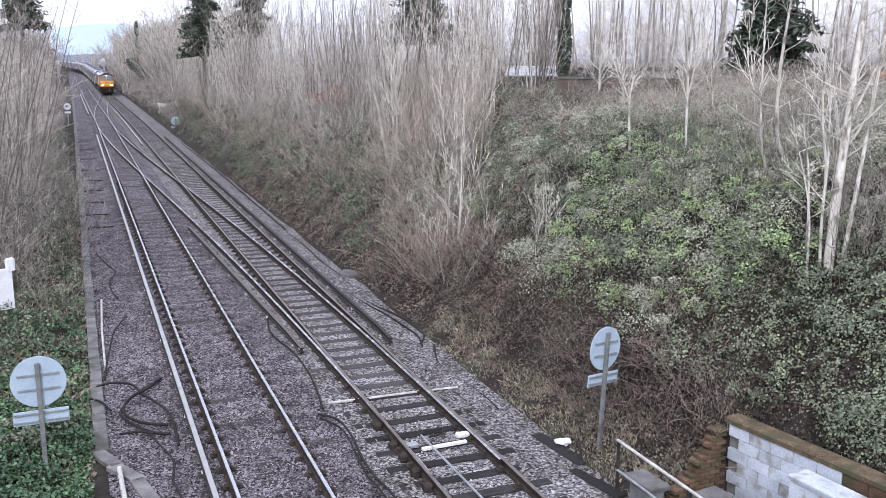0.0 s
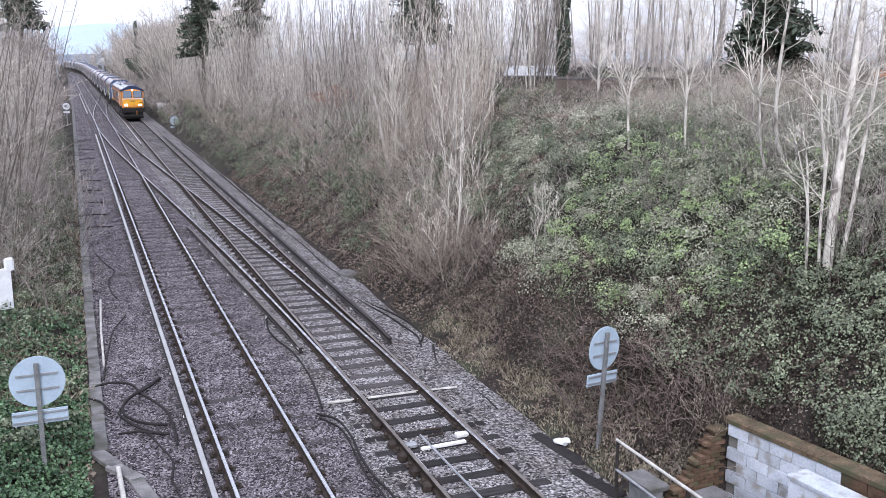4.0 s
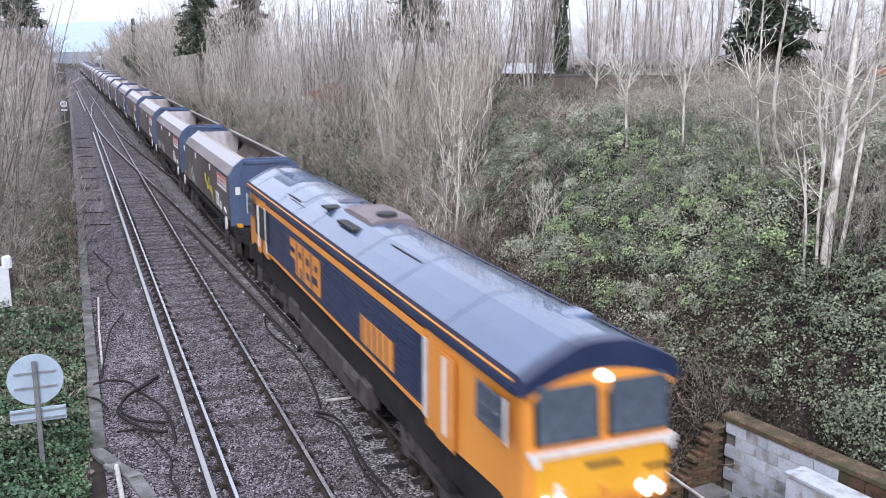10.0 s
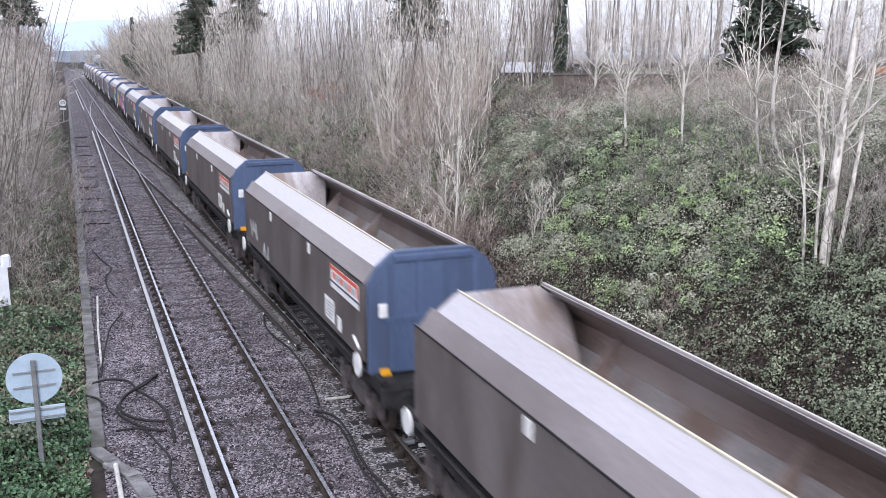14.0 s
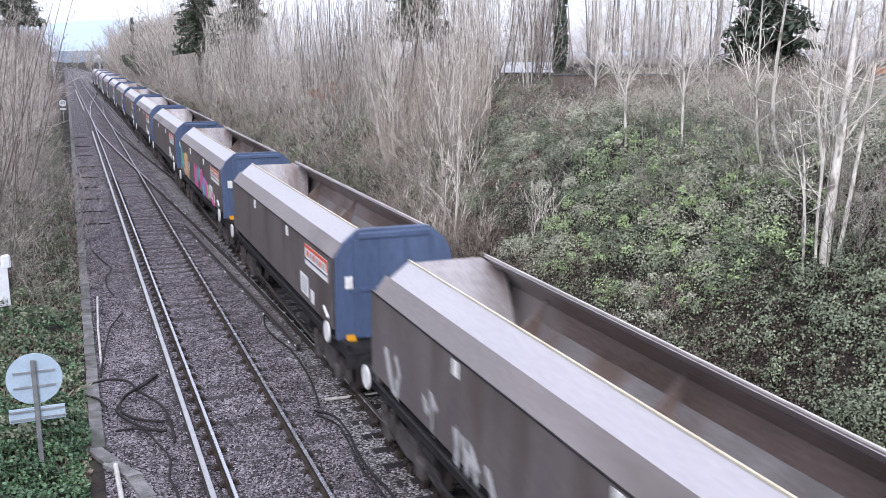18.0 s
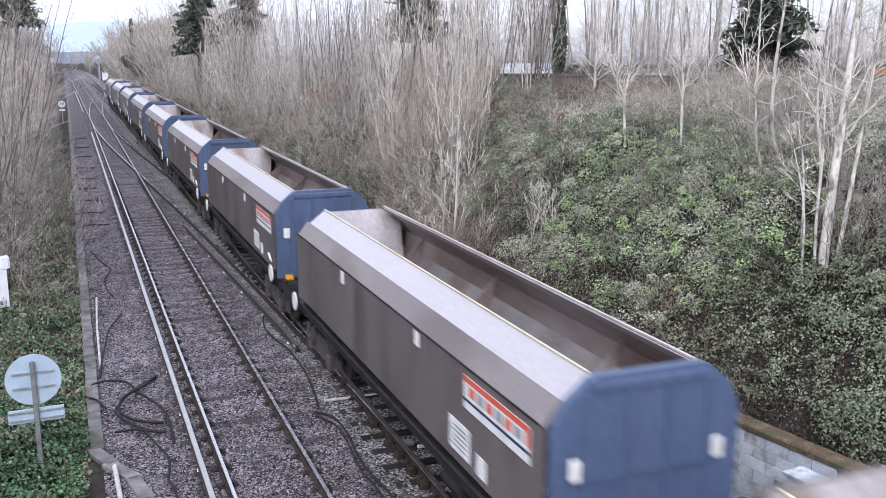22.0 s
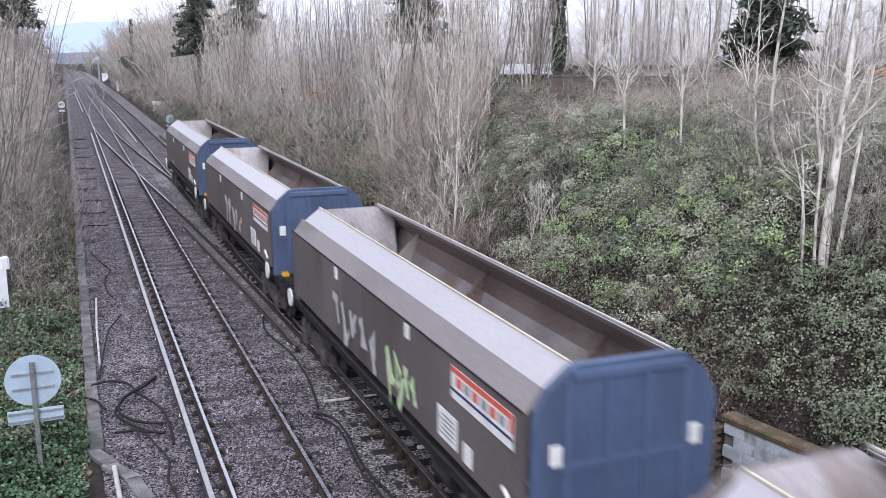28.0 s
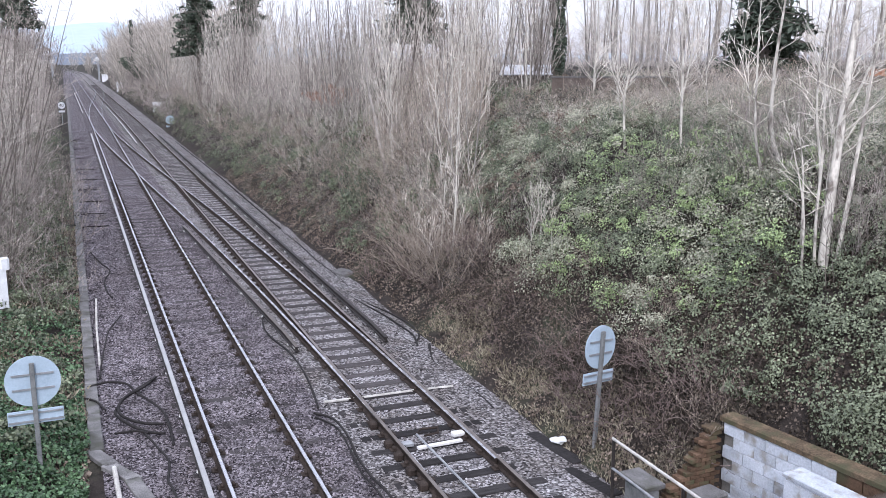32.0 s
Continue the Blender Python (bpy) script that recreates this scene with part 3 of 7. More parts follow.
def sheet(path_xz, y0, y1, thick=0.03, ny=1, side=1):
    """A bent sheet with real thickness that follows (x, z) points and runs from y0 to y1."""
    pts = [Vector((x * side, z)) for x, z in path_xz]
    nrm = []
    for i in range(len(pts)):
        d = (pts[min(i + 1, len(pts) - 1)] - pts[max(i - 1, 0)]).normalized()
        nrm.append(Vector((d.y, -d.x)) * side)
    prof = [(p.x, p.y) for p in pts] + [((p - q * thick).x, (p - q * thick).y) for p, q in reversed(list(zip(pts, nrm)))]
    return Shape().sweep(prof, [(0, y0 + (y1 - y0) * i / ny, 0) for i in range(ny + 1)])


def plate(x, y0, y1, z0, z1, thick=0.012):
    """A thin plate standing on a wagon's or engine's side at x."""
    return Shape().box(x, (y0 + y1) / 2, (z0 + z1) / 2, thick, y1 - y0, z1 - z0)


WHEEL_MESH = {}


def wheelset(parent, y, r=0.46, z=0.46):
    key = round(r, 2)
    if key not in WHEEL_MESH:
        sh = Shape().tube([(-1.05, 0, 0), (1.05, 0, 0)], 0.08, 8)
        for s in (-1, 1):
            sh.tube([(s * 0.72, 0, 0), (s * 0.715, 0, 0), (s * 0.70, 0, 0), (s * 0.69, 0, 0)], [r + 0.028, r + 0.028, r + 0.005, r + 0.005], 20)
            sh.tube([(s * 0.70, 0, 0), (s * 0.83, 0, 0)], [r, r - 0.005], 20)
            for k in range(4):
                a = k * math.pi / 2
                sh.box(s * 0.84, 0.25 * math.cos(a), 0.25 * math.sin(a), 0.02, 0.09, 0.09)
        WHEEL_MESH[key] = fix(sh.mesh("wheelset", M_WHEEL))
    ob = part("wheelset", WHEEL_MESH[key], None, parent, at=pose(0, 0, z))
    ob.matrix_parent_inverse = pose(0, y, 0)
    return ob


def bogie_frame(length, axles):
    sh = Shape()
    for s in (-1, 1):
        sh.sweep([(-0.06, -0.16), (0.06, -0.16), (0.06, 0.16), (-0.06, 0.16)],
                 [(s * 1.0, -length / 2, 0.52), (s * 1.0, -length / 2 + 0.5, 0.56), (s * 1.0, 0, 0.42), (s * 1.0, length / 2 - 0.5, 0.56), (s * 1.0, length / 2, 0.52)])
        for a in axles:
            sh.box(s * 1.1, a, 0.46, 0.16, 0.32, 0.30, bevel=0.03)
            for d in (-0.26, 0.26):
                sh.tube([(s * 1.08, a + d, 0.50), (s * 1.08, a + d, 0.86)], 0.075, 8)
    sh.box(0, 0, 0.55, 2.0, 0.5, 0.3)
    return sh


def wagon_body():
    w = thing("hopper_wagon", "grey-brown hopper wagon with blue end panels, empty and open on top", "hopper wagon", group="wagons of the train")
    for s in (-1, 1):
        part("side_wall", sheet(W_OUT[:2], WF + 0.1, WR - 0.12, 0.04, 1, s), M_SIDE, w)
        part("side_slope", sheet(W_OUT[1:3], WF + 0.1, WR - 0.3, 0.04, 1, s), M_SLOPE, w, "dusty sloping side sheet, coloured lighter for sky light")
        part("top_slope", sheet(W_OUT[2:], WF + 0.1, WR - 0.55, 0.04, 1, s), M_CAP, w, "sloping top sheet, coloured pale for sky light")
        part("rim", Shape().box(s * 0.735, (WF + WR) / 2 - 0.22, 3.692, 0.035, WR - WF - 0.66, 0.025), M_RIM_L if s < 0 else M_RIM, w, "worn pale rim along the opening")
        part("crease_strip", Shape().box(s * 1.338, (WF + WR) / 2, 3.1, 0.02, WR - WF - 0.3, 0.022), M_FRAME, w)
        # inside sheets
        part("inner_side", sheet([(0.72, 3.66), (1.07, 3.37), (1.28, 3.06), (1.21, 2.72)], WF + 0.15, WR - 0.6, 0.02, 1, s), M_INNER_R, w, "brown rusty inside sheet")
        part("hopper_slope", sheet([(1.215, 2.715), (0.84, 2.20), (0.45, 1.75)], WF + 0.15, WR - 0.6, 0.02, 1, s), M_INNER, w, "scoured grey hopper slope")
    # ends
    for y, sgn in ((WF, -1), (WR - 0.3, 1)):
        half = [(1.29, 1.36), (1.30, 3.02), (1.27, 3.16), (1.12, 3.43), (0.82, 3.68), (0.70, 3.71)] if sgn < 0 else \
               [(1.30, 1.40), (1.30, 3.00), (1.07, 3.30), (0.72, 3.57), (0.68, 3.58)]
        ring = [(x, z) for x, z in half] + [(-x, z) for x, z in reversed(half)]
        sh = Shape()
        n = len(ring)
        for k, (dy, f) in enumerate(((0.10, 1.0), (-0.04, 1.0), (-0.08, 0.97))):
            sh.v += [(x * f, y - sgn * -dy if sgn < 0 else y - dy, (z - 2.5) * f + 2.5) for x, z in ring]
        sh.f = [tuple(range(n)), tuple(range(2 * n, 3 * n))]
        for a in range(2):
            sh.f += [(a * n + i, a * n + (i + 1) % n, (a + 1) * n + (i + 1) % n, (a + 1) * n + i) for i in range(n)]
        sh.k = [0] * len(sh.f)
        end = part("end_panel", sh, M_BLUE if sgn < 0 else M_SIDE, w, "slate-blue end panel" if sgn < 0 else "grey-brown end panel")
        if sgn < 0:
            part("top_beam", Shape().box(0, y - 0.11, 3.58, 1.6, 0.06, 0.12, bevel=0.02), M_BLUE, end)
            for x in (-0.85, -0.28, 0.28, 0.85):
                part("rib", Shape().box(x, y - 0.10, 2.45, 0.10, 0.05, 2.1), M_BLUE, end)
            part("cross_rail", Shape().box(0, y - 0.105, 2.42, 2.0, 0.05, 0.09), M_BLUE, end)
            for x in (-1.02, 0.98):
                part("marker_plate", Shape().box(x, y - 0.13, 2.60, 0.17, 0.03, 0.26, bevel=0.01), M_PLATE, end, "white marker plate")
            part("warning_label", Shape().box(-0.98, y - 0.10, 1.38, 0.22, 0.02, 0.14), M_YELLOW, end, "yellow label")
    # inner slopes towards the doors and the two bulkheads
    for y0, y1 in ((WF + 0.14, WF + 2.5), (WR - 0.62, WR - 2.6)):
        if y0 > 0:
            top = [(-0.72, y0 + 0.22, 3.61), (0.72, y0 + 0.22, 3.61), (1.08, y0 - 0.12, 3.34), (0.62, y1, 1.85), (-0.62, y1, 1.85), (-1.08, y0 - 0.12, 3.34)]
            part("end_slope", Shape().add(top + [(x, y, z - 0.04) for x, y, z in top], [(0, 1, 2, 5), (5, 2, 3, 4), (6, 7, 8, 11), (11, 8, 9, 10)] + [(i, (i + 1) % 6, 6 + (i + 1) % 6, 6 + i) for i in range(6)]),
                 M_INNER_END, w, "pale scoured end slope")
            continue
        part("end_slope", Shape().add([(-1.12, y0, 3.38), (1.12, y0, 3.38), (0.62, y1, 1.85), (-0.62, y1, 1.85), (-1.12, y0, 3.33), (1.12, y0, 3.33), (0.62, y1, 1.8), (-0.62, y1, 1.8)],
                                      [(0, 1, 2, 3), (7, 6, 5, 4), (0, 1, 5, 4), (1, 2, 6, 5), (2, 3, 7, 6), (3, 0, 4, 7)]), M_INNER, w, "scoured rusty inside sheet")
    for y in (-4.2, 0.25, 4.25):
        sh = Shape()
        arc = [(-1.22 + 2.44 * k / 10, 3.25 - 0.80 * math.sin(math.pi * k / 10)) for k in range(11)]
        low = [(x * 0.62, 1.75) for x, z in arc]
        sh.v = [(x, y + d, z) for d in (-0.02, 0.02) for x, z in arc + list(reversed(low))]
        n = len(arc) * 2
        sh.f = [tuple(range(n)), tuple(range(n, 2 * n))] + [(i, (i + 1) % n, n + (i + 1) % n, n + i) for i in range(n)]
        sh.k = [0] * len(sh.f)
        part("bulkhead", sh, M_INNER_R, w, "rusty curved cross bulkhead")
    part("centre_ridge", Shape().sweep([(-0.16, 1.75), (0.16, 1.75), (0.0, 2.15)], [(0, -3.4, 0), (0, 3.2, 0)]), M_FRAME, w, "dark ridge along the hopper floor")
    part("hopper_floor", Shape().box(0, 0, 1.72, 1.3, 8.2, 0.06), M_FRAME, w)
    # underframe
    for s in (-1, 1):
        part("sole_bar", Shape().sweep([(-0.05, -0.14), (0.07, -0.14), (0.07, -0.11), (-0.01, -0.09), (-0.01, 0.09), (0.07, 0.11), (0.07, 0.14), (-0.05, 0.14)],
                                       [(s * 1.18, -7.2, 1.24), (s * 1.18, 7.2, 1.24)]), M_FRAME, w)
        part("step_rail", Shape().tube([(s * 1.33, -3.3, 0.86), (s * 1.33, 3.3, 0.86)], 0.03, 6), M_FRAME, w)
        part("brake_pipe", Shape().tube([(s * 1.30, WF, 1.38), (s * 1.31, 0, 1.36), (s * 1.30, WR, 1.38)], 0.035, 6), M_FRAME, w)
    for y in (-7.25, 7.25):
        part("headstock", Shape().box(0, y, 1.08, 2.5, 0.16, 0.36, bevel=0.02), M_FRAME, w)
        part("end_platform", Shape().box(0, y - math.copysign(0.35, y), 1.27, 2.4, 0.7, 0.05), M_FRAME, w)
        for x in (-0.87, 0.87):
            part("buffer", Shape().tube([(x, y, 1.05), (x, y + math.copysign(0.32, y), 1.05), (x, y + math.copysign(0.33, y), 1.05), (x, y + math.copysign(0.37, y), 1.05)],
                                        [0.09, 0.09, 0.22, 0.21], 14), M_FRAME, w)
    part("coupling", Shape().box(0, 7.6, 0.98, 0.16, 0.75, 0.18), M_FRAME, w)
    for y in (-2.6, 0.0, 2.6):
        part("discharge_chute", Shape().add([(-0.9, y - 1.1, 1.35), (0.9, y - 1.1, 1.35), (0.9, y + 1.1, 1.35), (-0.9, y + 1.1, 1.35),
                                             (-0.55, y - 0.45, 0.45), (0.55, y - 0.45, 0.45), (0.55, y + 0.45, 0.45), (-0.55, y + 0.45, 0.45)],
                                            [(0, 1, 2, 3), (4, 5, 6, 7), (0, 1, 5, 4), (1, 2, 6, 5), (2, 3, 7, 6), (3, 0, 4, 7)]), M_FRAME, w)
    part("brake_cylinder", Shape().tube([(-1.0, 3.6, 0.85), (-1.0, 4.2, 0.85)], 0.16, 10), M_FRAME, w)
    part("air_tank", Shape().tube([(-1.0, -3.6, 0.85), (-1.0, -2.8, 0.85)], 0.18, 10), M_FRAME, w)
    for y in (-5.2, 5.2):
        b = part("bogie", bogie_frame(2.7, (-0.9, 0.9)), M_DUSTY, w, at=pose(0, y, 0))
        wheelset(b, -0.9)
        wheelset(b, 0.9)
    # plates on the side facing the other track
    part("handbrake_wheel", Shape().disc((-1.38, WF + 0.42, 1.42), (1, 0, 0), 0.23, 0.04, 20), M_PLATE, w, "white round handbrake wheel")
    part("handrail", Shape().tube([(-1.40, WF + 0.55, 1.95), (-1.40, WF + 0.2, 1.80)], 0.03, 6), M_PLATE, w, "white grab handle")
    part("handbrake_wheel", Shape().disc((-1.38, WR + 0.12, 1.36), (1, 0, 0), 0.22, 0.04, 20), M_PLATE, w, "white round handbrake wheel")
    board = part("owner_board", plate(-1.342, WF + 0.4, WF + 2.45, 2.50, 2.98), M_PLATE, w, "white owner board with a red band")
    part("red_band", plate(-1.351, WF + 0.4, WF + 2.45, 2.90, 2.98, 0.008), M_RED, board)
    part("red_end", plate(-1.351, WF + 0.4, WF + 0.5, 2.72, 2.90, 0.008), M_RED, board)
    part("blue_line", plate(-1.351, WF + 0.4, WF + 2.45, 2.62, 2.66, 0.008), M_NAVY, board)
    for k in range(6):
        part("letter_bar", plate(-1.351, WF + 0.62 + k * 0.29, WF + 0.80 + k * 0.29, 2.72, 2.86, 0.008), M_RED if k % 2 else M_GALV, board)
    data = part("data_panel", plate(-1.342, WF + 2.25, WF + 3.0, 1.72, 2.2), M_PLATE, w, "white data panel")
    for k in range(5):
        part("text_bar", plate(-1.351, WF + 2.32, WF + 2.92 - 0.07 * (k % 3), 1.80 + k * 0.075, 1.825 + k * 0.075, 0.006), M_GALV, data)
    part("number_panel", plate(-1.342, WF + 1.7, WF + 2.0, 1.68, 1.98), M_PLATE, w, "small white panel")
    for y in (WF + 4.4, WF + 8.8):
        part("bracket_plate", plate(-1.348, y - 0.1, y + 0.1, 2.82, 3.05, 0.02), M_PLATE, w, "pale bracket plate")
    return w


def graffiti(w, items):
    """Sprayed letters on the side: (colour, metres behind the front, height, length, tallness, slant, filled)."""
    rng = random.Random(int(items[0][1] * 100))
    for colour, y, z, ln, tall, slant, *fill in items:
        sh = Shape()
        if fill:
            ring = []
            for k in range(18):
                a = 2 * math.pi * k / 18
                rr = 0.72 + 0.2 * rng.random() + (0.25 if k % 3 == 0 else 0)
                dy, dz = math.cos(a) * ln / 2 * rr, math.sin(a) * tall / 2 * rr
                ring.append((WF + y + dy + slant * dz, min(2.95, z + dz)))
            sh.v = [(x, a, b) for x in (-1.3425, -1.331) for a, b in ring]
            sh.f = [tuple(range(18)), tuple(range(18, 36))] + [(i, (i + 1) % 18, 18 + (i + 1) % 18, 18 + i) for i in range(18)]
            sh.k = [0] * len(sh.f)
        n = max(1, round(ln / (0.62 * tall)))
        for c in range(n):
            cy = WF + y - ln / 2 + ln * (c + 0.5) / n
            pts = []
            for k in range(rng.choice((4, 5, 6))):
                dy, dz = rng.uniform(-0.42, 0.42) * ln / n, rng.choice((-0.45, -0.1, 0.15, 0.45)) * tall
                pts.append(Vector((-1.34, cy + dy + slant * dz, min(2.92, z + dz))))
            tube = Shape().tube(pts, 0.05 + 0.05 * tall, 6)
            k = len(sh.v)
            sh.v += [(-1.345 + (p[0] + 1.34) * 0.1, p[1], p[2]) for p in tube.v]
            sh.f += [tuple(i + k for i in f) for f in tube.f]
            sh.k += [0] * len(tube.f)
        part("spray_mark", sh, M_GRAFF[colour], w, colour + " sprayed mark")


def loco():
    e = thing("diesel_locomotive", "orange, yellow and navy diesel locomotive with lit headlights", "locomotive")
    F, R = -10.4, 10.4
    hw = 1.32
    roof_half = [(1.30, 3.16), (1.23, 3.35), (0.86, 3.56), (0.44, 3.75), (0.22, 3.785), (0.0, 3.79)]
    # body sides
    for s in (-1, 1):
        part("body_side", Shape().box(s * (hw - 0.03), 0, 2.40, 0.06, 13.2, 1.44), M_NAVY, e, "navy ribbed body side")
        for k in range(13):
            part("rib", Shape().box(s * (hw + 0.008), 0.2, 1.80 + k * 0.089, 0.022, 12.6, 0.042), M_NAVY, e)
        part("orange_stripe", plate(s * (hw + 0.014), -6.6, 6.6, 2.98, 3.12, 0.02), M_ORANGE, e, "orange stripe")
        part("lower_stripe", plate(s * (hw + 0.012), -6.6, 6.6, 1.68, 1.75, 0.02), M_ORANGE, e, "orange stripe")
        part("cooling_grille", plate(s * (hw + 0.024), 6.1, 8.2, 2.0, 2.92, 0.012), M_BLACK, e, "black cooling grille")
        logo = part("owner_mark", plate(s * (hw + 0.026), 0.2, 3.3, 1.92, 2.80, 0.010), M_ORANGE, e, "large orange block mark")
        for k, (a, b, c, d) in enumerate(((0.45, 0.95, 2.12, 2.30), (0.45, 0.70, 2.45, 2.60), (1.25, 1.55, 2.42, 2.60), (1.25, 1.55, 2.08, 2.24), (2.05, 2.32, 2.44, 2.60), (2.05, 2.2, 1.92, 2.2), (2.75, 3.3, 2.45, 2.58), (2.75, 3.3, 1.92, 2.3), (1.0, 1.07, 1.92, 2.80), (1.80, 1.87, 1.92, 2.80), (2.5, 2.57, 1.92, 2.80))):
            part("mark_gap", plate(s * (hw + 0.034), a, b, c, d, 0.008), M_NAVY, logo)
        mark = part("number_mark", plate(s * (hw + 0.026), -5.0, -3.0, 1.86, 2.42, 0.010), M_ORANGE, e, "orange block mark")
        for k in range(5):
            part("mark_gap", plate(s * (hw + 0.034), -4.66 + k * 0.36, -4.6 + k * 0.36, 1.86, 2.42, 0.008), M_NAVY, mark)
        part("roof_edge", Shape().sweep([(-0.04, -0.03), (0.03, -0.03), (0.03, 0.05), (-0.04, 0.05)], [(s * 1.30, F + 0.6, 3.20), (s * 1.30, R - 0.6, 3.20)]), M_NAVY, e)
        part("roof_line", plate(s * 1.29, -9.7, 9.7, 3.31, 3.33, 0.04), M_ORANGE, e, "thin orange line")
        for y in (-6.62, 6.62):
            part("door_pillar", plate(s * (hw + 0.024), y - 0.07, y + 0.07, 1.66, 3.0, 0.02), M_PLATE, e, "white edge stripe")
        for y in (-7.55, 7.55):
            part("grab_rail", Shape().tube([(s * (hw + 0.06), y, 1.7), (s * (hw + 0.06), y, 2.95)], 0.035, 6), M_PLATE, e, "white grab rail")
            part("cab_door", plate(s * (hw + 0.012), y - math.copysign(0.8, y) * 0 + math.copysign(0.08, -y) - 0.36 * (y < 0) - 0.0, y + 0.44, 1.5, 2.98, 0.018), M_ORANGE, e, "orange cab door")
            part("step", Shape().box(s * 1.2, y + math.copysign(0.3, -y), 0.75, 0.25, 0.6, 0.05), M_FRAME, e, "black step")
            part("step_post", Shape().tube([(s * 1.28, y, 0.72), (s * 1.28, y, 1.5)], 0.025, 6), M_FRAME, e)
    # cabs
    for sgn in (-1, 1):
        y_in = sgn * 6.6

        def yy(d):
            return sgn * d
        sh = Shape()
        # side outline: floor, nose, sloping screen
        prof = [(6.6, 1.50), (9.3, 1.50), (9.9, 1.34), (10.02, 1.50), (10.02, 2.32), (9.93, 3.16), (6.6, 3.16)]
        n = len(prof)
        for x, taper in ((-1.32, 0.0), (-1.22, 0.08), (1.22, 0.08), (1.32, 0.0)):
            sh.v += [(x if d < 9 else x * 0.90, yy(d if d < 9 else d - (0.12 if not taper else 0.0)), z) for d, z in prof]
        sh.f = [tuple(range(n)), tuple(range(3 * n, 4 * n))]
        for a in range(3):
            sh.f += [(a * n + i, a * n + (i + 1) % n, (a + 1) * n + (i + 1) % n, (a + 1) * n + i) for i in range(n)]
        sh.k = [0] * len(sh.f)
        cab = part("cab", sh, M_ORANGE, e, "orange cab")
        # yellow nose panel, slightly proud
        part("nose_panel", Shape().box(0, yy(10.025), 1.96, 2.16, 0.03, 0.66, bevel=0.01), M_YELLOW, cab, "golden yellow nose panel")
        part("white_band", Shape().box(0, yy(10.03), 2.35, 2.36, 0.10, 0.075, bevel=0.01), M_PLATE, cab, "white band under the screens")
        for x in (-1.08, 1.08):
            part("handrail", Shape().box(x, yy(10.06), 2.27, 0.12, 0.05, 0.12, bevel=0.01), M_PLATE, cab, "white grab handle")
        for x in (-0.575, 0.575):
            a = math.degrees(math.atan(0.09 / 0.84))
            screen = Shape().box(0, 0, 0, 0.94, 0.03, 0.78, bevel=0.04)
            m = pose(x, yy(9.99), 2.89, -sgn * -a if sgn < 0 else a, 0, 0)
            ob = part("windscreen", screen, M_GLASS, cab, "dark windscreen tinted with sky reflection", at=m)
            part("frame", Shape().box(0, -sgn * 0.012, 0, 1.0, 0.03, 0.84, bevel=0.04), M_BLACK, ob)
            part("wiper", Shape().tube([(-0.25, sgn * 0.03, -0.32), (0.2, sgn * 0.03, 0.05)], 0.012, 5), M_BLACK, ob)
        for s in (-1, 1):
            part("side_window", plate(s * 1.328, min(yy(8.65), yy(9.55)), max(yy(8.65), yy(9.55)), 2.42, 3.0, 0.02), M_GLASS, cab, "dark side window tinted with sky reflection")
            part("window_edge", plate(s * 1.332, min(yy(9.58), yy(9.65)), max(yy(9.58), yy(9.65)), 2.38, 3.02, 0.02), M_PLATE, cab)
            for dx in (-0.11, 0.11):
                part("headlight", Shape().disc((s * 0.77 + dx, yy(10.07), 1.66), (0, 1, 0), 0.09, 0.06, 18), M_LAMP if sgn < 0 else M_GLASS, cab, "lit white headlight" if sgn < 0 else "unlit lamp")
            part("lamp_surround", Shape().box(s * 0.77, yy(10.04), 1.66, 0.52, 0.04, 0.30, bevel=0.03), M_ORANGE, cab)
        brow = [(-1.14, 3.08)] + [(-1.14 + 0.19 * k, 3.16 + 0.25 * (1 - (k / 6 - 1) ** 2)) for k in range(13)] + [(1.14, 3.08)]
        sh = Shape()
        sh.v = [(x, yy(d), z) for d in (9.72, 9.968) for x, z in brow]
        nb = len(brow)
        sh.f = [tuple(range(nb)), tuple(range(nb, 2 * nb))] + [(i, (i + 1) % nb, nb + (i + 1) % nb, nb + i) for i in range(nb)]
        sh.k = [0] * len(sh.f)
        part("brow", sh, M_ORANGE, cab, "orange brow over the screens")
        part("marker_light", Shape().box(0, yy(9.98), 3.33, 0.22, 0.12, 0.11, bevel=0.05), M_LAMP if sgn < 0 else M_GLASS, cab, "round lit lamp over the screens" if sgn < 0 else "round lamp")
        part("number_bar", Shape().box(0, yy(10.045), 2.10, 0.55, 0.01, 0.07), M_BLACK, cab)
        part("number_bar", Shape().box(0.9, yy(10.045), 1.94, 0.40, 0.01, 0.06), M_BLACK, cab)
        part("socket", Shape().box(0, yy(10.06), 1.76, 0.12, 0.05, 0.12, bevel=0.01), M_ORANGE, cab)
        part("lamp_bracket", Shape().box(-0.72, yy(10.06), 1.80, 0.10, 0.04, 0.22, bevel=0.01), M_PLATE, cab)
        part("buffer_beam", Shape().box(0, yy(9.85), 1.10, 2.55, 0.3, 0.50, bevel=0.03), M_FRAME, e)
        for x in (-0.87, 0.87):
            part("buffer", Shape().tube([(x, yy(9.9), 1.14), (x, yy(10.26), 1.14), (x, yy(10.27), 1.14), (x, yy(10.32), 1.14)], [0.13, 0.13, 0.29, 0.27], 16), M_FRAME, e)
            part("hose", Shape().tube([(x * 0.45, yy(10.0), 1.02), (x * 0.45, yy(10.15), 0.85), (x * 0.42, yy(10.1), 0.6)], 0.035, 6), M_ORANGE if x > 0 else M_FRAME, e)
        part("coupling", Shape().tube([(0, yy(10.0), 1.05), (0, yy(10.2), 0.95), (0, yy(10.15), 0.6)], 0.06, 6), M_FRAME, e)
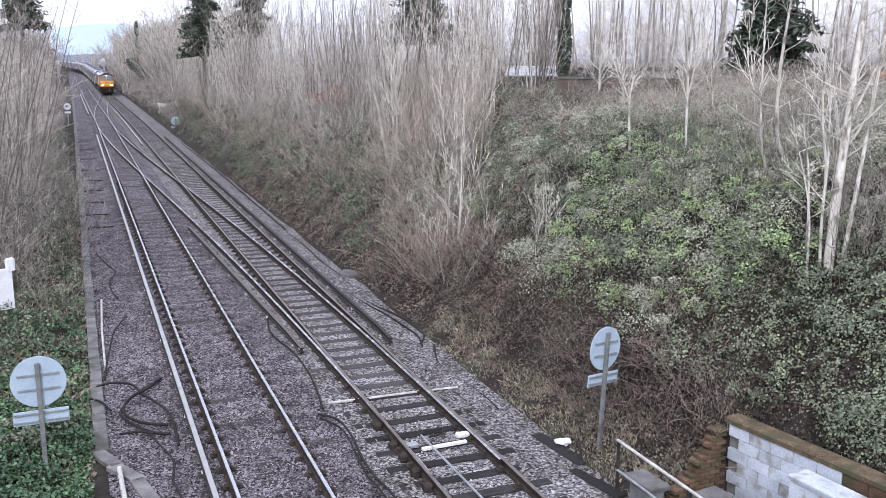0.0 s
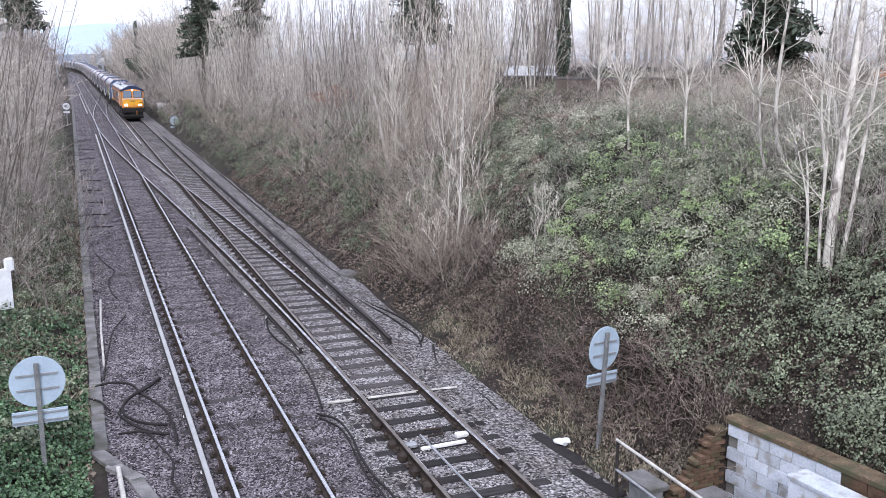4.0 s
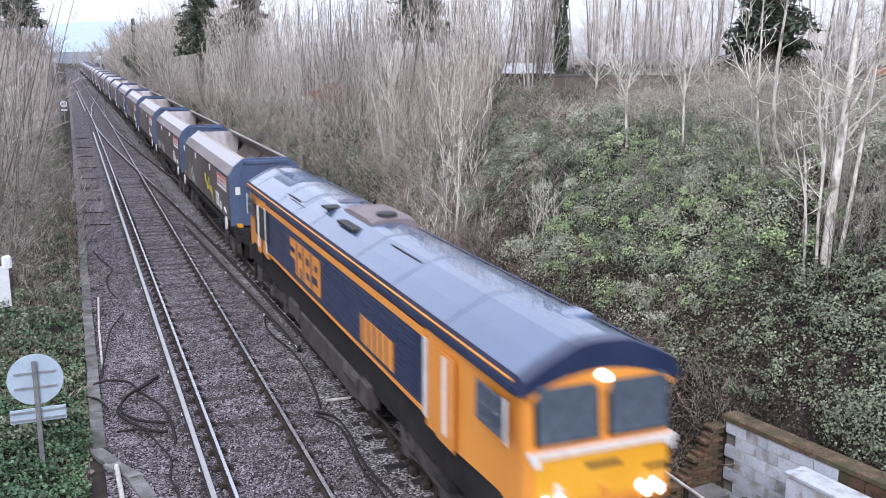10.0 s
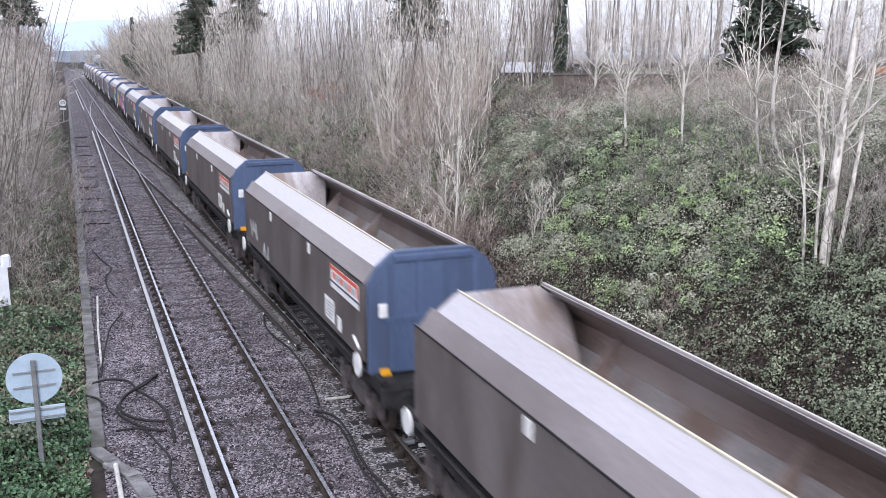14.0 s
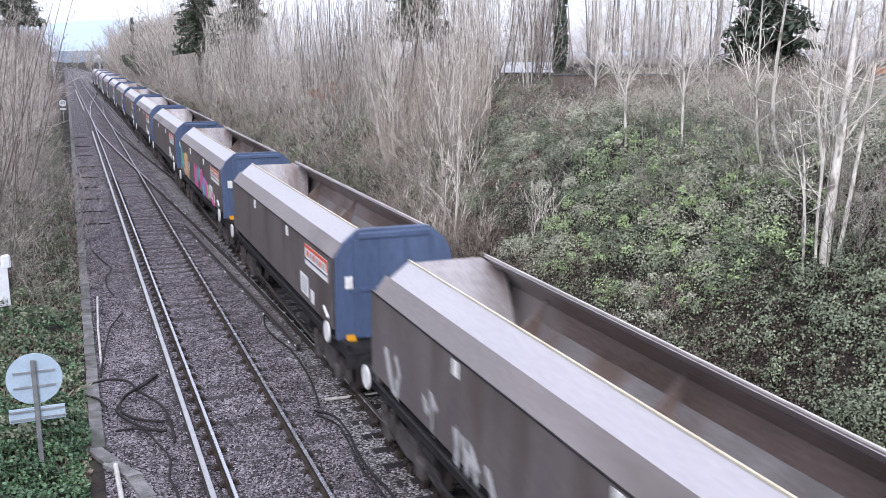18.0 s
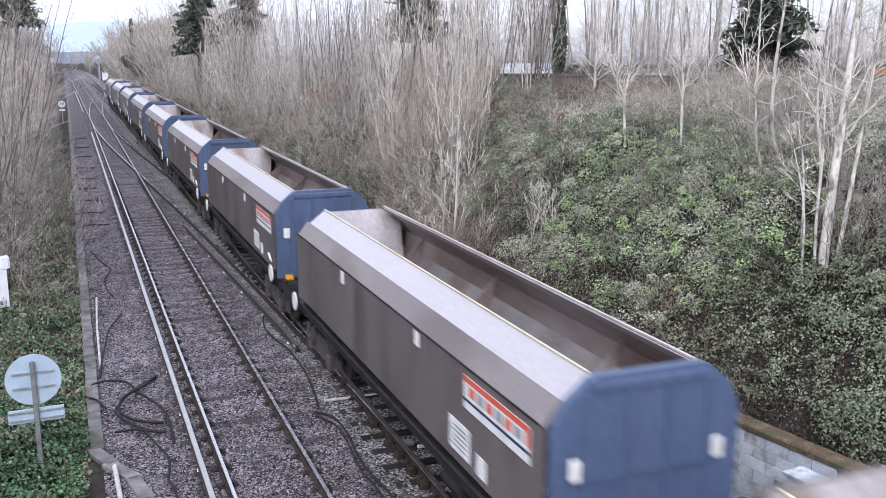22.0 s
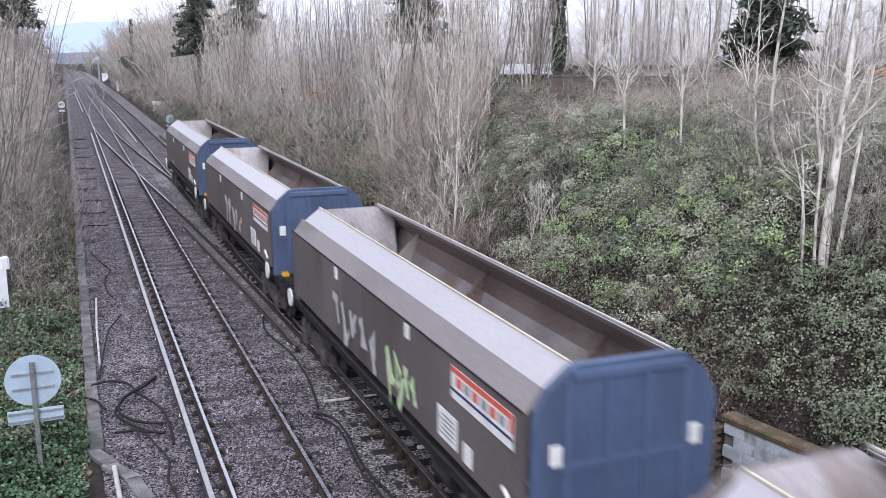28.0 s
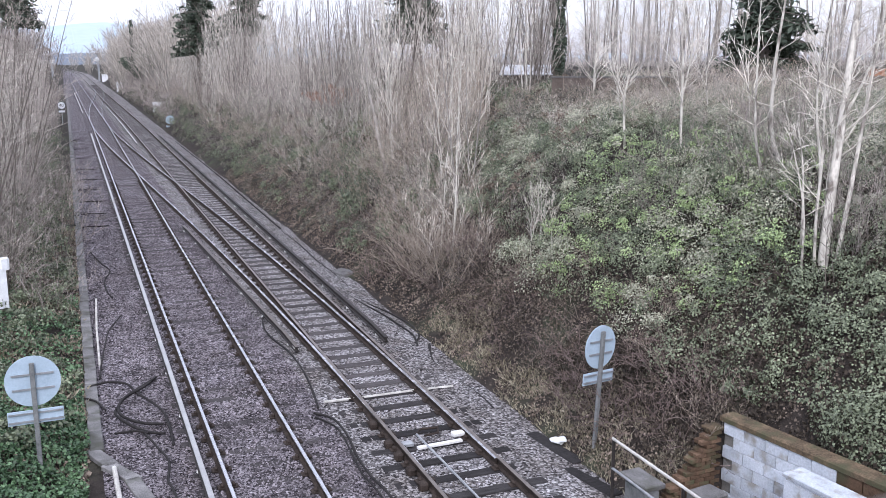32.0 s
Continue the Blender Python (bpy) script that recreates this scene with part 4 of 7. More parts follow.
        part("snow_plough", Shape().add([(-1.1, yy(9.75), 0.86), (1.1, yy(9.75), 0.86), (1.12, yy(9.98), 0.45), (-1.12, yy(9.98), 0.45),
                                         (-1.1, yy(9.65), 0.66), (1.1, yy(9.65), 0.66), (1.12, yy(9.85), 0.22), (-1.12, yy(9.85), 0.22)],
                                        [(0, 1, 2, 3), (7, 6, 5, 4), (0, 1, 5, 4), (1, 2, 6, 5), (2, 3, 7, 6), (3, 0, 4, 7)]), M_FRAME, e, "black snow plough")
        part("cab_roof", Shape().sweep([(x, z) for x, z in roof_half] + [(-x, z) for x, z in reversed(roof_half[:-1])],
                                       [(0, yy(9.96), 0), (0, yy(9.70), 0.012)]), M_NAVY, e, "navy roof edge")
    # roof
    ring = [(x, z) for x, z in roof_half] + [(-x, z) for x, z in reversed(roof_half[:-1])]
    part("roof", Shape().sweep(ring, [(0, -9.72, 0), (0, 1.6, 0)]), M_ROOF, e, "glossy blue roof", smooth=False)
    part("roof", Shape().sweep(ring, [(0, 1.6, 0), (0, 9.72, 0)]), M_ROOF_PALE, e, "glossy blue rear roof panels, lightened for sky sheen", smooth=False)
    for y in (-7.2, -4.6, -2.2, 1.62, 3.4, 5.4, 8.6):
        part("roof_joint", Shape().sweep([(x * 1.002, z + 0.004) for x, z in ring] + [(x * 0.98, z - 0.02) for x, z in reversed(ring)], [(0, y, 0), (0, y + 0.035, 0)]), M_NAVY, e)
    part("roof_slot", Shape().box(-0.55, -3.6, 3.705, 0.04, 1.7, 0.02), M_BLACK, e)
    for s in (-1, 1):
        part("roof_side", Shape().sweep([(s * 1.31, 3.14), (s * 1.315, 3.17), (s * 1.245, 3.40), (s * 1.225, 3.385), (s * 1.29, 3.14)], [(0, -9.85, 0), (0, 9.85, 0)]), M_NAVY, e, "navy cantrail")

    def roof_patch(x0, x1, lift, thick=0.02):
        """A strip of the roof's own profile from x0 to x1, raised by lift."""
        xs = [x0 + (x1 - x0) * k / 6 for k in range(7)]
        zs = [float(np.interp(abs(x), [p[0] for p in reversed(roof_half)], [p[1] for p in reversed(roof_half)])) + lift for x in xs]
        return list(zip(xs, zs)) + [(x, z - thick) for x, z in reversed(list(zip(xs, zs)))]

    rad = part("radiator", Shape().sweep(roof_patch(-0.66, 0.66, 0.008), [(0, 6.2, 0), (0, 8.4, 0)]), M_NAVY, e, "roof radiator grille")
    for k in range(16):
        part("slat", Shape().sweep(roof_patch(-0.60, 0.60, 0.022), [(0, 6.30 + k * 0.13, 0), (0, 6.35 + k * 0.13, 0)]), M_ROOF, rad)
    part("hatch", Shape().sweep(roof_patch(-0.82, -0.12, 0.014), [(0, 3.7, 0), (0, 5.1, 0)]), M_ROOF_PALE, e)
    part("hatch_gap", Shape().box(-0.93, 4.4, 3.62, 0.03, 1.5, 0.03), M_BLACK, e)
    sil = part("exhaust_silencer", Shape().sweep([(-0.45, 3.62), (-0.40, 3.84), (-0.2, 3.90), (0.5, 3.90), (0.7, 3.82), (0.78, 3.60)], [(0, -0.9, -0.04), (0, -0.5, 0.02), (0, 0.8, 0.02), (0, 1.3, -0.06)]), M_SILENCER, e, "brown heat-stained exhaust silencer")
    part("exhaust_port", Shape().tube([(0.1, -0.55, 3.84), (0.1, -0.55, 3.96)], [0.26, 0.24], 14), M_BLACK, sil)
    part("roof_recess", Shape().box(-0.66, -0.2, 3.655, 0.34, 1.3, 0.06), M_BLACK, e)
    part("roof_recess", Shape().box(-0.45, 1.9, 3.74, 0.6, 0.5, 0.05), M_BLACK, e)
    part("roof_fan", Shape().tube([(0.1, 2.3, 3.74), (0.1, 2.3, 3.80), (0.1, 2.3, 3.81)], [0.34, 0.34, 0.31], 20), M_NAVY, e)
    part("horn_box", Shape().box(0.3, -8.6, 3.77, 0.5, 0.4, 0.06, bevel=0.02), M_ROOF, e)
    # under the floor
    part("main_frame", Shape().box(0, 0, 1.22, 2.36, 19.4, 0.74), M_FRAME, e)
    for s in (-1, 1):
        part("fuel_tank", Shape().box(s * 0.85, 0.4, 0.62, 0.75, 5.2, 0.62, bevel=0.08), M_DUSTY, e)
        part("sandbox", Shape().box(s * 1.15, -2.9, 0.72, 0.3, 0.6, 0.5, bevel=0.03), M_DUSTY, e)
        part("battery_box", Shape().box(s * 1.1, 3.6, 0.78, 0.35, 1.0, 0.4, bevel=0.03), M_DUSTY, e)
        part("air_cylinder", Shape().tube([(s * 1.1, -2.3, 0.72), (s * 1.1, -1.3, 0.72)], 0.19, 12), M_DUSTY, e)
    for y in (-7.0, 7.0):
        b = part("bogie", bogie_frame(4.8, (-1.9, 0, 1.9)), M_DUSTY, e, at=pose(0, y, 0))
        for a in (-1.9, 0, 1.9):
            wheelset(b, a, 0.52, 0.52)
    return e


engine = loco()
engine.scale = (0.93, 1.0, 0.985)
first = wagon_body()
wagons = [first]
for k in range(17):
    wagons.append(copy_thing(first, pose(0, 60 + 16 * k, 0)))
LOOKS = {0: ("with yellow and white spray paint", [("white", 10.6, 2.0, 2.4, 0.8, 0.2), ("yellow", 5.2, 2.1, 1.7, 0.8, 0.3), ("yellow", 4.2, 1.95, 0.8, 0.5, 0.3)]),
         1: ("with faint pale spray paint", [("white", 11.0, 1.8, 1.6, 0.5, 0.2), ("white", 8.6, 1.75, 1.2, 0.45, 0.2)]),
         3: ("with faint white spray paint", [("white", 11.4, 2.1, 1.1, 0.5, 0.4), ("white", 9.7, 1.8, 1.0, 0.4, 0.3)]),
         6: ("with white round spray marks", [("white", 11.6, 1.9, 1.0, 0.8, 0.1), ("white", 9.9, 1.9, 0.9, 0.7, 0.1), ("white", 8.2, 1.75, 1.5, 0.6, 0.4)]),
         8: ("with colourful pink, teal and peach graffiti", [("teal", 12.4, 2.3, 0.8, 1.1, 0.2, 1), ("white", 11.7, 2.1, 0.8, 1.0, 0.2), ("peach", 10.7, 2.1, 1.6, 1.1, 0.2, 1), ("white", 9.6, 1.95, 0.9, 0.9, 0.2),
             ("pink", 7.2, 2.0, 1.3, 1.0, 0.3, 1), ("teal", 6.4, 2.2, 0.9, 0.7, -0.3, 1), ("pink", 5.5, 2.1, 1.3, 0.9, 0.3, 1), ("sky", 4.7, 1.9, 1.1, 0.8, -0.2, 1), ("pink", 4.0, 1.9, 1.1, 0.8, 0.2, 1), ("lime", 3.3, 1.85, 0.7, 0.6, 0.2), ("pink", 2.2, 1.75, 0.9, 0.5, 0.3, 1)]),
         15: ("with white and lime spray paint", [("white", 8.1, 2.0, 1.9, 0.9, 0.3), ("white", 6.6, 2.0, 1.1, 0.9, 0.2), ("lime", 5.0, 1.9, 1.0, 1.0, 0.2), ("lime", 4.3, 2.0, 0.7, 0.5, 0.2)]),
         16: ("with white and peach spray paint", [("white", 7.2, 2.0, 1.3, 0.9, 0.3), ("white", 5.9, 1.9, 1.1, 0.8, 0.2), ("peach", 4.9, 1.95, 0.6, 0.5, 0.2)]),
         17: ("with small pale spray marks", [("peach", 9.6, 1.75, 0.35, 0.2, 0.3)])}
for k, (words, items) in LOOKS.items():
    graffiti(wagons[k], items)
    tagged(wagons[k], "grey-brown hopper wagon " + words)

# ---------- plants ----------
def branch_tree(seed, height, stems, lean, twigs, spread, r0, sub=5, droop=0.0, depth=2, wiggle=0.10, reach=0.45, thin=0.5, clear=0.22, lift=0.25, least=0.0065, kink=1.0):
    """Bare stems that fork into finer shoots. Returns the trunk shape and the twig shape."""
    rng = random.Random(seed)
    wood, fine = Shape(), Shape()

    def shoot(p, d, length, r, level):
        pts, dirs = [Vector(p)], [d.normalized()]
        steps = (6, 3, 2)[level]
        bend_by = wiggle * (kink if level else 1)
        for i in range(steps):
            d = (dirs[-1] + Vector((rng.gauss(0, bend_by), rng.gauss(0, bend_by), rng.gauss(0, bend_by * 0.5) + (0.05 if level else 0.02) - droop * (i / steps)))).normalized()
            dirs.append(d)
            pts.append(pts[-1] + d * (length / steps))
        radii = [max(least, r * (1 - 0.82 * i / steps)) for i in range(steps + 1)]
        (wood if level == 0 else fine).tube(pts, radii, (6 if r0 > 0.08 else 4) if level == 0 else 3, caps=False)
        if level < depth:
            count = sub if level == 0 else twigs
            for k in range(count):
                f = rng.uniform(clear if level == 0 else 0.15, 0.98)
                i = min(steps - 1, int(f * steps))
                q = pts[i].lerp(pts[i + 1], f * steps - i)
                a = rng.uniform(0, 2 * math.pi)
                side = dirs[i].orthogonal().normalized()
                side = Matrix.Rotation(a, 3, dirs[i]) @ side
                nd = (dirs[i] * rng.uniform(0.5, 1.1) + side * rng.uniform(0.35, 0.9) * spread + Vector((0, 0, lift))).normalized()
                shoot(q, nd, length * rng.uniform(reach * 0.55, reach) * (1.15 - f * 0.6), radii[i] * thin, level + 1)

    for k in range(stems):
        a = rng.uniform(0, 2 * math.pi)
        out = rng.uniform(0.2, 1) * lean
        foot = 0.12 + 0.05 * stems
        base = (math.cos(a) * foot * rng.random() * (stems > 1), math.sin(a) * foot * rng.random() * (stems > 1), -0.25)
        shoot(base, Vector((math.cos(a) * out, math.sin(a) * out, 1)), height * rng.uniform(0.6, 1.0), r0 * rng.uniform(0.55, 1.0), 0)
    return wood, fine


def plant(name, label, category, shapes, bark, twig, at, group=""):
    t = thing(name, label, category, at, group)
    part("trunk", shapes[0].mesh("trunk", bark, True), None, t)
    part("crown", shapes[1].mesh("crown", twig), None, t)
    return t


COPPICE = [plant("bare_tree", "leafless grey multi-stemmed young tree on the cutting bank", "tree",
                 branch_tree(10 + k, 8.8, 4, 0.2, 5, 1.0, 0.042, sub=15, depth=2, thin=0.34, reach=0.27, clear=0.08, wiggle=0.05, lift=0.2, least=0.005, kink=2.5), M_BARK if k % 2 else M_BARK_DARK, M_TWIG if k % 2 else M_TWIG_BROWN, pose(0, 0, -60), "bare trees on the banks") for k in range(5)]
PALE = [plant("bare_tree", "slim pale-stemmed leafless young tree on the cutting bank", "tree",
              branch_tree(40 + k, 9.0, 4, 0.15, 4, 0.85, 0.042, sub=13, depth=2, thin=0.32, reach=0.22, clear=0.2, wiggle=0.032, lift=0.3, least=0.005, kink=3.0), M_BARK_PALE, M_TWIG_PALE, pose(0, 0, -60), "bare trees on the banks") for k in range(3)]
LEFTY = [plant("bare_tree", "leafless brown-grey multi-stemmed tree crowding the line", "tree",
                branch_tree(30 + k, 8.5, 5, 0.26, 6, 1.5, 0.036, sub=17, depth=2, thin=0.38, reach=0.28, clear=0.05, wiggle=0.06, lift=0.1, least=0.0045, kink=2.5), M_BARK_DARK, M_TWIG if k == 1 else M_TWIG_BROWN, pose(0, 0, -60), "bare trees on the banks") for k in range(3)]
SCRUB = [plant("bare_shrub", "leafless brown-grey shrub beside the cable trough", "shrub",
               branch_tree(70 + k, 3.2, 13, 0.7, 4, 1.0, 0.014, sub=7, depth=2, wiggle=0.16, least=0.0035), M_BARK_DARK, M_TWIG_BROWN, pose(0, 0, -60), "shrubs on the banks") for k in range(3)]
SHRUB = [plant("bare_shrub", "leafless tangled grey-brown shrub on the bank", "shrub",
               branch_tree(60 + k, 3.2, 13, 0.7, 4, 1.0, 0.014, sub=7, depth=2, wiggle=0.12, least=0.0035), M_BARK, M_TWIG if k % 2 else M_TWIG_BROWN, pose(0, 0, -60), "shrubs on the banks") for k in range(4)]
BRAMBLE = [plant("bramble_bush", "tangled tan bramble bush with arching bare stems", "bush",
                 branch_tree(80 + k, 2.6, 26, 1.1, 3, 1.1, 0.009, sub=5, droop=0.22, depth=2, wiggle=0.2, least=0.003), M_TWIG_TAN, M_TWIG_TAN, pose(0, 0, -60), "shrubs on the banks") for k in range(3)]
RED = [plant("dead_bracken", "low reddish-brown dead bramble and bracken stems", "undergrowth",
             branch_tree(90 + k, 1.0, 22, 1.3, 2, 1.1, 0.009, sub=3, droop=0.25, depth=1, wiggle=0.25), M_TWIG_RED, M_TWIG_RED, pose(0, 0, -60), "dead undergrowth") for k in range(3)]
for ob in RED:
    tagged(ob, kind="stuff")
USED = set()


def put(kind, k, x, y, s=1.0, turn=None, dz=0.0):
    src = kind[k % len(kind)]
    z = float(terrain(x, y)) + dz
    turn = (x * 77 + y * 31) % 360 if turn is None else turn
    m = pose(x, y, z, 0, 0, turn)
    if src.name not in USED:
        USED.add(src.name)
        src.matrix_basis = m
        ob = src
    else:
        ob = copy_thing(src, m)
    ob.scale = (s, s, s * (0.92 + 0.16 * ((x * 13.7 + y * 7.3) % 1)))
    return ob


rng = random.Random(5)
# right-hand bank: thicket from beyond the ivy to the distance
for i in range(150):
    y = 27 + (i / 150) ** 1.25 * 85
    x = rng.uniform(12.2, 19 + y * 0.05) if y < 70 else rng.uniform(11.6, 20)
    x += float(bend(y))
    if y < 38 and x > rng.uniform(0.39, 0.46) * y:
        y += rng.uniform(9, 24)
        x = rng.uniform(12.4, 0.52 * y)
    if rng.random() < 0.28:
        put(PALE, i, x, y, rng.uniform(0.8, 1.15))
    else:
        put(COPPICE, i, x, y, rng.uniform(0.7, 1.15))
for i in range(70):
    y = 25 + (i / 70) ** 1.3 * 110
    x = rng.uniform(10.6, 13.5) + float(bend(y))
    if y < 36 and x > 0.415 * y:
        x = rng.uniform(9.9, max(10.1, 0.41 * y))
    put(SHRUB if rng.random() < 0.6 else BRAMBLE, i, x, y, rng.uniform(0.7, 1.2))
for i in range(16):
    y = rng.uniform(25, 36)
    put(BRAMBLE, i, rng.uniform(9.9, 0.41 * y), y, rng.uniform(0.7, 1.1))
for i in range(46):
    y = 13 + (i / 46) * 24
    put(BRAMBLE if i % 3 == 0 else RED, i, TOE + rng.uniform(1.2, 3.2), y, rng.uniform(0.35, 0.6) * (1 if i % 3 == 0 else 1.4))
for i in range(50):
    y = rng.uniform(12.5, 36)
    put(RED, i, TOE + rng.uniform(0.7, 2.6), y, rng.uniform(0.6, 1.1))
for i in range(9):
    y = rng.uniform(33, 40)
    put(PALE, i, rng.uniform(0.40, 0.445) * y, y, rng.uniform(0.7, 0.95))
# left-hand bank
for i in range(95):
    y = 29 + (i / 95) ** 1.3 * 92
    x = rng.uniform(-8.0, -2.0)
    put(LEFTY, i, x + float(bend(y)), y, rng.uniform(1.0, 1.4))
for i in range(70):
    y = 28.5 + (i / 70) ** 1.2 * 120
    put(SCRUB, i, rng.uniform(-2.7, -0.9) + float(bend(y)) - (1.6 if 50 < y < 110 else 0), y, rng.uniform(0.65, 1.2))
def leaf_cover(name, label, n, area, keep, size, material, lift, seed, tilt=0.6, clump=0.0, per=0):
    """Leaves lying over the slope inside area (x0, x1, y0, y1) where keep(x, y) holds, in domed clumps when clump is given."""
    g = np.random.default_rng(seed)
    per = per or (70 if clump else 1)
    x, y = g.uniform(area[0], area[1], n // per), g.uniform(area[2], area[3], n // per)
    ok = keep(x, y)
    x, y = np.repeat(x[ok], per), np.repeat(y[ok], per)
    e = 0.05
    z = terrain(x, y)
    nx, ny = -(terrain(x + e, y) - z) / e, -(terrain(x, y + e) - z) / e
    nm = np.stack([nx, ny, np.ones_like(x)], 1)
    nm /= np.linalg.norm(nm, axis=1)[:, None]
    m = len(x)
    if clump:
        big = np.repeat(g.uniform(0.5, 1.25, m // per) * clump, per)
        up = np.repeat(g.uniform(0.0, 1.0, m // per) ** 1.5 * lift, per)
        d = g.normal(0, 1, (m, 3)) + nm * 0.9
        d /= np.linalg.norm(d, axis=1)[:, None]
        r = big * g.uniform(0.55, 1.05, m)
        x, y, z = x + d[:, 0] * r + nm[:, 0] * up, y + d[:, 1] * r + nm[:, 1] * up, z + d[:, 2] * r * 0.8 + nm[:, 2] * up
        nm = nm * 0.5 + d * 0.8
    else:
        hum = lift * (0.5 + 0.5 * wave(x, y, 3.3) + 0.45 * wave(x, y, 7.9) + 0.3 * wave(y, x, 15.0)) * g.uniform(0.15, 1.0, m) ** 0.5
        x, y, z = x + nm[:, 0] * hum, y + nm[:, 1] * hum, z + nm[:, 2] * hum
    s = g.uniform(size[0], size[1], m)
    leaf = [(0, -0.5, 0), (0.42, -0.12, 0.10), (0, 0.55, -0.04), (-0.42, -0.12, 0.10)]
    me = many(name, leaf, [(0, 1, 2), (0, 2, 3)], poses(x, y, z, s, g, normals=nm, flat=tilt), material)
    return tagged(new(name, me), label, "ivy" if "ivy" in name else "undergrowth", kind="stuff")


def before_wall(x, y):
    """The level ground in front of the retaining wall."""
    return (y < 12.75) & (x < 10.42 + (12.42 - y) * 0.167)


def ivy_zone(x, y):
    u = x - TOE
    near = np.clip((17.5 - y) / 4, 0, 1)
    return (u > 1.1 + 0.11 * (y - 11) + 0.5 * wave(x, y, 1.4) + 0.9 * near) & ((near < 0.3) | (wave(x, y, 17.0) > -0.25)) & (y < 31 + 0.5 * (x - 13) + 1.2 * wave(x, y, 0.9)) & ~before_wall(x, y)


leaf_cover("ivy_cover", "dense dark green ivy over the bank", 200000, (9.6, 24, 3, 36), ivy_zone, (0.032, 0.062), M_IVY, 0.45, 10, 0.7)
leaf_cover("ivy_cover", "dense dark green ivy over the bank", 150000, (9.6, 24, 3, 36), ivy_zone, (0.03, 0.06), M_IVY, 0.4, 1, 0.5, 0.24)
# paler leaves go higher up, so the low ivy reads as shaded
leaf_cover("ivy_cover", "dusty grey-green ivy, coloured brighter for the lit upper bank", 130000, (9.6, 25, 3, 37), lambda x, y: ivy_zone(x, y) & (wave(x, y, 0.8) > 0.95 - 0.40 * (x - 10.5)), (0.03, 0.055), M_IVY_GREY, 0.5, 2, 0.5, 0.22)
leaf_cover("ivy_cover", "patch of fresh green leaves in the ivy", 100000, (10, 20, 10, 28), lambda x, y: ivy_zone(x, y) & (((x - 13.4) / 3.0) ** 2 + ((y - 19.0) / 5.0) ** 2 + 0.6 * wave(x, y, 1.5) < 0.8), (0.03, 0.058), M_IVY_GREEN, 0.85, 3, 0.5, 0.24)
leaf_cover("ivy_cover", "mounded grey-green ivy, coloured brighter for the lit upper bank", 125000, (10.5, 24, 8, 34), lambda x, y: ivy_zone(x, y) & (y > 16 + wave(x, y, 2)), (0.032, 0.06), M_IVY_GREY, 0.35, 14, 0.5, 0.6, 420)
leaf_cover("ivy_cover", "mounded dark green ivy over the bank", 160000, (10.0, 24, 8, 36), ivy_zone, (0.032, 0.062), M_IVY, 0.35, 15, 0.5, 0.6, 420)
leaf_cover("ivy_cover", "grey-brown scrub under the bare trees", 110000, (10.8, 22, 29, 52), lambda x, y: wave(x, y, 0.8) > -0.35, (0.045, 0.085), M_UNDER, 0.5, 16, 0.7, 0.7, 260)
leaf_cover("ivy_cover", "dark green scrub under the bare trees", 90000, (10.4, 22, 29, 56), lambda x, y: wave(x, y, 0.8) < 0.3, (0.06, 0.11), M_IVY, 0.4, 17, 0.7, 0.7, 260)
leaf_cover("ivy_cover", "dark ivy hanging over the retaining wall", 34000, (10.0, 17, 5, 15), ivy_zone, (0.035, 0.065), M_IVY, 0.5, 12, 0.7)
leaf_cover("dead_leaf_cover", "brown dead leaves and stalks on the lower bank", 120000, (8.7, 15, 11.6, 60), lambda x, y: (x - TOE < 3.2 + 0.6 * wave(x, y)) & ~before_wall(x, y), (0.03, 0.075), M_LITTER, 0.22, 4, 0.9)
leaf_cover("ivy_patch", "low dark green ivy beside the cable trough", 16000, (-4.5, -0.1, 9, 22), lambda x, y: (x < -0.16 + 0.10 * wave(x, y, 2)), (0.05, 0.10), M_IVY_LOW, 0.30, 25)
leaf_cover("ivy_patch", "low glossy green ivy beside the cable trough", 20000, (-4.5, -0.1, 9, 22), lambda x, y: (x < -0.16 + 0.10 * wave(x, y, 2)), (0.05, 0.10), M_IVY_LOW, 0.30, 5)
leaf_cover("ivy_patch", "green ivy on the verge beside the cable trough", 26000, (-4.5, -0.15, 15, 31), lambda x, y: wave(x, y, 1.2) > -0.55, (0.045, 0.085), M_IVY_LOW, 0.32, 36)
leaf_cover("ivy_patch", "dark green ivy on the bank beside the line", 44000, (-5, -0.3, 18, 60), lambda x, y: (wave(x, y, 0.8) > -0.4), (0.05, 0.11), M_IVY, 0.40, 6, 0.6, 0.3)
leaf_cover("ivy_patch", "dark ivy climbing in the thicket beside the line", 46000, (-6, -1.1, 28.5, 70), lambda x, y: wave(x, y, 0.9) > -0.5, (0.04, 0.08), M_IVY, 2.0, 31, 0.9, 0.4)
leaf_cover("ivy_patch", "grey-brown leaves in the thicket beside the line", 36000, (-6, -1.0, 28.5, 80), lambda x, y: wave(x, y, 0.7) > -0.6, (0.04, 0.08), M_UNDER, 2.4, 32, 0.9, 0.4)
leaf_cover("dead_leaf_cover", "brown dead leaves beside the cable trough", 30000, (-3.2, -0.12, 17, 60), lambda x, y: wave(x, y, 1.3) > -0.6, (0.05, 0.11), M_LITTER, 0.2, 26, 0.9)
leaf_cover("ivy_cover", "grey-brown undergrowth along the foot of the bank", 50000, (8.9, 14.5, 30, 115), lambda x, y: wave(x, y, 0.7) > -0.15, (0.04, 0.09), M_UNDER, 0.5, 7, 0.9, 0.4)
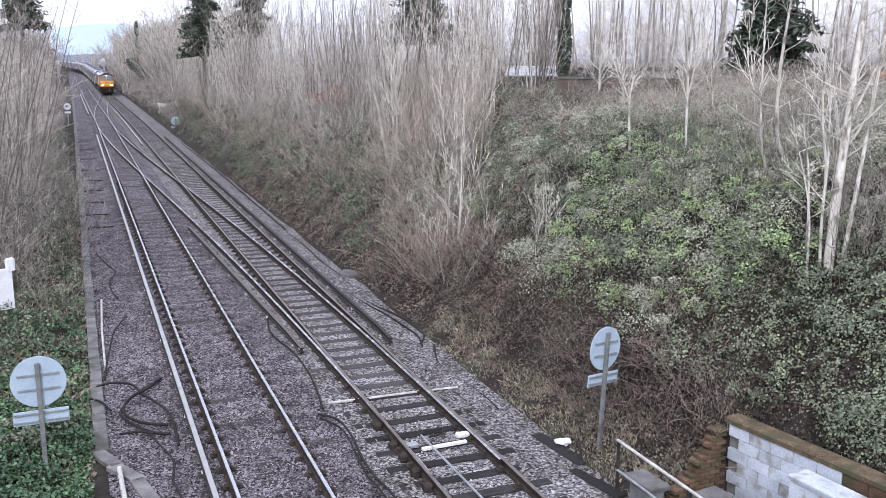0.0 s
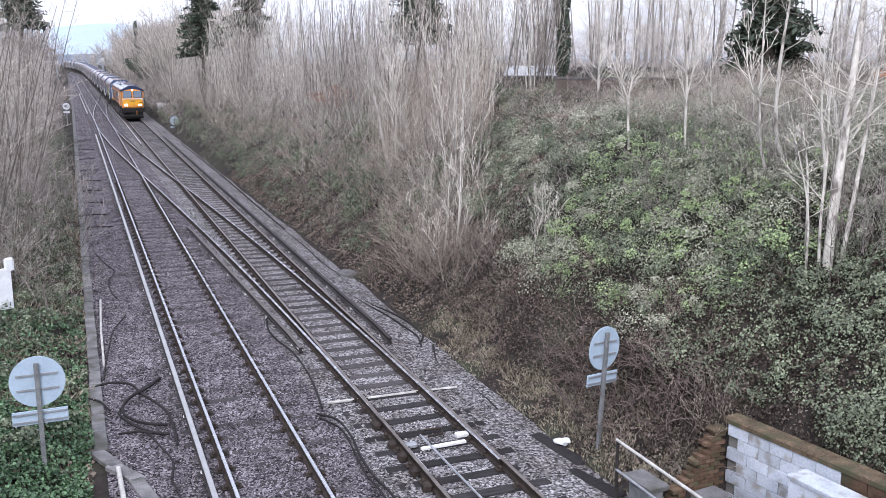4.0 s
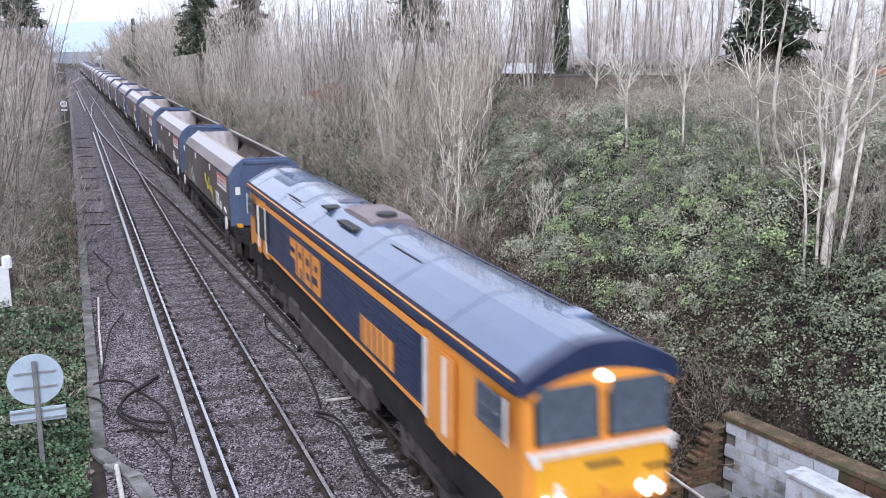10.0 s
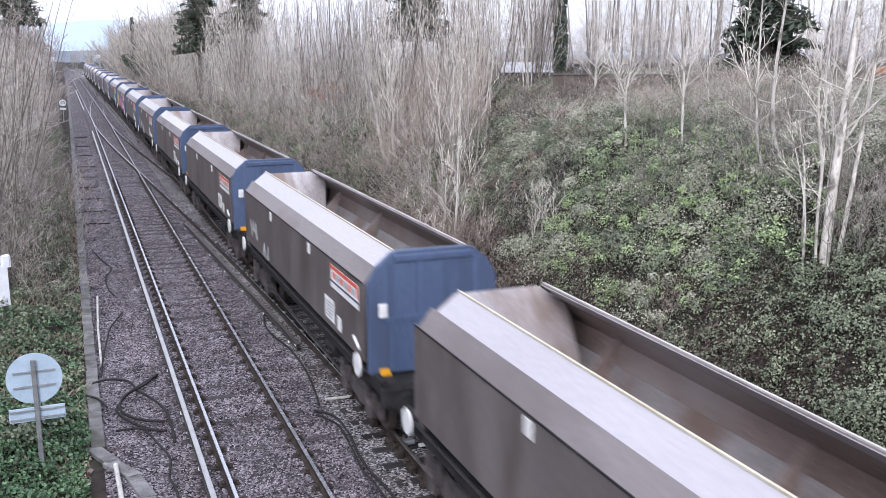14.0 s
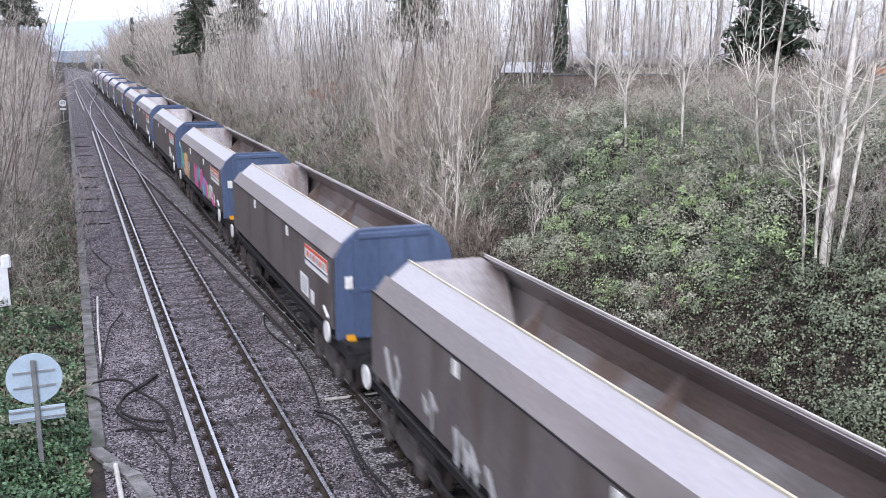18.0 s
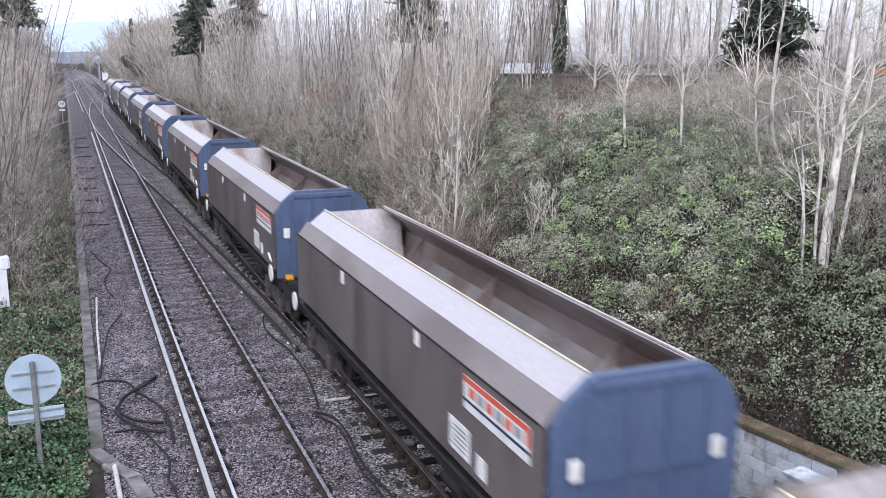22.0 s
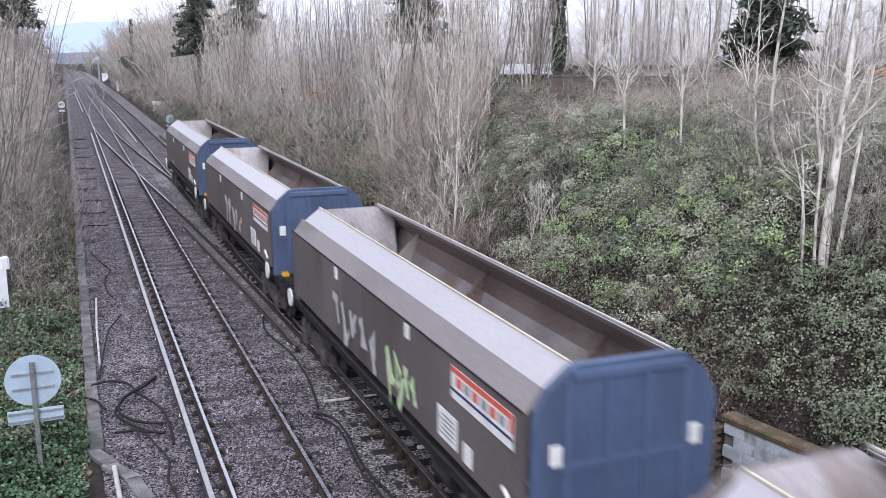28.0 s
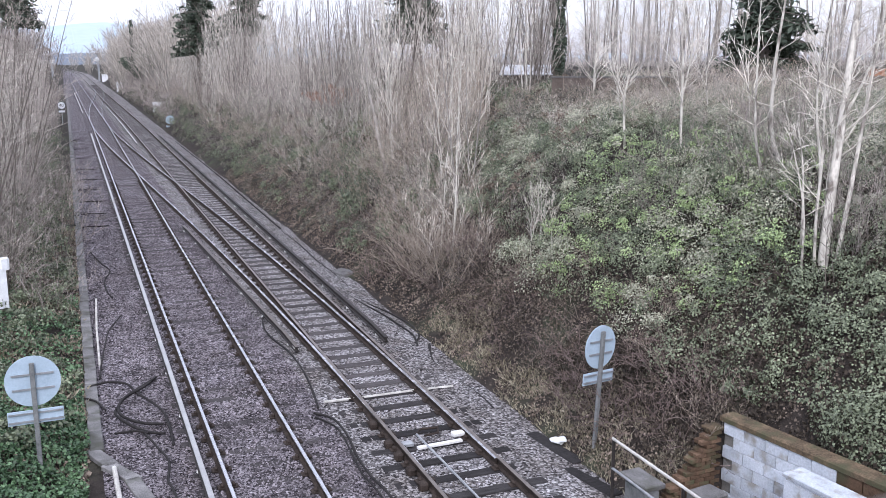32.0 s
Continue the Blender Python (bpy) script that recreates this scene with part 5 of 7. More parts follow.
leaf_cover("ivy_cover", "dark undergrowth along the foot of the bank", 60000, (9.2, 14.5, 30, 115), lambda x, y: wave(x, y, 0.7) < 0.35, (0.04, 0.09), M_IVY, 0.5, 8, 0.9, 0.4)
leaf_cover("dead_leaf_cover", "brown dead stalks among the ivy above the wall", 50000, (9.8, 17, 5, 18), lambda x, y: (wave(x, y, 5.0) > -0.5) & ~before_wall(x, y), (0.04, 0.09), M_STALK, 0.35, 29, 0.9)
leaf_cover("dead_leaf_cover", "dark dead leaves in the brambles of the lower bank", 30000, (9.4, 13, 12.8, 32), lambda x, y: (wave(x, y, 2.2) > -0.45) & (x - TOE < 3.4) & ~before_wall(x, y), (0.03, 0.07), M_STALK, 0.45, 33, 0.9)
leaf_cover("ivy_cover", "grey-brown undergrowth far along the bank", 16000, (9.0, 15, 100, 205), lambda x, y: wave(x, y, 0.5) > -0.6, (0.10, 0.2), M_UNDER, 0.6, 34, 0.9, 0.5)
leaf_cover("ivy_cover", "grey-brown scrub before the boundary wall", 60000, (15.5, 31, 20, 33), lambda x, y: (y < 32.2 - (x - 17.2) * 0.394) & (y > 28.2 - (x - 17.2) * 0.394), (0.035, 0.07), M_UNDER, 1.0, 35, 0.9, 0.4)
leaf_cover("dead_leaf_cover", "brown scrub on the upper bank", 50000, (12, 22, 24, 60), lambda x, y: wave(x, y, 0.9) > -0.5, (0.05, 0.10), M_LITTER, 0.6, 9, 0.9, 0.35)


def brush(name, label, n, area, keep, length, radius, material, seed, lift=0.0, lean=0.35, category="undergrowth"):
    """Fine bare shoots standing thickly over the ground: tapered three-sided twigs, rooted up to lift metres over it."""
    g = np.random.default_rng(seed)
    x, y = g.uniform(area[0], area[1], n), g.uniform(area[2], area[3], n)
    x = x + bend(y)
    ok = keep(x, y)
    x, y = x[ok], y[ok]
    m = len(x)
    z = terrain(x, y) - 0.05 + g.uniform(0, 1, m) ** 1.3 * lift
    d = np.stack([g.normal(0, lean, m), g.normal(0, lean, m), np.ones(m)], 1)
    d /= np.linalg.norm(d, axis=1)[:, None]
    a = np.cross(d, np.stack([g.normal(0, 1, m), g.normal(0, 1, m), g.normal(0, 0.2, m)], 1))
    a /= np.linalg.norm(a, axis=1)[:, None]
    b = np.cross(d, a)
    r, ln = g.uniform(radius[0], radius[1], m)[:, None], g.uniform(length[0], length[1], m)[:, None]
    place = np.zeros((m, 4, 4))
    place[:, :3, 0], place[:, :3, 1], place[:, :3, 2] = a * r, b * r, d * ln
    place[:, 0, 3], place[:, 1, 3], place[:, 2, 3], place[:, 3, 3] = x, y, z, 1
    twig = [(1, 0, 0), (-0.5, 0.87, 0), (-0.5, -0.87, 0), (0.6, 0.4, 1)]
    return tagged(new(name, many(name, twig, [(0, 1, 3), (1, 2, 3), (2, 0, 3)], place, material)), label, category, kind="stuff")


def anywhere(x, y):
    return x > -1e6


brush("thicket", "fine grey-brown shoots of the thicket on the bank", 15000, (11.2, 20, 29, 118), lambda x, y: (x < (0.41 + 0.04 * wave(x, y, 2.0)) * y) | (y > 38), (0.4, 1.4), (0.004, 0.009), M_TWIG_BROWN, 51, 2.6, 0.6)
brush("thicket", "fine grey shoots of the thicket on the bank", 9000, (11.6, 20, 31, 118), lambda x, y: (x < (0.41 + 0.04 * wave(x, y, 2.0)) * y) | (y > 38), (0.5, 1.5), (0.004, 0.008), M_TWIG, 52, 4.5, 0.5)
brush("thicket", "tan shoots of the thicket beside the ivy", 8000, (12.2, 18, 30, 41), lambda x, y: x < 0.445 * y, (0.5, 1.6), (0.003, 0.007), M_TWIG_TAN, 62, 3.0, 0.5)
brush("thicket", "grey-brown shoots far along the bank", 9000, (9.2, 15, 100, 205), anywhere, (0.4, 1.4), (0.008, 0.016), M_TWIG_BROWN, 63, 1.4, 0.8)
brush("thicket", "tan stalks before the boundary wall", 12000, (15.5, 31, 20, 33), lambda x, y: (y < 32.2 - (x - 17.2) * 0.394) & (y > 27 - (x - 17.2) * 0.394), (0.2, 0.7), (0.003, 0.006), M_TWIG_TAN, 64, 1.2, 0.9)
brush("thicket", "dense grey-brown growth where the line bends away", 7000, (9.8, 19, 150, 228), anywhere, (0.8, 2.4), (0.012, 0.028), M_TWIG_BROWN, 65, 8.5, 0.6)
brush("thicket", "low brown stalks along the foot of the bank", 20000, (9.4, 14.5, 24, 118), anywhere, (0.2, 0.8), (0.003, 0.008), M_TWIG_BROWN, 53, 0.6, 0.9)
brush("thicket", "dark red-brown dead stalks on the lower bank", 9000, (9.5, 12.6, 12.8, 36), lambda x, y: (x - TOE < 2.6 + 0.07 * (y - 12) + 0.5 * wave(x, y)) & ~before_wall(x, y), (0.15, 0.5), (0.003, 0.006), M_TWIG_RED, 54, 0.25, 1.3)
brush("thicket", "pale dead stalks on the lower bank", 5000, (9.3, 13, 12.8, 40), lambda x, y: (wave(x, y, 1.7) > -0.1) & ~before_wall(x, y), (0.15, 0.6), (0.003, 0.006), M_TWIG_TAN, 60, 0.3, 1.3)
brush("thicket", "pale grey dead stalks over the ivy", 16000, (11.5, 24, 14, 37), lambda x, y: ivy_zone(x, y) & (wave(x, y, 0.9) + 0.22 * (x - 15) > -0.1), (0.2, 0.7), (0.0025, 0.005), M_TWIG, 55, 0.8, 1.1)
brush("thicket", "brown dead stalks over the upper ivy", 16000, (13, 24, 22, 37), lambda x, y: wave(x, y, 0.9) + 0.22 * (x - 16) > -0.1, (0.2, 0.8), (0.003, 0.006), M_TWIG_TAN, 61, 0.8, 1.1)
brush("thicket", "fine grey shoots of the thicket beside the line", 12000, (-7.0, -1.6, 28, 118), anywhere, (0.3, 1.1), (0.003, 0.007), M_TWIG, 56, 6.5, 0.9)
brush("thicket", "fine brown shoots of the thicket beside the line", 15000, (-7.0, -0.9, 28.5, 118), anywhere, (0.3, 1.0), (0.003, 0.008), M_TWIG_BROWN, 57, 3.5, 0.9)
brush("thicket", "bare grey-brown woodland growth behind the bank", 15000, (22, 110, 44, 130), lambda x, y: (x > 17 + 0.1 * y) & (x < 0.95 * y + 12), (0.8, 2.6), (0.008, 0.018), M_TWIG_BROWN, 58, 2.8, 0.8)

# ---------- sleepers, chairs and stones ----------
PITCH, FIRST = 0.745, 14.13
SLEEPER = fix(Shape().box(0, 0, -0.25, 2.6, 0.25, 0.17, bevel=0.012).mesh("sleeper", M_SLEEPER))
SLEEPER_L = fix(Shape().box(0, 0, -0.255, 2.6, 0.26, 0.16, bevel=0.012).mesh("sleeper", M_SLEEPER_L))
CHAIR = fix(Shape().box(0, 0, -0.15, 0.36, 0.17, 0.022, bevel=0.005).box(-0.10, 0, -0.12, 0.06, 0.12, 0.07, bevel=0.015).box(0.10, 0, -0.12, 0.06, 0.12, 0.07, bevel=0.015).mesh("rail_chair", M_RAIL_SIDE))
srng = random.Random(3)
for trk, cx, me, pair in ((track_l, LC, SLEEPER_L, (L1, L2)), (track_r, RC, SLEEPER, (R1, R2))):
    for i in range(-10, 288):
        y = FIRST + PITCH * i + srng.uniform(-0.02, 0.02) + (0.3 if trk is track_l else 0)
        part("sleeper", me if i < 8 else SLEEPER_L, None, trk, at=pose(cx + float(bend(y)) + srng.uniform(-0.04, 0.04), y, srng.uniform(-0.008, 0.006) - (0.009 if trk is track_l else 0.006 if i > 10 else 0), 0, 0, srng.uniform(-1.2, 1.2)))
        if -4 < i < 60:
            for x in pair:
                part("rail_chair", CHAIR, None, trk, at=pose(x, y, 0))


def stones(name, label, n, x0, x1, y0, y1, z, size, material, seed, keep=None):
    g = np.random.default_rng(seed)
    x = g.uniform(x0, x1, n)
    y = y0 + (y1 - y0) * g.uniform(0, 1, n) ** 1.5
    if keep is not None:
        ok = keep(x, y)
        x, y = x[ok], y[ok]
    v = np.array([(0.5, 0, 0.02), (0.1, 0.46, -0.05), (-0.45, 0.18, 0.06), (-0.3, -0.42, -0.04), (0.22, -0.38, 0.08), (0.02, 0.05, 0.40), (-0.05, -0.02, -0.3)])
    f = [(0, 1, 5), (1, 2, 5), (2, 3, 5), (3, 4, 5), (4, 0, 5)]
    me = many(name, v, f, poses(x, y, z(x, y) + g.uniform(-0.012, 0.012, len(x)), g.uniform(size[0], size[1], len(x)), g, flat=0.45), material)
    return tagged(new(name, me), label, "ballast", kind="stuff")


def clear_of_rails(x, y):
    ok = np.ones_like(x, bool)
    for r in (1.76, L1, L2, R1, R2):
        ok &= np.abs(x - r) > 0.075
    return ok


def on_sleeper(x, y, c):
    return (np.abs(((y - FIRST + PITCH / 2) % PITCH) - PITCH / 2) < 0.13) & (np.abs(x - c) < 1.3)


stones("ballast_stones", "brown-grey loose ballast stones", 62000, 0.9, 4.7, 9, 55, lambda x, y: np.interp(x, [0.9, 1.5, 2.0], [-0.255, -0.20, -0.178]), (0.028, 0.065), M_STONE_OLD, 11,
       lambda x, y: clear_of_rails(x, y) & ~(on_sleeper(x, y - 0.3, LC) & (wave(x, y, 2.0) > np.clip(1.4 - 0.07 * (y - 8), -0.4, 0.9))))
stones("ballast_stones", "pale grey loose ballast stones", 62000, 4.6, 8.5, 9, 55, lambda x, y: -0.205 - np.clip(x - 7.95, 0, 1) * 0.19, (0.028, 0.065), M_STONE_NEW, 12,
       lambda x, y: clear_of_rails(x, y) & ~on_sleeper(x, y, RC))
stones("bank_foot_stones", "dirty stones and earth at the foot of the bank", 12000, 8.4, 9.15, 12.8, 60, lambda x, y: np.full_like(x, -0.282), (0.025, 0.06), M_STONE_OLD, 14)
stones("path_stones", "dark trodden stones on the path", 9000, 0.15, 1.0, 8, 50, lambda x, y: np.full_like(x, -0.245), (0.03, 0.07), M_STONE_OLD, 13)

# ---------- cable trough ----------
trough = thing("cable_trough", "line of worn grey concrete cable trough lids", "cable trough")
LID = fix(Shape().box(0, 0, -0.215, 0.27, 0.985, 0.09, bevel=0.012).mesh("lid", M_CONCRETE))
for i in range(78):
    y = 19.0 + i
    part("lid", LID, None, trough, at=pose(0.02 + float(bend(y)) + srng.uniform(-0.01, 0.01), y, srng.uniform(-0.012, 0.012), srng.uniform(-0.5, 0.5), srng.uniform(-1, 1), srng.uniform(-0.6, 0.6)))
for x, y, a in ((0.10, 18.15, 22), (0.42, 17.35, 28), (0.68, 16.5, 12), (0.80, 15.5, 5), (0.88, 14.5, 5)):
    part("lid", LID, None, trough, at=pose(x, y, -0.01, 0, 0, a))
part("far_lid", Shape().box(0.02, 150, -0.225, 0.27, 106, 0.09), M_CONCRETE, trough)


# ---------- cables ----------
def curve_through(pts, n=6):
    out = []
    p = [Vector(q) for q in pts]
    for i in range(len(p) - 1):
        a, b, c, d = p[max(i - 1, 0)], p[i], p[i + 1], p[min(i + 2, len(p) - 1)]
        for k in range(n):
            t = k / n
            out.append(0.5 * ((2 * b) + (c - a) * t + (2 * a - 5 * b + 4 * c - d) * t * t + (3 * b - a - 3 * c + d) * t ** 3))
    return out + [p[-1]]


def cable(label, pts, r=0.022, z=-0.15, material=M_CABLE, lift=0.0):
    n = len(pts)
    path = curve_through([(x, y, z + r + lift * math.sin(math.pi * i / (n - 1)) + 0.015 * ((i * 7) % 3)) for i, (x, y) in enumerate(pts)])
    ob = new("cable", fix(Shape().tube(path, r, 6).mesh("cable", material, True)))
    return tagged(ob, label, "cable", group="cables beside the tracks")


cable("brown cable curling from the end of the conductor rail", [(5.04, 24.2), (4.91, 25.1), (4.80, 26.4), (4.62, 25.5), (4.61, 24.4), (4.77, 23.0), (4.80, 21.6), (4.69, 20.2), (4.52, 18.9)], 0.026)
cable("brown cable lying in the ballast between the tracks", [(4.38, 18.72), (4.67, 18.2), (4.70, 17.24), (4.62, 16.27), (4.60, 15.36), (4.67, 14.45), (4.7, 12.5)], 0.026)
cable("thin brown cable lying in the ballast between the tracks", [(4.36, 18.5), (4.62, 17.72), (4.56, 16.56), (4.49, 15.52), (4.53, 14.8), (4.56, 12.5)], 0.020)
cable("black cable along the foot of the bank", [(8.2, 40.5), (8.25, 36.9), (8.17, 33.8), (8.24, 30.8), (8.1, 27.7), (8.42, 26.0), (8.62, 24.7), (8.53, 23.6), (8.12, 22.8)], 0.026, -0.27)
cable("black looped cable at the foot of the bank", [(7.75, 29.7), (7.95, 27.3), (8.15, 25.9), (8.3, 24.5), (8.33, 23.7), (8.25, 23.1), (8.1, 22.55), (7.98, 22.6)], 0.026, -0.24)
cable("black cable end lying beside the ballast", [(8.27, 22.1), (8.5, 22.7), (8.05, 21.2), (8.15, 20.2), (8.2, 18.6), (8.15, 17.8)], 0.024, -0.27)
cable("dark pipe along the foot of the bank", [(8.35, 84), (8.4, 61.4), (8.3, 50), (8.25, 40.5)], 0.035, -0.25)
PILE = [("thick black cable heaped on the path", [(-0.06, 22.3), (0.37, 22.4), (0.79, 22.0), (0.94, 21.4), (1.16, 20.8), (1.40, 19.95), (1.46, 19.1), (1.44, 18.2)], 0.028),
        ("thick black cable bent double on the path", [(1.46, 22.4), (1.14, 21.7), (0.74, 21.1), (0.54, 20.6), (0.45, 20.1), (0.64, 19.5), (0.99, 19.0), (1.34, 18.8)], 0.032),
        ("thick black cable looped on the path", [(1.42, 22.25), (0.94, 21.45), (0.6, 20.75), (0.53, 20.1), (0.76, 19.55), (1.04, 19.3), (1.35, 19.3)], 0.032),
        ("short cable end on the trough", [(-0.14, 21.6), (0.09, 21.1), (0.27, 20.6)], 0.024),
        ("cable end lying on the path", [(0.39, 19.2), (0.78, 19.0), (1.01, 18.9)], 0.026),
        ("black cable trailing along the path", [(0.94, 19.0), (1.13, 18.0), (1.26, 17.2), (1.17, 16.4), (1.23, 15.9), (1.3, 14)], 0.024),
        ("thin cable snaking over the path", [(0.39, 38.2), (0.71, 35.7), (0.94, 34.2), (0.71, 32.9), (0.73, 31.3), (0.86, 30.5)], 0.024),
        ("thin cable snaking beside the trough", [(1.0, 28.4), (0.6, 26.7), (0.44, 25.2), (0.3, 23.8), (0.22, 22.7)], 0.022)]
for i, (label, pts, r) in enumerate(PILE):
    cable(label, pts, r, -0.215 + 0.02 * (i % 3), M_CABLE, 0.06)
for k, y in enumerate((44.0, 47.5, 51.5, 56.0, 60.5, 66.0, 73.0, 80.0, 88.0)):
    cable("dark cable stub across the path", [(0.2, y), (0.5, y + 0.1), (0.95, y - 0.15), (1.3, y + 0.05)], 0.026, -0.235)
tagged(new("pale_pipe", fix(Shape().tube([(0.36, 29.8, 0.02), (0.28, 27.0, -0.14), (0.26, 24.0, -0.22)], 0.03, 8).mesh("pale_pipe", M_BROWN_PIPE))), "pale plastic pipe lying beside the trough", "pipe")
tagged(new("pale_pipe", fix(Shape().tube([(0.30, 17.4, -0.12), (0.33, 16.2, -0.17), (0.36, 15.0, -0.2)], 0.045, 8).mesh("pale_pipe", M_BROWN_PIPE))), "short pale pipe beside the concrete lids", "pipe")

# ---------- point gear in the nearer turnout ----------
gear = thing("point_gear", "steel rods and stretcher bars between the switch rails", "point gear")
part("cross_pipe", Shape().tube([(4.74, 19.25, -0.12), (5.5, 19.33, -0.165), (6.9, 19.32, -0.165), (7.8, 19.30, -0.18)], 0.035, 8), M_BROWN_PIPE, gear, "pale pipe passing under the rails")
part("stretcher_bar", Shape().box(6.27, 16.18, -0.10, 0.95, 0.09, 0.05, turn=3, bevel=0.01), M_PLATE, gear, "whitish stretcher bar")
part("drive_rod", Shape().tube([(5.99, 16.75, -0.08), (6.02, 15.2, -0.08), (6.06, 13.0, -0.08), (6.1, 10.0, -0.08)], 0.022, 8), M_GALV, gear, "long grey drive rod")
part("end_block", Shape().box(6.78, 16.5, -0.08, 0.26, 0.16, 0.07, bevel=0.015), M_PLATE, gear, "pale steel block")
part("end_block", Shape().box(5.68, 16.42, -0.10, 0.22, 0.18, 0.07, bevel=0.015), M_GALV, gear)
part("detector_frame", Shape().tube([(6.0, 16.75, -0.07), (6.15, 16.95, -0.07), (6.5, 16.9, -0.07), (6.42, 16.65, -0.07), (6.1, 16.6, -0.07)], 0.025, 6), M_RAIL_SIDE, gear)
for y in (17.58, 16.55, 15.95, 15.25, 14.6):
    part("slide_chair", Shape().box(5.34, y, -0.10, 0.16, 0.20, 0.13, bevel=0.03), M_RAIL_SIDE, gear, "rusty slide chair")
tagged(new("cable_box", fix(Shape().box(5.0, 23.2, -0.1, 0.12, 0.3, 0.12, bevel=0.02).mesh("cable_box", M_PLATE))), "small pale cable box at the conductor rail end", "box")


# ---------- signs ----------
def round_sign(name, label, x, y, z0, zc, r, turn, lean=0.0, plate_z=None, face=None):
    t = thing(name, label, "sign", pose(x, y, z0, 0, lean, turn), group="round line-side signs")
    h = zc - z0
    part("post", Shape().box(0, -0.03, (h + r * 0.75) / 2 - 0.3, 0.085, 0.06, h + r * 0.75 + 0.6, bevel=0.008), M_POST if face is None else M_GALV, t, "grey post")
    d = part("disc", Shape().disc((0, 0.02, h), (0, 1, 0), r, 0.02, 40), M_SIGN_BACK if face is None else M_WHITE, t, "pale blue-grey back of a round sign" if face is None else "white round speed sign")
    if face is None:
        for dz in (0.28 * r, -0.30 * r):
            part("bracket", Shape().box(0, 0.0, h + dz, r * 1.5, 0.03, 0.035), M_GALV, d)
        p = part("plate", Shape().box(0, 0.02, h - r * 1.42, r * 2.0, 0.02, r * 0.55, bevel=0.005), M_SIGN_BACK, t, "pale back of a rectangular plate")
        for dz in (0.16 * r, -0.16 * r):
            part("bracket", Shape().box(0, 0.0, h - r * 1.42 + dz, r * 1.95, 0.03, 0.03), M_GALV, p)
    return t


round_sign("round_sign", "round sign seen from behind on a grey post in ivy", -0.95, 17.7, 0.1, 1.62, 0.47, 2, 0)
round_sign("round_sign", "round sign seen from behind on a leaning post in grass", 8.97, 14.95, 0.0, 1.90, 0.42, 18, 4)
round_sign("round_sign", "distant round sign seen from behind beside the track", 9.2, 96.6, -0.2, 0.75, 0.42, 8, 0)
limit = round_sign("speed_sign", "white round forty speed sign with a black border", -0.62, 108, -0.2, 1.75, 0.44, 180, 0, face=True)
ring = Shape()
for k in range(32):
    a0, a1 = 2 * math.pi * k / 32, 2 * math.pi * (k + 1) / 32
    ring.add([(math.cos(a0) * 0.36, 0.034, 1.95 + math.sin(a0) * 0.36), (math.cos(a1) * 0.36, 0.034, 1.95 + math.sin(a1) * 0.36), (math.cos(a1) * 0.435, 0.034, 1.95 + math.sin(a1) * 0.435), (math.cos(a0) * 0.435, 0.034, 1.95 + math.sin(a0) * 0.435)], [(0, 1, 2, 3)])
part("border", ring, M_BLACK, limit)
txt = bpy.data.curves.new("digits", "FONT")
txt.body, txt.size, txt.align_x, txt.align_y, txt.extrude = "40", 0.46, "CENTER", "CENTER", 0.004
txt.materials.append(M_BLACK)
digits = new("digits", txt)
digits.parent = limit
digits.matrix_basis = pose(0, 0.04, 1.95, 90, 0, 180)
part("plate", Shape().box(0, 0.02, 1.33, 0.62, 0.02, 0.2), M_WHITE, limit)

# ---------- retaining wall and what stands before it ----------
M_BLOCK = surface("white_painted_block", (0.36, 0.39, 0.43), (0.58, 0.61, 0.66), 2.5, 30, 0.75, bump=0.2, spread=0.16, stain=(0.30, 0.285, 0.26), stain_scale=3.5)
M_BRICK = surface("brown_mossy_brick", (0.065, 0.042, 0.028), (0.17, 0.11, 0.072), 3, 30, 0.9, bump=0.3, spread=0.25, stain=(0.09, 0.085, 0.05), stain_scale=2.5)
M_MOSS = surface("mossy_coping", (0.05, 0.038, 0.026), (0.17, 0.125, 0.08), 4, 30, 0.95, bump=0.4, spread=0.15, stain=(0.07, 0.068, 0.04), stain_scale=3)
M_MORTAR = surface("mortar", (0.13, 0.12, 0.11), (0.22, 0.21, 0.19), 4, 40, 0.95, bump=0.2)
wall = thing("retaining_wall", "block retaining wall with a mossy coping, part painted white", "wall")
WA = math.degrees(math.atan2(0.5, 3.0))
wall.matrix_basis = pose(10.0, 12.42, 0, 0, 0, WA)
part("core", Shape().box(0.14, -3.5, 0.43, 0.2, 7.0, 1.66), M_MORTAR, wall)
part("coping", Shape().box(0.12, -3.48, 1.30, 0.34, 7.1, 0.10, bevel=0.025), M_MOSS, wall, "mossy brown coping")
BLOCK = fix(Shape().box(0, 0, 0, 0.09, 0.435, 0.200, bevel=0.006).mesh("block", M_BLOCK))
BROWN = fix(Shape().box(0, 0, 0, 0.09, 0.435, 0.200, bevel=0.008).mesh("block", M_BRICK))
for row in range(7):
    for k in range(15):
        y = -0.24 - k * 0.445 - (0.22 if row % 2 else 0)
        painted = 0.2 < -y < 2.15 - 0.12 * row + 0.25 * (row % 2) and row < 7
        part("block", BLOCK if painted else BROWN, None, wall, at=pose(0.02 + srng.uniform(-0.004, 0.004), y, 1.14 - row * 0.21, 0, 0, srng.uniform(-0.4, 0.4)))
pier = thing("stepped_brick_end", "brown brick end wall stepping down beside the block wall", "wall")
pier.matrix_basis = pose(10.0, 12.5, 0, 0, 0, 4)
PB = fix(Shape().box(0, 0, 0, 0.205, 0.11, 0.062, bevel=0.006).mesh("brick", M_BRICK))
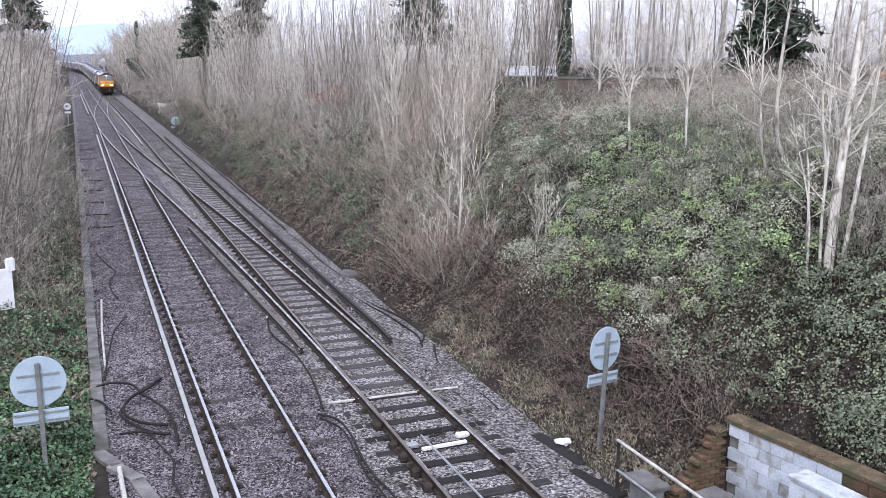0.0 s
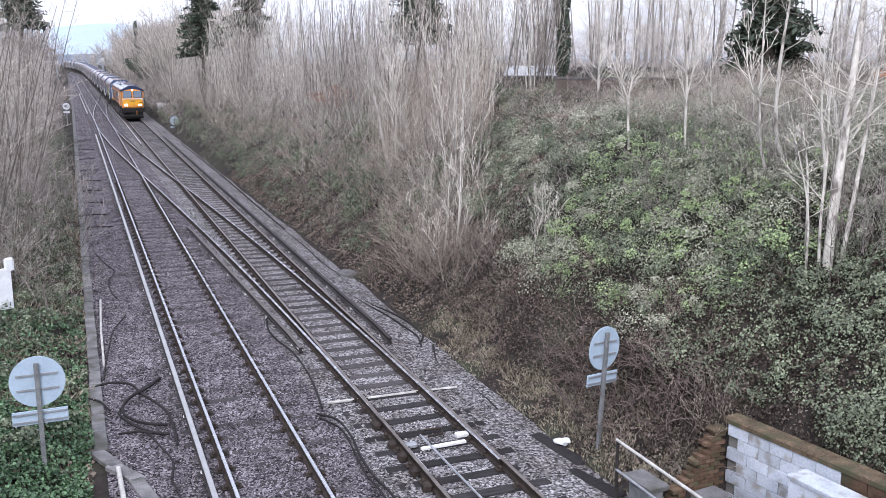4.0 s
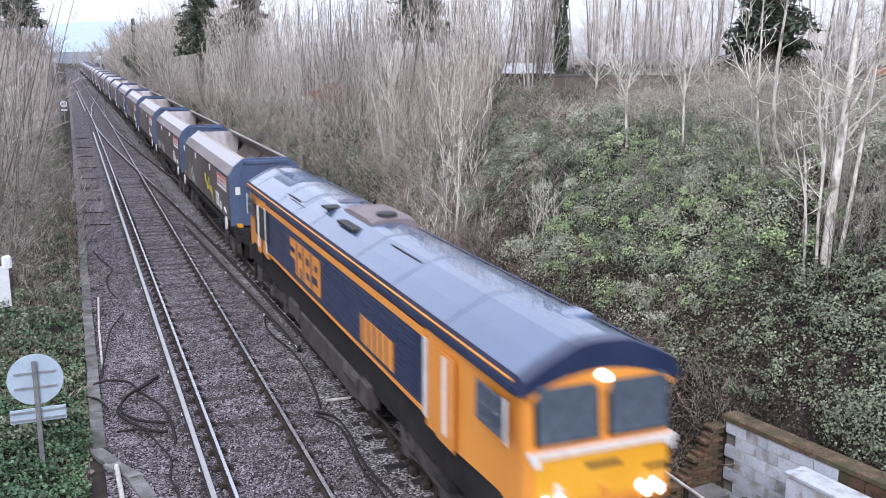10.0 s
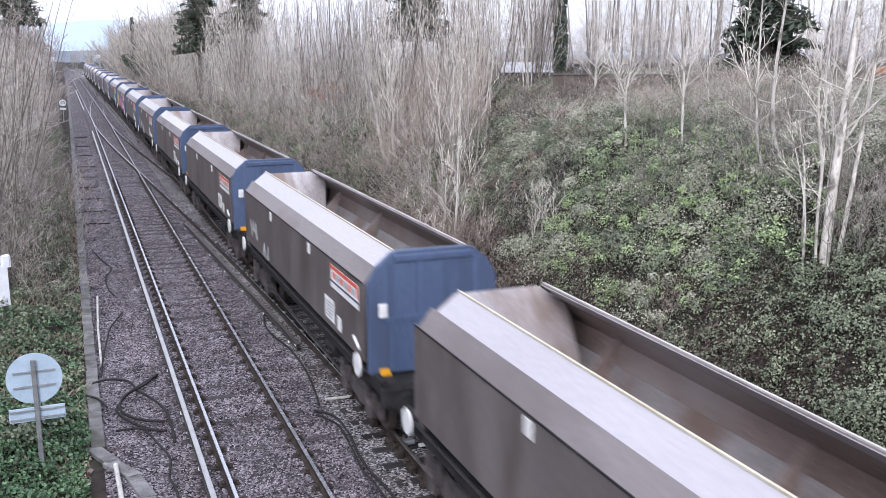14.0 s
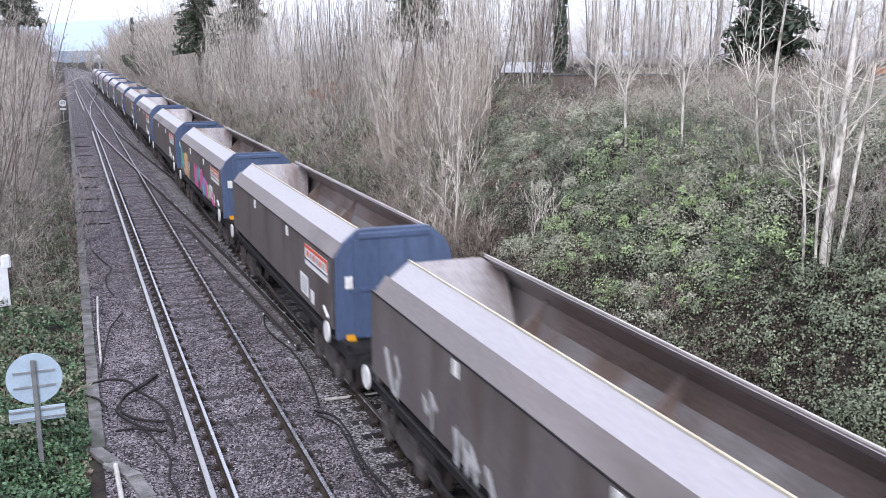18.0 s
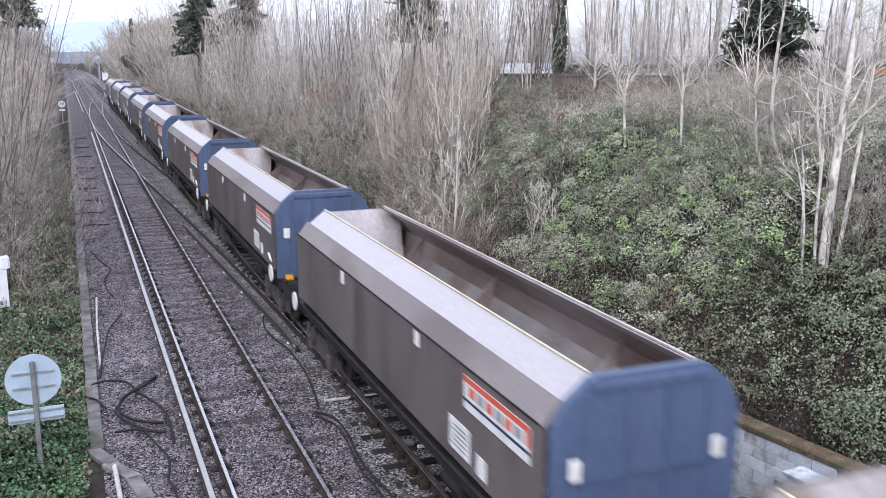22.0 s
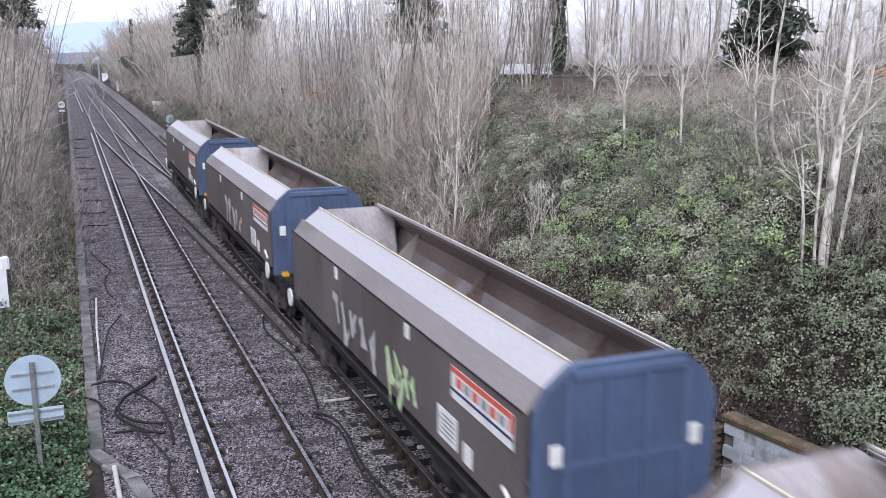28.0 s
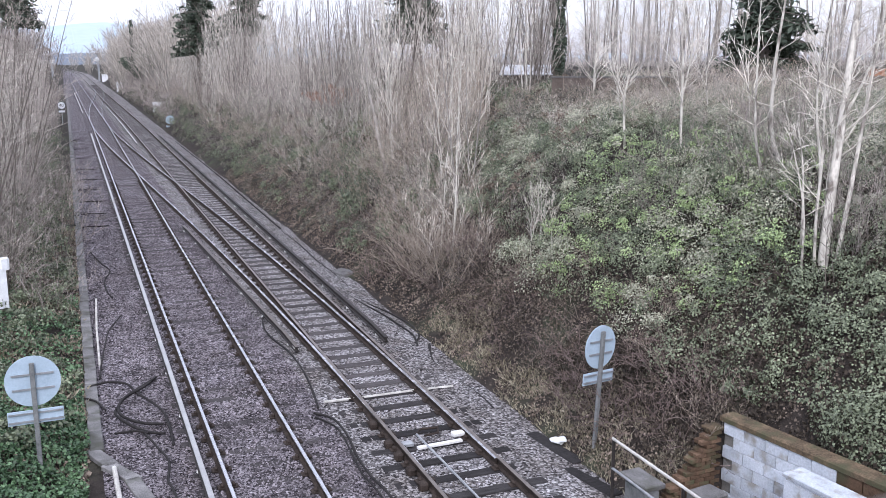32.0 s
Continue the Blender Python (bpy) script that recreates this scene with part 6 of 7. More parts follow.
for row in range(19):
    wide = (5.4, 5.3, 5.0, 5.1, 4.4, 4.5, 4.2, 3.4, 3.5, 3.2, 2.3, 2.4, 2.2, 2.0, 1.4, 1.5, 1.2, 0.9, 0.6)[row]
    k = 0
    while k + 0.5 * (row % 2) < wide:
        x = -0.11 - (k + 0.5 * (row % 2)) * 0.215
        for depth in (0.0, 0.115):
            part("brick", PB, None, pier, at=pose(x + srng.uniform(-0.008, 0.008), depth + srng.uniform(-0.008, 0.008), -0.28 + row * 0.073, srng.uniform(-2, 2), 0, srng.uniform(-2.5, 2.5)))
        k += 1
part("cap", Shape().box(-0.13, 0.05, 1.11, 0.30, 0.26, 0.05, bevel=0.015), M_MOSS, pier, "mossy cap")

cab = thing("equipment_cabinet", "white equipment cabinet with a dusty top against the wall", "cabinet", pose(9.98, 9.85, 0, 0, 0, 7))
part("body", Shape().box(0, 0, 0.42, 0.36, 1.5, 1.36, bevel=0.02), M_BLOCK, cab)
part("lid", Shape().box(0, 0, 1.125, 0.42, 1.58, 0.06, bevel=0.015), M_BLOCK, cab)
for y in (-0.4, 0.4):
    part("door", Shape().box(-0.185, y, 0.45, 0.015, 0.7, 1.2), M_BLOCK, cab)
grey = thing("grey_cabinet", "low grey cabinet with a slab lid beside a handrail", "cabinet", pose(8.60, 12.70, -0.08, 0, 0, 4))
part("body", Shape().box(0, 0, 0.02, 0.30, 0.58, 0.62, bevel=0.02), M_POST, grey)
part("lid", Shape().box(0, 0, 0.37, 0.42, 0.74, 0.08, bevel=0.015), M_CONCRETE, grey, "pale grey slab lid")
part("door", Shape().box(-0.155, 0, 0.02, 0.012, 0.5, 0.5), M_POST, grey)
for x, y, s, zz in ((9.45, 12.05, 0.55, 0.22), (9.75, 11.55, 0.5, 0.16)):
    tagged(new("concrete_block", fix(Shape().box(x, y, zz - 0.25, s, s * 0.8, 0.5, turn=8, bevel=0.03).mesh("concrete_block", M_CONCRETE))), "stained pale concrete block before the wall", "block", group="concrete blocks")
rail = thing("handrail", "rusty pipe handrail on thin posts beside the line", "handrail")
part("top_rail", Shape().tube([(8.18, 13.0, 0.98), (8.22, 8.0, 0.98)], 0.025, 8), M_BROWN_PIPE, rail, "pale pipe rail")
part("lower_rail", Shape().tube([(8.18, 13.0, 0.45), (8.22, 8.0, 0.45)], 0.022, 8), M_GALV, rail)
for y in (12.98, 11.0, 9.0):
    part("post", Shape().tube([(8.19, y, -0.4), (8.19, y, 0.98)], 0.03, 8), M_RAIL_DARK, rail)
bag = Shape()
for k in range(5):
    a = k * 1.3
    bag.box(8.6 + 0.07 * math.cos(a), 15.65 + 0.10 * math.sin(a), -0.22 + 0.025 * k, 0.15, 0.19, 0.05, turn=40 * k, bevel=0.02)
tagged(new("litter_bag", fix(bag.mesh("litter_bag", M_WHITE))), "torn white bag on the edge of the ballast", "litter")
tagged(new("buried_sleeper", fix(Shape().box(8.42, 15.5, -0.27, 0.3, 1.6, 0.12, turn=8, bevel=0.02).mesh("buried_sleeper", M_SLEEPER))), "dark old timber half buried at the grass edge", "timber")
tagged(new("buried_sleeper", fix(Shape().box(8.32, 13.9, -0.27, 0.3, 1.3, 0.12, turn=14, bevel=0.02).mesh("buried_sleeper", M_SLEEPER))), "dark old timber half buried at the grass edge", "timber")
tagged(new("sandstone_lump", fix(Shape().box(8.55, 31.4, -0.2, 0.5, 0.7, 0.2, turn=20, bevel=0.08).mesh("sandstone_lump", M_CONCRETE))), "flat pale stone at the foot of the bank", "stone")
white = thing("white_sign_board", "white board standing among ivy", "board", pose(-1.92, 26.9, 0.32, 0, 0, 20))
part("board", Shape().box(-0.12, 0, 0.95, 0.4, 0.04, 1.1, bevel=0.01), M_WHITE, white)
part("cap", Shape().box(0.05, 0, 1.6, 0.25, 0.08, 0.35, bevel=0.05), M_WHITE, white)

# ---------- distant line-side cabinets, signals and houses ----------
def relay_box(x, y, w, h, label):
    t = thing("relay_cabinet", label, "cabinet", pose(x, y, -0.3), group="line-side cabinets")
    part("body", Shape().box(0, 0, h / 2, w, w * 0.6, h, bevel=0.03), M_WHITE, t)
    part("roof", Shape().box(0, 0, h + 0.05, w * 1.14, w * 0.75, 0.1, bevel=0.02), M_WHITE, t)
    part("base", Shape().box(0, 0, 0.02, w * 1.1, w * 0.7, 0.2), M_CONCRETE, t)
    for s in (-0.25, 0.25):
        part("door", Shape().box(s * w, -w * 0.305, h * 0.52, w * 0.46, 0.02, h * 0.86), M_WHITE, t)


relay_box(10.05, 118.5, 1.25, 1.6, "white metal relay cabinet beside the line")
relay_box(9.3, 188, 1.2, 1.8, "distant white relay cabinet beside the line")
relay_box(9.0, 250, 1.4, 1.9, "distant white relay cabinet beside the line")
for x, y, h in ((7.9, 262, 5.5), (-3.0, 255, 5.0)):
    t = thing("railway_signal", "distant railway signal post with a pale head", "signal", pose(x, y, -0.3))
    part("post", Shape().tube([(0, 0, 0), (0, 0, h)], 0.09, 8), M_GALV, t)
    part("head", Shape().box(0, 0, h, 0.9, 0.3, 0.8, bevel=0.05), M_WHITE, t)
    part("ladder", Shape().box(0.25, 0, h / 2, 0.3, 0.05, h), M_GALV, t)
M_TILE = surface("pale_roof_sheet", (0.42, 0.43, 0.45), (0.62, 0.63, 0.65), 1, 10, 0.6, bump=0.05)
M_HOUSE = surface("orange_brick_house", (0.36, 0.16, 0.09), (0.52, 0.26, 0.16), 1, 25, 0.85, bump=0.1)
M_PINK = surface("old_red_brick_wall", (0.09, 0.073, 0.062), (0.165, 0.135, 0.115), 1.5, 25, 0.9, bump=0.1)


def house(x, y, w, d, h, rise, turn, wall_m, roof_m, label, z=None):
    t = thing("house", label, "house", pose(x, y, float(terrain(x, y)) - 0.3 if z is None else z, 0, 0, turn), group="houses")
    part("wall", Shape().box(0, 0, h / 2, w, d, h), wall_m, t)
    o = 0.25
    part("roof", Shape().add([(-w / 2 - o, -d / 2 - o, h), (w / 2 + o, -d / 2 - o, h), (w / 2 + o, d / 2 + o, h), (-w / 2 - o, d / 2 + o, h), (-w / 2 - o, 0, h + rise), (w / 2 + o, 0, h + rise)],
                             [(0, 1, 2, 3), (0, 1, 5, 4), (2, 3, 4, 5), (0, 3, 4), (1, 2, 5)]), roof_m, t, "pitched roof")
    for k in range(int(w // 2)):
        wx = -w / 2 + 1.0 + k * 2.0
        win = part("window", Shape().box(wx, -d / 2 - 0.02, h * 0.6, 0.9, 0.06, 0.9), M_WHITE, t)
        part("pane", Shape().box(wx, -d / 2 - 0.055, h * 0.6, 0.75, 0.02, 0.75), M_GLASS, win)
    return t


shed = thing("shed", "low shed with a pale sheet roof behind the bank", "shed", pose(21.15, 42.5, 5.2, 0, 0, -24))
part("wall", Shape().box(0, 0, 0.5, 2.6, 2.4, 1.2), M_PINK, shed)
part("roof", Shape().add([(-1.45, -1.4, 1.1), (1.45, -1.4, 1.1), (1.25, 1.2, 1.5), (-1.25, 1.2, 1.5), (-1.45, -1.4, 1.05), (1.45, -1.4, 1.05), (1.25, 1.2, 1.45), (-1.25, 1.2, 1.45)],
                         [(0, 1, 2, 3), (7, 6, 5, 4), (0, 1, 5, 4), (1, 2, 6, 5), (2, 3, 7, 6), (3, 0, 4, 7)]), M_TILE, shed, "pale sheet roof")
tagged(new("brick_wall", fix(Shape().box(33.0, 30.6, 5.9, 3.4, 0.3, 1.5, turn=-24).mesh("brick_wall", M_HOUSE))), "orange brick garden wall behind the bank", "wall")
for x, y, z, w in ((-42, 620, 0, 7), (-30, 700, 2, 6), (-14, 760, 4, 9), (-44, 840, 7, 8)):
    house(x, y, w, 6, 3, 2, 10, M_WHITE, M_PINK, "distant pale house beyond the end of the cutting", z)
fence = thing("garden_wall", "long low brown boundary wall on top of the bank", "wall")
for k in range(9):
    x0, y0 = 17.2 + k * 1.6, 32.6 - k * 0.63
    z0 = float(terrain(x0 + 0.8, y0 - 0.3))
    part("wall_panel", Shape().box(x0 + 0.8, y0 - 0.31, (z0 + 6.42) / 2 - 0.1, 1.71, 0.14, 6.42 - z0 + 0.2, turn=-21.4), M_PINK, fence)
part("coping", Shape().box(17.2 + 7.2, 32.6 - 2.83, 6.42, 15.6, 0.2, 0.05, turn=-21.4), M_CONCRETE, fence, "pale coping")

# ---------- trees with a place of their own ----------
SAPLING = [plant("birch_sapling", "thin pale leafless sapling rising from the ivy", "tree",
                 branch_tree(220 + k, 5.2, 1, 0.08, 4, 1.0, 0.027, sub=12, depth=2, wiggle=0.07, reach=0.5, thin=0.45, lift=0.25), M_BARK_PALE, M_TWIG_PALE, pose(0, 0, -60), "birches on the bank") for k in range(3)]
BIG = [plant("bare_tree", "large leafless tree with a spreading crown", "tree",
             branch_tree(240 + k, 10.0, 1, 0.1, 10, 1.5, 0.13, sub=20, depth=2, wiggle=0.05, reach=0.38, thin=0.26, clear=0.2, lift=0.05, least=0.005, kink=4.0), M_BARK, M_TWIG_PALE, pose(0, 0, -60), "bare trees on the banks") for k in range(4)]


def traced_tree(label, seed, at, stems, shoots, reach, bark, twig, lift=0.3):
    """A tree whose stems bend through given points: (thickness, points from the foot), with side shoots that fork once."""
    r = random.Random(seed)
    wood, fine = Shape(), Shape()
    for thick, pts in stems:
        path = curve_through([(a + 0.02 * r.gauss(0, 1), b, c) for a, b, c in pts], 5)
        path[0].z -= 0.5
        n = len(path) - 1
        wood.tube(path, [max(0.006, thick * (1 - 0.72 * i / n)) for i in range(n + 1)], 8 if thick > 0.05 else 5)
        tall = (path[-1] - path[0]).length
        for k in range(int(shoots * tall)):
            f = r.uniform(0.25, 1.0)
            i = min(n - 1, int(f * n))
            p = path[i].lerp(path[i + 1], f * n - i)
            a = r.uniform(0, 2 * math.pi)
            d = Vector((math.cos(a), math.sin(a), r.uniform(-0.1, 0.9) + lift)).normalized()
            ln = reach * r.uniform(0.4, 1.0) * (1.2 - 0.6 * f)
            q = [p, p + d * ln * 0.5 + Vector((0, 0, r.uniform(-0.05, 0.08))), p + d * ln + Vector((0, 0, r.uniform(-0.05, 0.25) * ln))]
            w = max(0.005, min(0.016, thick * 0.2 * (1 - 0.5 * f)))
            fine.tube(q, [w, w * 0.7, 0.004], 4, caps=False)
            for h in range(5):
                o = q[1].lerp(q[2], r.uniform(-0.6, 0.9))
                e = (d + Vector((r.gauss(0, 0.7), r.gauss(0, 0.7), r.gauss(0.2, 0.4)))).normalized() * ln * r.uniform(0.25, 0.6)
                fine.tube([o, o + e * 0.55 + Vector((0, 0, 0.02)), o + e], [0.0045, 0.004, 0.0025], 3, caps=False)
    return plant("birch_tree", label, "tree", (wood, fine), bark, twig, pose(*at), "birches on the bank")


traced_tree("large pale-barked leafless birch with two leaning stems in ivy", 1, (13.44, 14.12, 3.17),
            [(0.105, [(0, 0, 0), (0.30, 0.23, 1.56), (0.60, 0.40, 2.86), (0.91, 0.60, 4.26), (1.12, 0.73, 5.23), (1.4, 0.9, 7.4)]),
             (0.050, [(0.26, -0.1, 0), (0.67, 0.1, 1.68), (1.14, 0.32, 3.4), (1.43, 0.47, 4.6), (1.6, 0.6, 6.0)]),
             (0.032, [(0.60, 0.40, 2.86), (0.95, 0.42, 3.5), (1.35, 0.45, 4.2), (1.75, 0.5, 5.2)])], 3.4, 1.3, M_BARK_PALE, M_TWIG_PALE)
traced_tree("slim pale leafless birch beside the large one", 2, (13.29, 14.19, 3.15),
            [(0.034, [(0, 0, 0), (0.18, 0.18, 1.1), (0.35, 0.35, 2.16), (0.48, 0.54, 3.23), (0.66, 0.76, 4.53), (0.79, 0.90, 5.4)]),
             (0.035, [(0.32, 0.3, 2.0), (0.28, 0.5, 3.1), (0.42, 0.7, 4.6)])], 3.0, 0.9, M_BARK_PALE, M_TWIG_PALE)
traced_tree("short pale leafless birch stem in ivy", 3, (13.10, 14.28, 3.2),
            [(0.030, [(0, 0, 0), (0.10, 0.20, 1.2), (0.01, 0.52, 2.5)]), (0.028, [(0.08, 0.16, 0.9), (0.2, 0.4, 2.0), (0.16, 0.5, 2.7)])], 3.0, 0.7, M_BARK_PALE, M_TWIG_PALE)
traced_tree("curving pale leafless birch in ivy", 4, (15.61, 17.82, 4.23),
            [(0.062, [(0, 0, 0), (0.02, 0.1, 0.4), (-0.16, 0.31, 1.24), (-0.06, 0.53, 2.42), (0.18, 0.71, 3.59), (0.39, 0.83, 4.38), (0.6, 1.0, 6.0)]),
             (0.04, [(-0.44, 0.27, 0.3), (-0.50, 0.45, 1.1), (-0.45, 0.62, 2.0), (-0.25, 0.9, 3.6), (-0.16, 1.04, 4.6)]),
             (0.03, [(0.25, 0.1, 0), (0.42, 0.3, 1.0), (0.3, 0.5, 1.9)]), (0.03, [(0.55, 0.1, 0), (0.62, 0.3, 0.9), (0.75, 0.5, 2.3)])], 2.6, 1.1, M_BARK_PALE, M_TWIG_PALE)
traced_tree("pale leafless young birch rising from ivy", 5, (17.64, 30.13, 4.95),
            [(0.055, [(0, 0, 0), (0.18, 0.31, 1.7), (0.36, 0.55, 3.09), (0.5, 0.72, 5.0)])], 7.0, 1.4, M_BARK_PALE, M_TWIG_PALE, 0.5)
traced_tree("forked pale leafless young birch rising from ivy", 6, (14.43, 22.9, 4.6),
            [(0.042, [(0, 0, 0), (0.11, 0.25, 1.31), (0.26, 0.37, 2.09), (0.40, 0.5, 3.4)]), (0.028, [(0.14, 0.28, 1.4), (-0.1, 0.35, 2.0), (-0.3, 0.4, 2.7)])], 4.0, 0.9, M_BARK_PALE, M_TWIG_PALE, 0.5)
traced_tree("many-twigged pale leafless young birch rising from ivy", 7, (15.31, 21.53, 4.6),
            [(0.042, [(0, 0, 0), (0.18, 0.33, 1.79), (0.38, 0.62, 3.43), (0.5, 0.8, 4.8)]), (0.03, [(0.2, 0.3, 1.5), (0.5, 0.4, 2.6), (0.7, 0.6, 4.0)])], 8.0, 1.2, M_BARK_PALE, M_TWIG_PALE, 0.6)
traced_tree("straight pale pole-like sapling on the lower bank", 8, (10.48, 26.06, 1.27),
            [(0.034, [(0, 0, 0), (0.22, 0.32, 1.81), (0.43, 0.65, 3.65), (0.74, 1.05, 6.0)]), (0.026, [(0.1, 0.2, 0), (0.33, 0.4, 1.9), (0.6, 0.8, 4.0)])], 1.6, 0.7, M_BARK_PALE, M_TWIG_PALE)
traced_tree("thin pale sapling on the lower bank", 9, (10.47, 26.88, 1.25),
            [(0.026, [(0, 0, 0), (0.21, 0.30, 1.72), (0.41, 0.57, 3.27), (0.6, 0.8, 5.0)])], 1.6, 0.7, M_BARK_PALE, M_TWIG_PALE)
traced_tree("leaning grey tree stem among the thicket", 10, (11.85, 36.39, 2.4),
            [(0.10, [(0, 0, 0), (-0.19, 0.35, 1.23), (-0.31, 0.67, 2.46), (-0.47, 1.01, 3.7), (-0.6, 1.3, 6.5)])], 2.0, 1.2, M_BARK, M_TWIG)
traced_tree("low leaning dead branch with twigs in the brambles", 11, (11.69, 23.1, 2.0),
            [(0.02, [(0, 0, 0), (0.05, 0.0, 0.9), (-0.05, 0.1, 1.9)]), (0.018, [(0.15, 0, 0), (0.35, 0, 0.9), (0.5, 0.1, 1.7)]), (0.016, [(0.1, 0, 0), (0.2, 0, 1.0), (0.2, 0.1, 2.0)])], 2.5, 0.6, M_BARK_PALE, M_TWIG)
for i, (x, y, s) in enumerate(((17.5, 21.4, 0.9), (16.6, 17.2, 0.8), (12.6, 39.0, 1.1), (16.2, 26.0, 0.8), (18.0, 24.0, 0.9),
                               (15.2, 16.0, 0.7), (19.0, 20.0, 0.9), (11.6, 21.8, 0.5), (11.3, 22.4, 0.5), (11.8, 22.8, 0.45))):
    put(SAPLING, i, x, y, s)
brng = random.Random(9)
for i in range(40):
    y = brng.uniform(30, 80)
    x = brng.uniform(21, 34) + y * 0.22
    put(BIG, i, x, y, brng.uniform(0.6, 1.0))
for i in range(40):
    put(SHRUB, i, brng.uniform(14.0, 22), brng.uniform(10, 32), brng.uniform(0.3, 0.7), dz=0.25)
for i in range(14):
    put(PALE if i % 2 else COPPICE, i, brng.uniform(11.0, 18.5), brng.uniform(84, 96), brng.uniform(1.0, 1.2))
for i in range(10):
    put(SCRUB, i, brng.uniform(12.6, 17.5), brng.uniform(12.5, 22), brng.uniform(0.55, 0.9), dz=0.2)


def conifer(seed, height, width, base, levels=26):
    """An evergreen: dark trunk, tiers of drooping boughs clad in small needle sprays."""
    r = random.Random(seed)
    boughs = Shape()
    wood = Shape().tube([(0, 0, -0.4), (0.1, 0, height * 0.5), (0, 0.05, height)], [0.28, 0.17, 0.03], 7)
    g = np.random.default_rng(seed)
    px, py, pz = [], [], []
    for k in range(levels):
        f = k / levels
        z = height * (base + (1 - base) * f)
        rad = width * (1 - f) ** 0.8 * r.uniform(0.75, 1.1) + 0.2
        for b in range(7):
            a = r.uniform(0, 2 * math.pi)
            ln = rad * r.uniform(0.5, 1.05)
            tip = (math.cos(a) * ln, math.sin(a) * ln, z - ln * 0.22 + 0.15)
            boughs.tube([(0, 0, z), (tip[0] * 0.5, tip[1] * 0.5, z - ln * 0.04), tip], [0.05, 0.035, 0.012], 4, caps=False)
            n = int(20 + ln * 20)
            t = g.uniform(0.15, 1.0, n)
            px.append(tip[0] * t + g.normal(0, 0.16, n))
            py.append(tip[1] * t + g.normal(0, 0.16, n))
            pz.append(z + (tip[2] - z) * t - g.uniform(0, 0.35, n))
    x, y, z = np.concatenate(px), np.concatenate(py), np.concatenate(pz)
    spray = [(0, -0.5, 0), (0.2, 0.1, 0.03), (0, 0.6, -0.1), (-0.2, 0.1, 0.03)]
    crown = many("crown", spray, [(0, 1, 2), (0, 2, 3)], poses(x, y, z, g.uniform(0.22, 0.5, len(x)), g, flat=0.7), M_CONIFER)
    return wood, boughs, crown


def evergreen(label, seed, x, y, height, width, base):
    wood, boughs, crown = conifer(seed, height, width, base)
    t = thing("conifer", label, "tree", pose(x, y, float(terrain(x, y))), group="evergreen trees")
    part("trunk", wood.mesh("trunk", M_BARK_DARK), None, t)
    tagged(part("branchwork", boughs.mesh("branchwork", M_BARK_DARK), None, t), kind="stuff")
    part("crown", crown, None, t)


evergreen("large dark evergreen with ragged boughs behind the bank", 1, 31.2, 37.6, 9.0, 2.7, 0.12)
evergreen("tall dark conifer rising over the bare trees", 3, 12.4, 98, 14.5, 2.9, 0.34)
evergreen("tall dark conifer rising over the bare trees", 4, 16.9, 98, 14.0, 2.9, 0.36)
evergreen("dark conifer rising over bare trees", 5, -3.4, 84, 13.2, 1.9, 0.66)
evergreen("dark evergreen among bare trees", 6, 21.5, 60, 8.0, 2.6, 0.35)


def ivy_tree(label, seed, x, y, height, clad):
    wood, fine = branch_tree(seed, height, 1, 0.05, 6, 1.0, 0.30, sub=14, depth=2, wiggle=0.08, reach=0.45)
    t = thing("ivy_clad_tree", label, "tree", pose(x, y, float(terrain(x, y))), group="ivy-clad trees")
    part("trunk", wood.mesh("trunk", M_BARK_DARK, True), None, t)
    part("crown", fine.mesh("crown", M_TWIG), None, t)
    g = np.random.default_rng(seed)
    n = 3000
    z = g.uniform(0, 1, n) ** 0.9 * height * clad
    rad = (0.16 + 0.18 * np.abs(np.sin(z * 1.1 + seed))) * g.uniform(0.4, 1.0, n) ** 0.5
    a = g.uniform(0, 2 * np.pi, n)
    leaf = [(0, -0.5, 0), (0.42, -0.1, 0.1), (0, 0.5, -0.05), (-0.42, -0.1, 0.1)]
    me = many("ivy", leaf, [(0, 1, 2), (0, 2, 3)], poses(np.cos(a) * rad, np.sin(a) * rad, z, g.uniform(0.1, 0.2, n), g, flat=1.0), M_CONIFER)
    part("ivy", me, None, t, "dark ivy round the trunk")


ivy_tree("tall tree with a trunk clad in dark ivy", 301, 21.8, 40.6, 11, 0.75)
ivy_tree("distant tree with a trunk clad in dark ivy", 302, 10.8, 171, 13.0, 0.85)
ivy_tree("distant tree clad in dark ivy", 303, 14.5, 180, 9, 0.95)

# grass on the lower slope
def grass(name, label, n, area, keep, height, material, seed):
    g = np.random.default_rng(seed)
    x, y = g.uniform(area[0], area[1], n), g.uniform(area[2], area[3], n)
    ok = keep(x, y)
    x, y = x[ok], y[ok]
    blade = [(-0.02, 0, -0.05), (0.02, 0, -0.05), (0.014, 0.16, 0.5), (0, 0.5, 0.85)]
    me = many(name, blade, [(0, 1, 2), (0, 2, 3)], poses(x, y, terrain(x, y), g.uniform(height[0], height[1], len(x)), g, flat=0.35), material)
    return tagged(new(name, me), label, "grass", kind="stuff")


grass("winter_grass", "straw-coloured tufted winter grass at the foot of the bank", 22000, (8.6, 10.8, 12.6, 24), lambda x, y: (x - TOE < 1.0 + 0.7 * wave(x, y * 0.4, 2.3) + 0.4 * wave(y, x * 3, 1.1) - np.clip((y - 24) * 0.06, 0, 1)) & (wave(x * 2.3, y * 0.8, 3.1) > -0.3), (0.07, 0.2), M_GRASS, 21)
grass("winter_grass", "straw-coloured grass beside the cable trough", 9000, (-2.6, -0.1, 20, 60), lambda x, y: wave(x, y, 1.8) > 0.0, (0.12, 0.34), M_GRASS, 22)


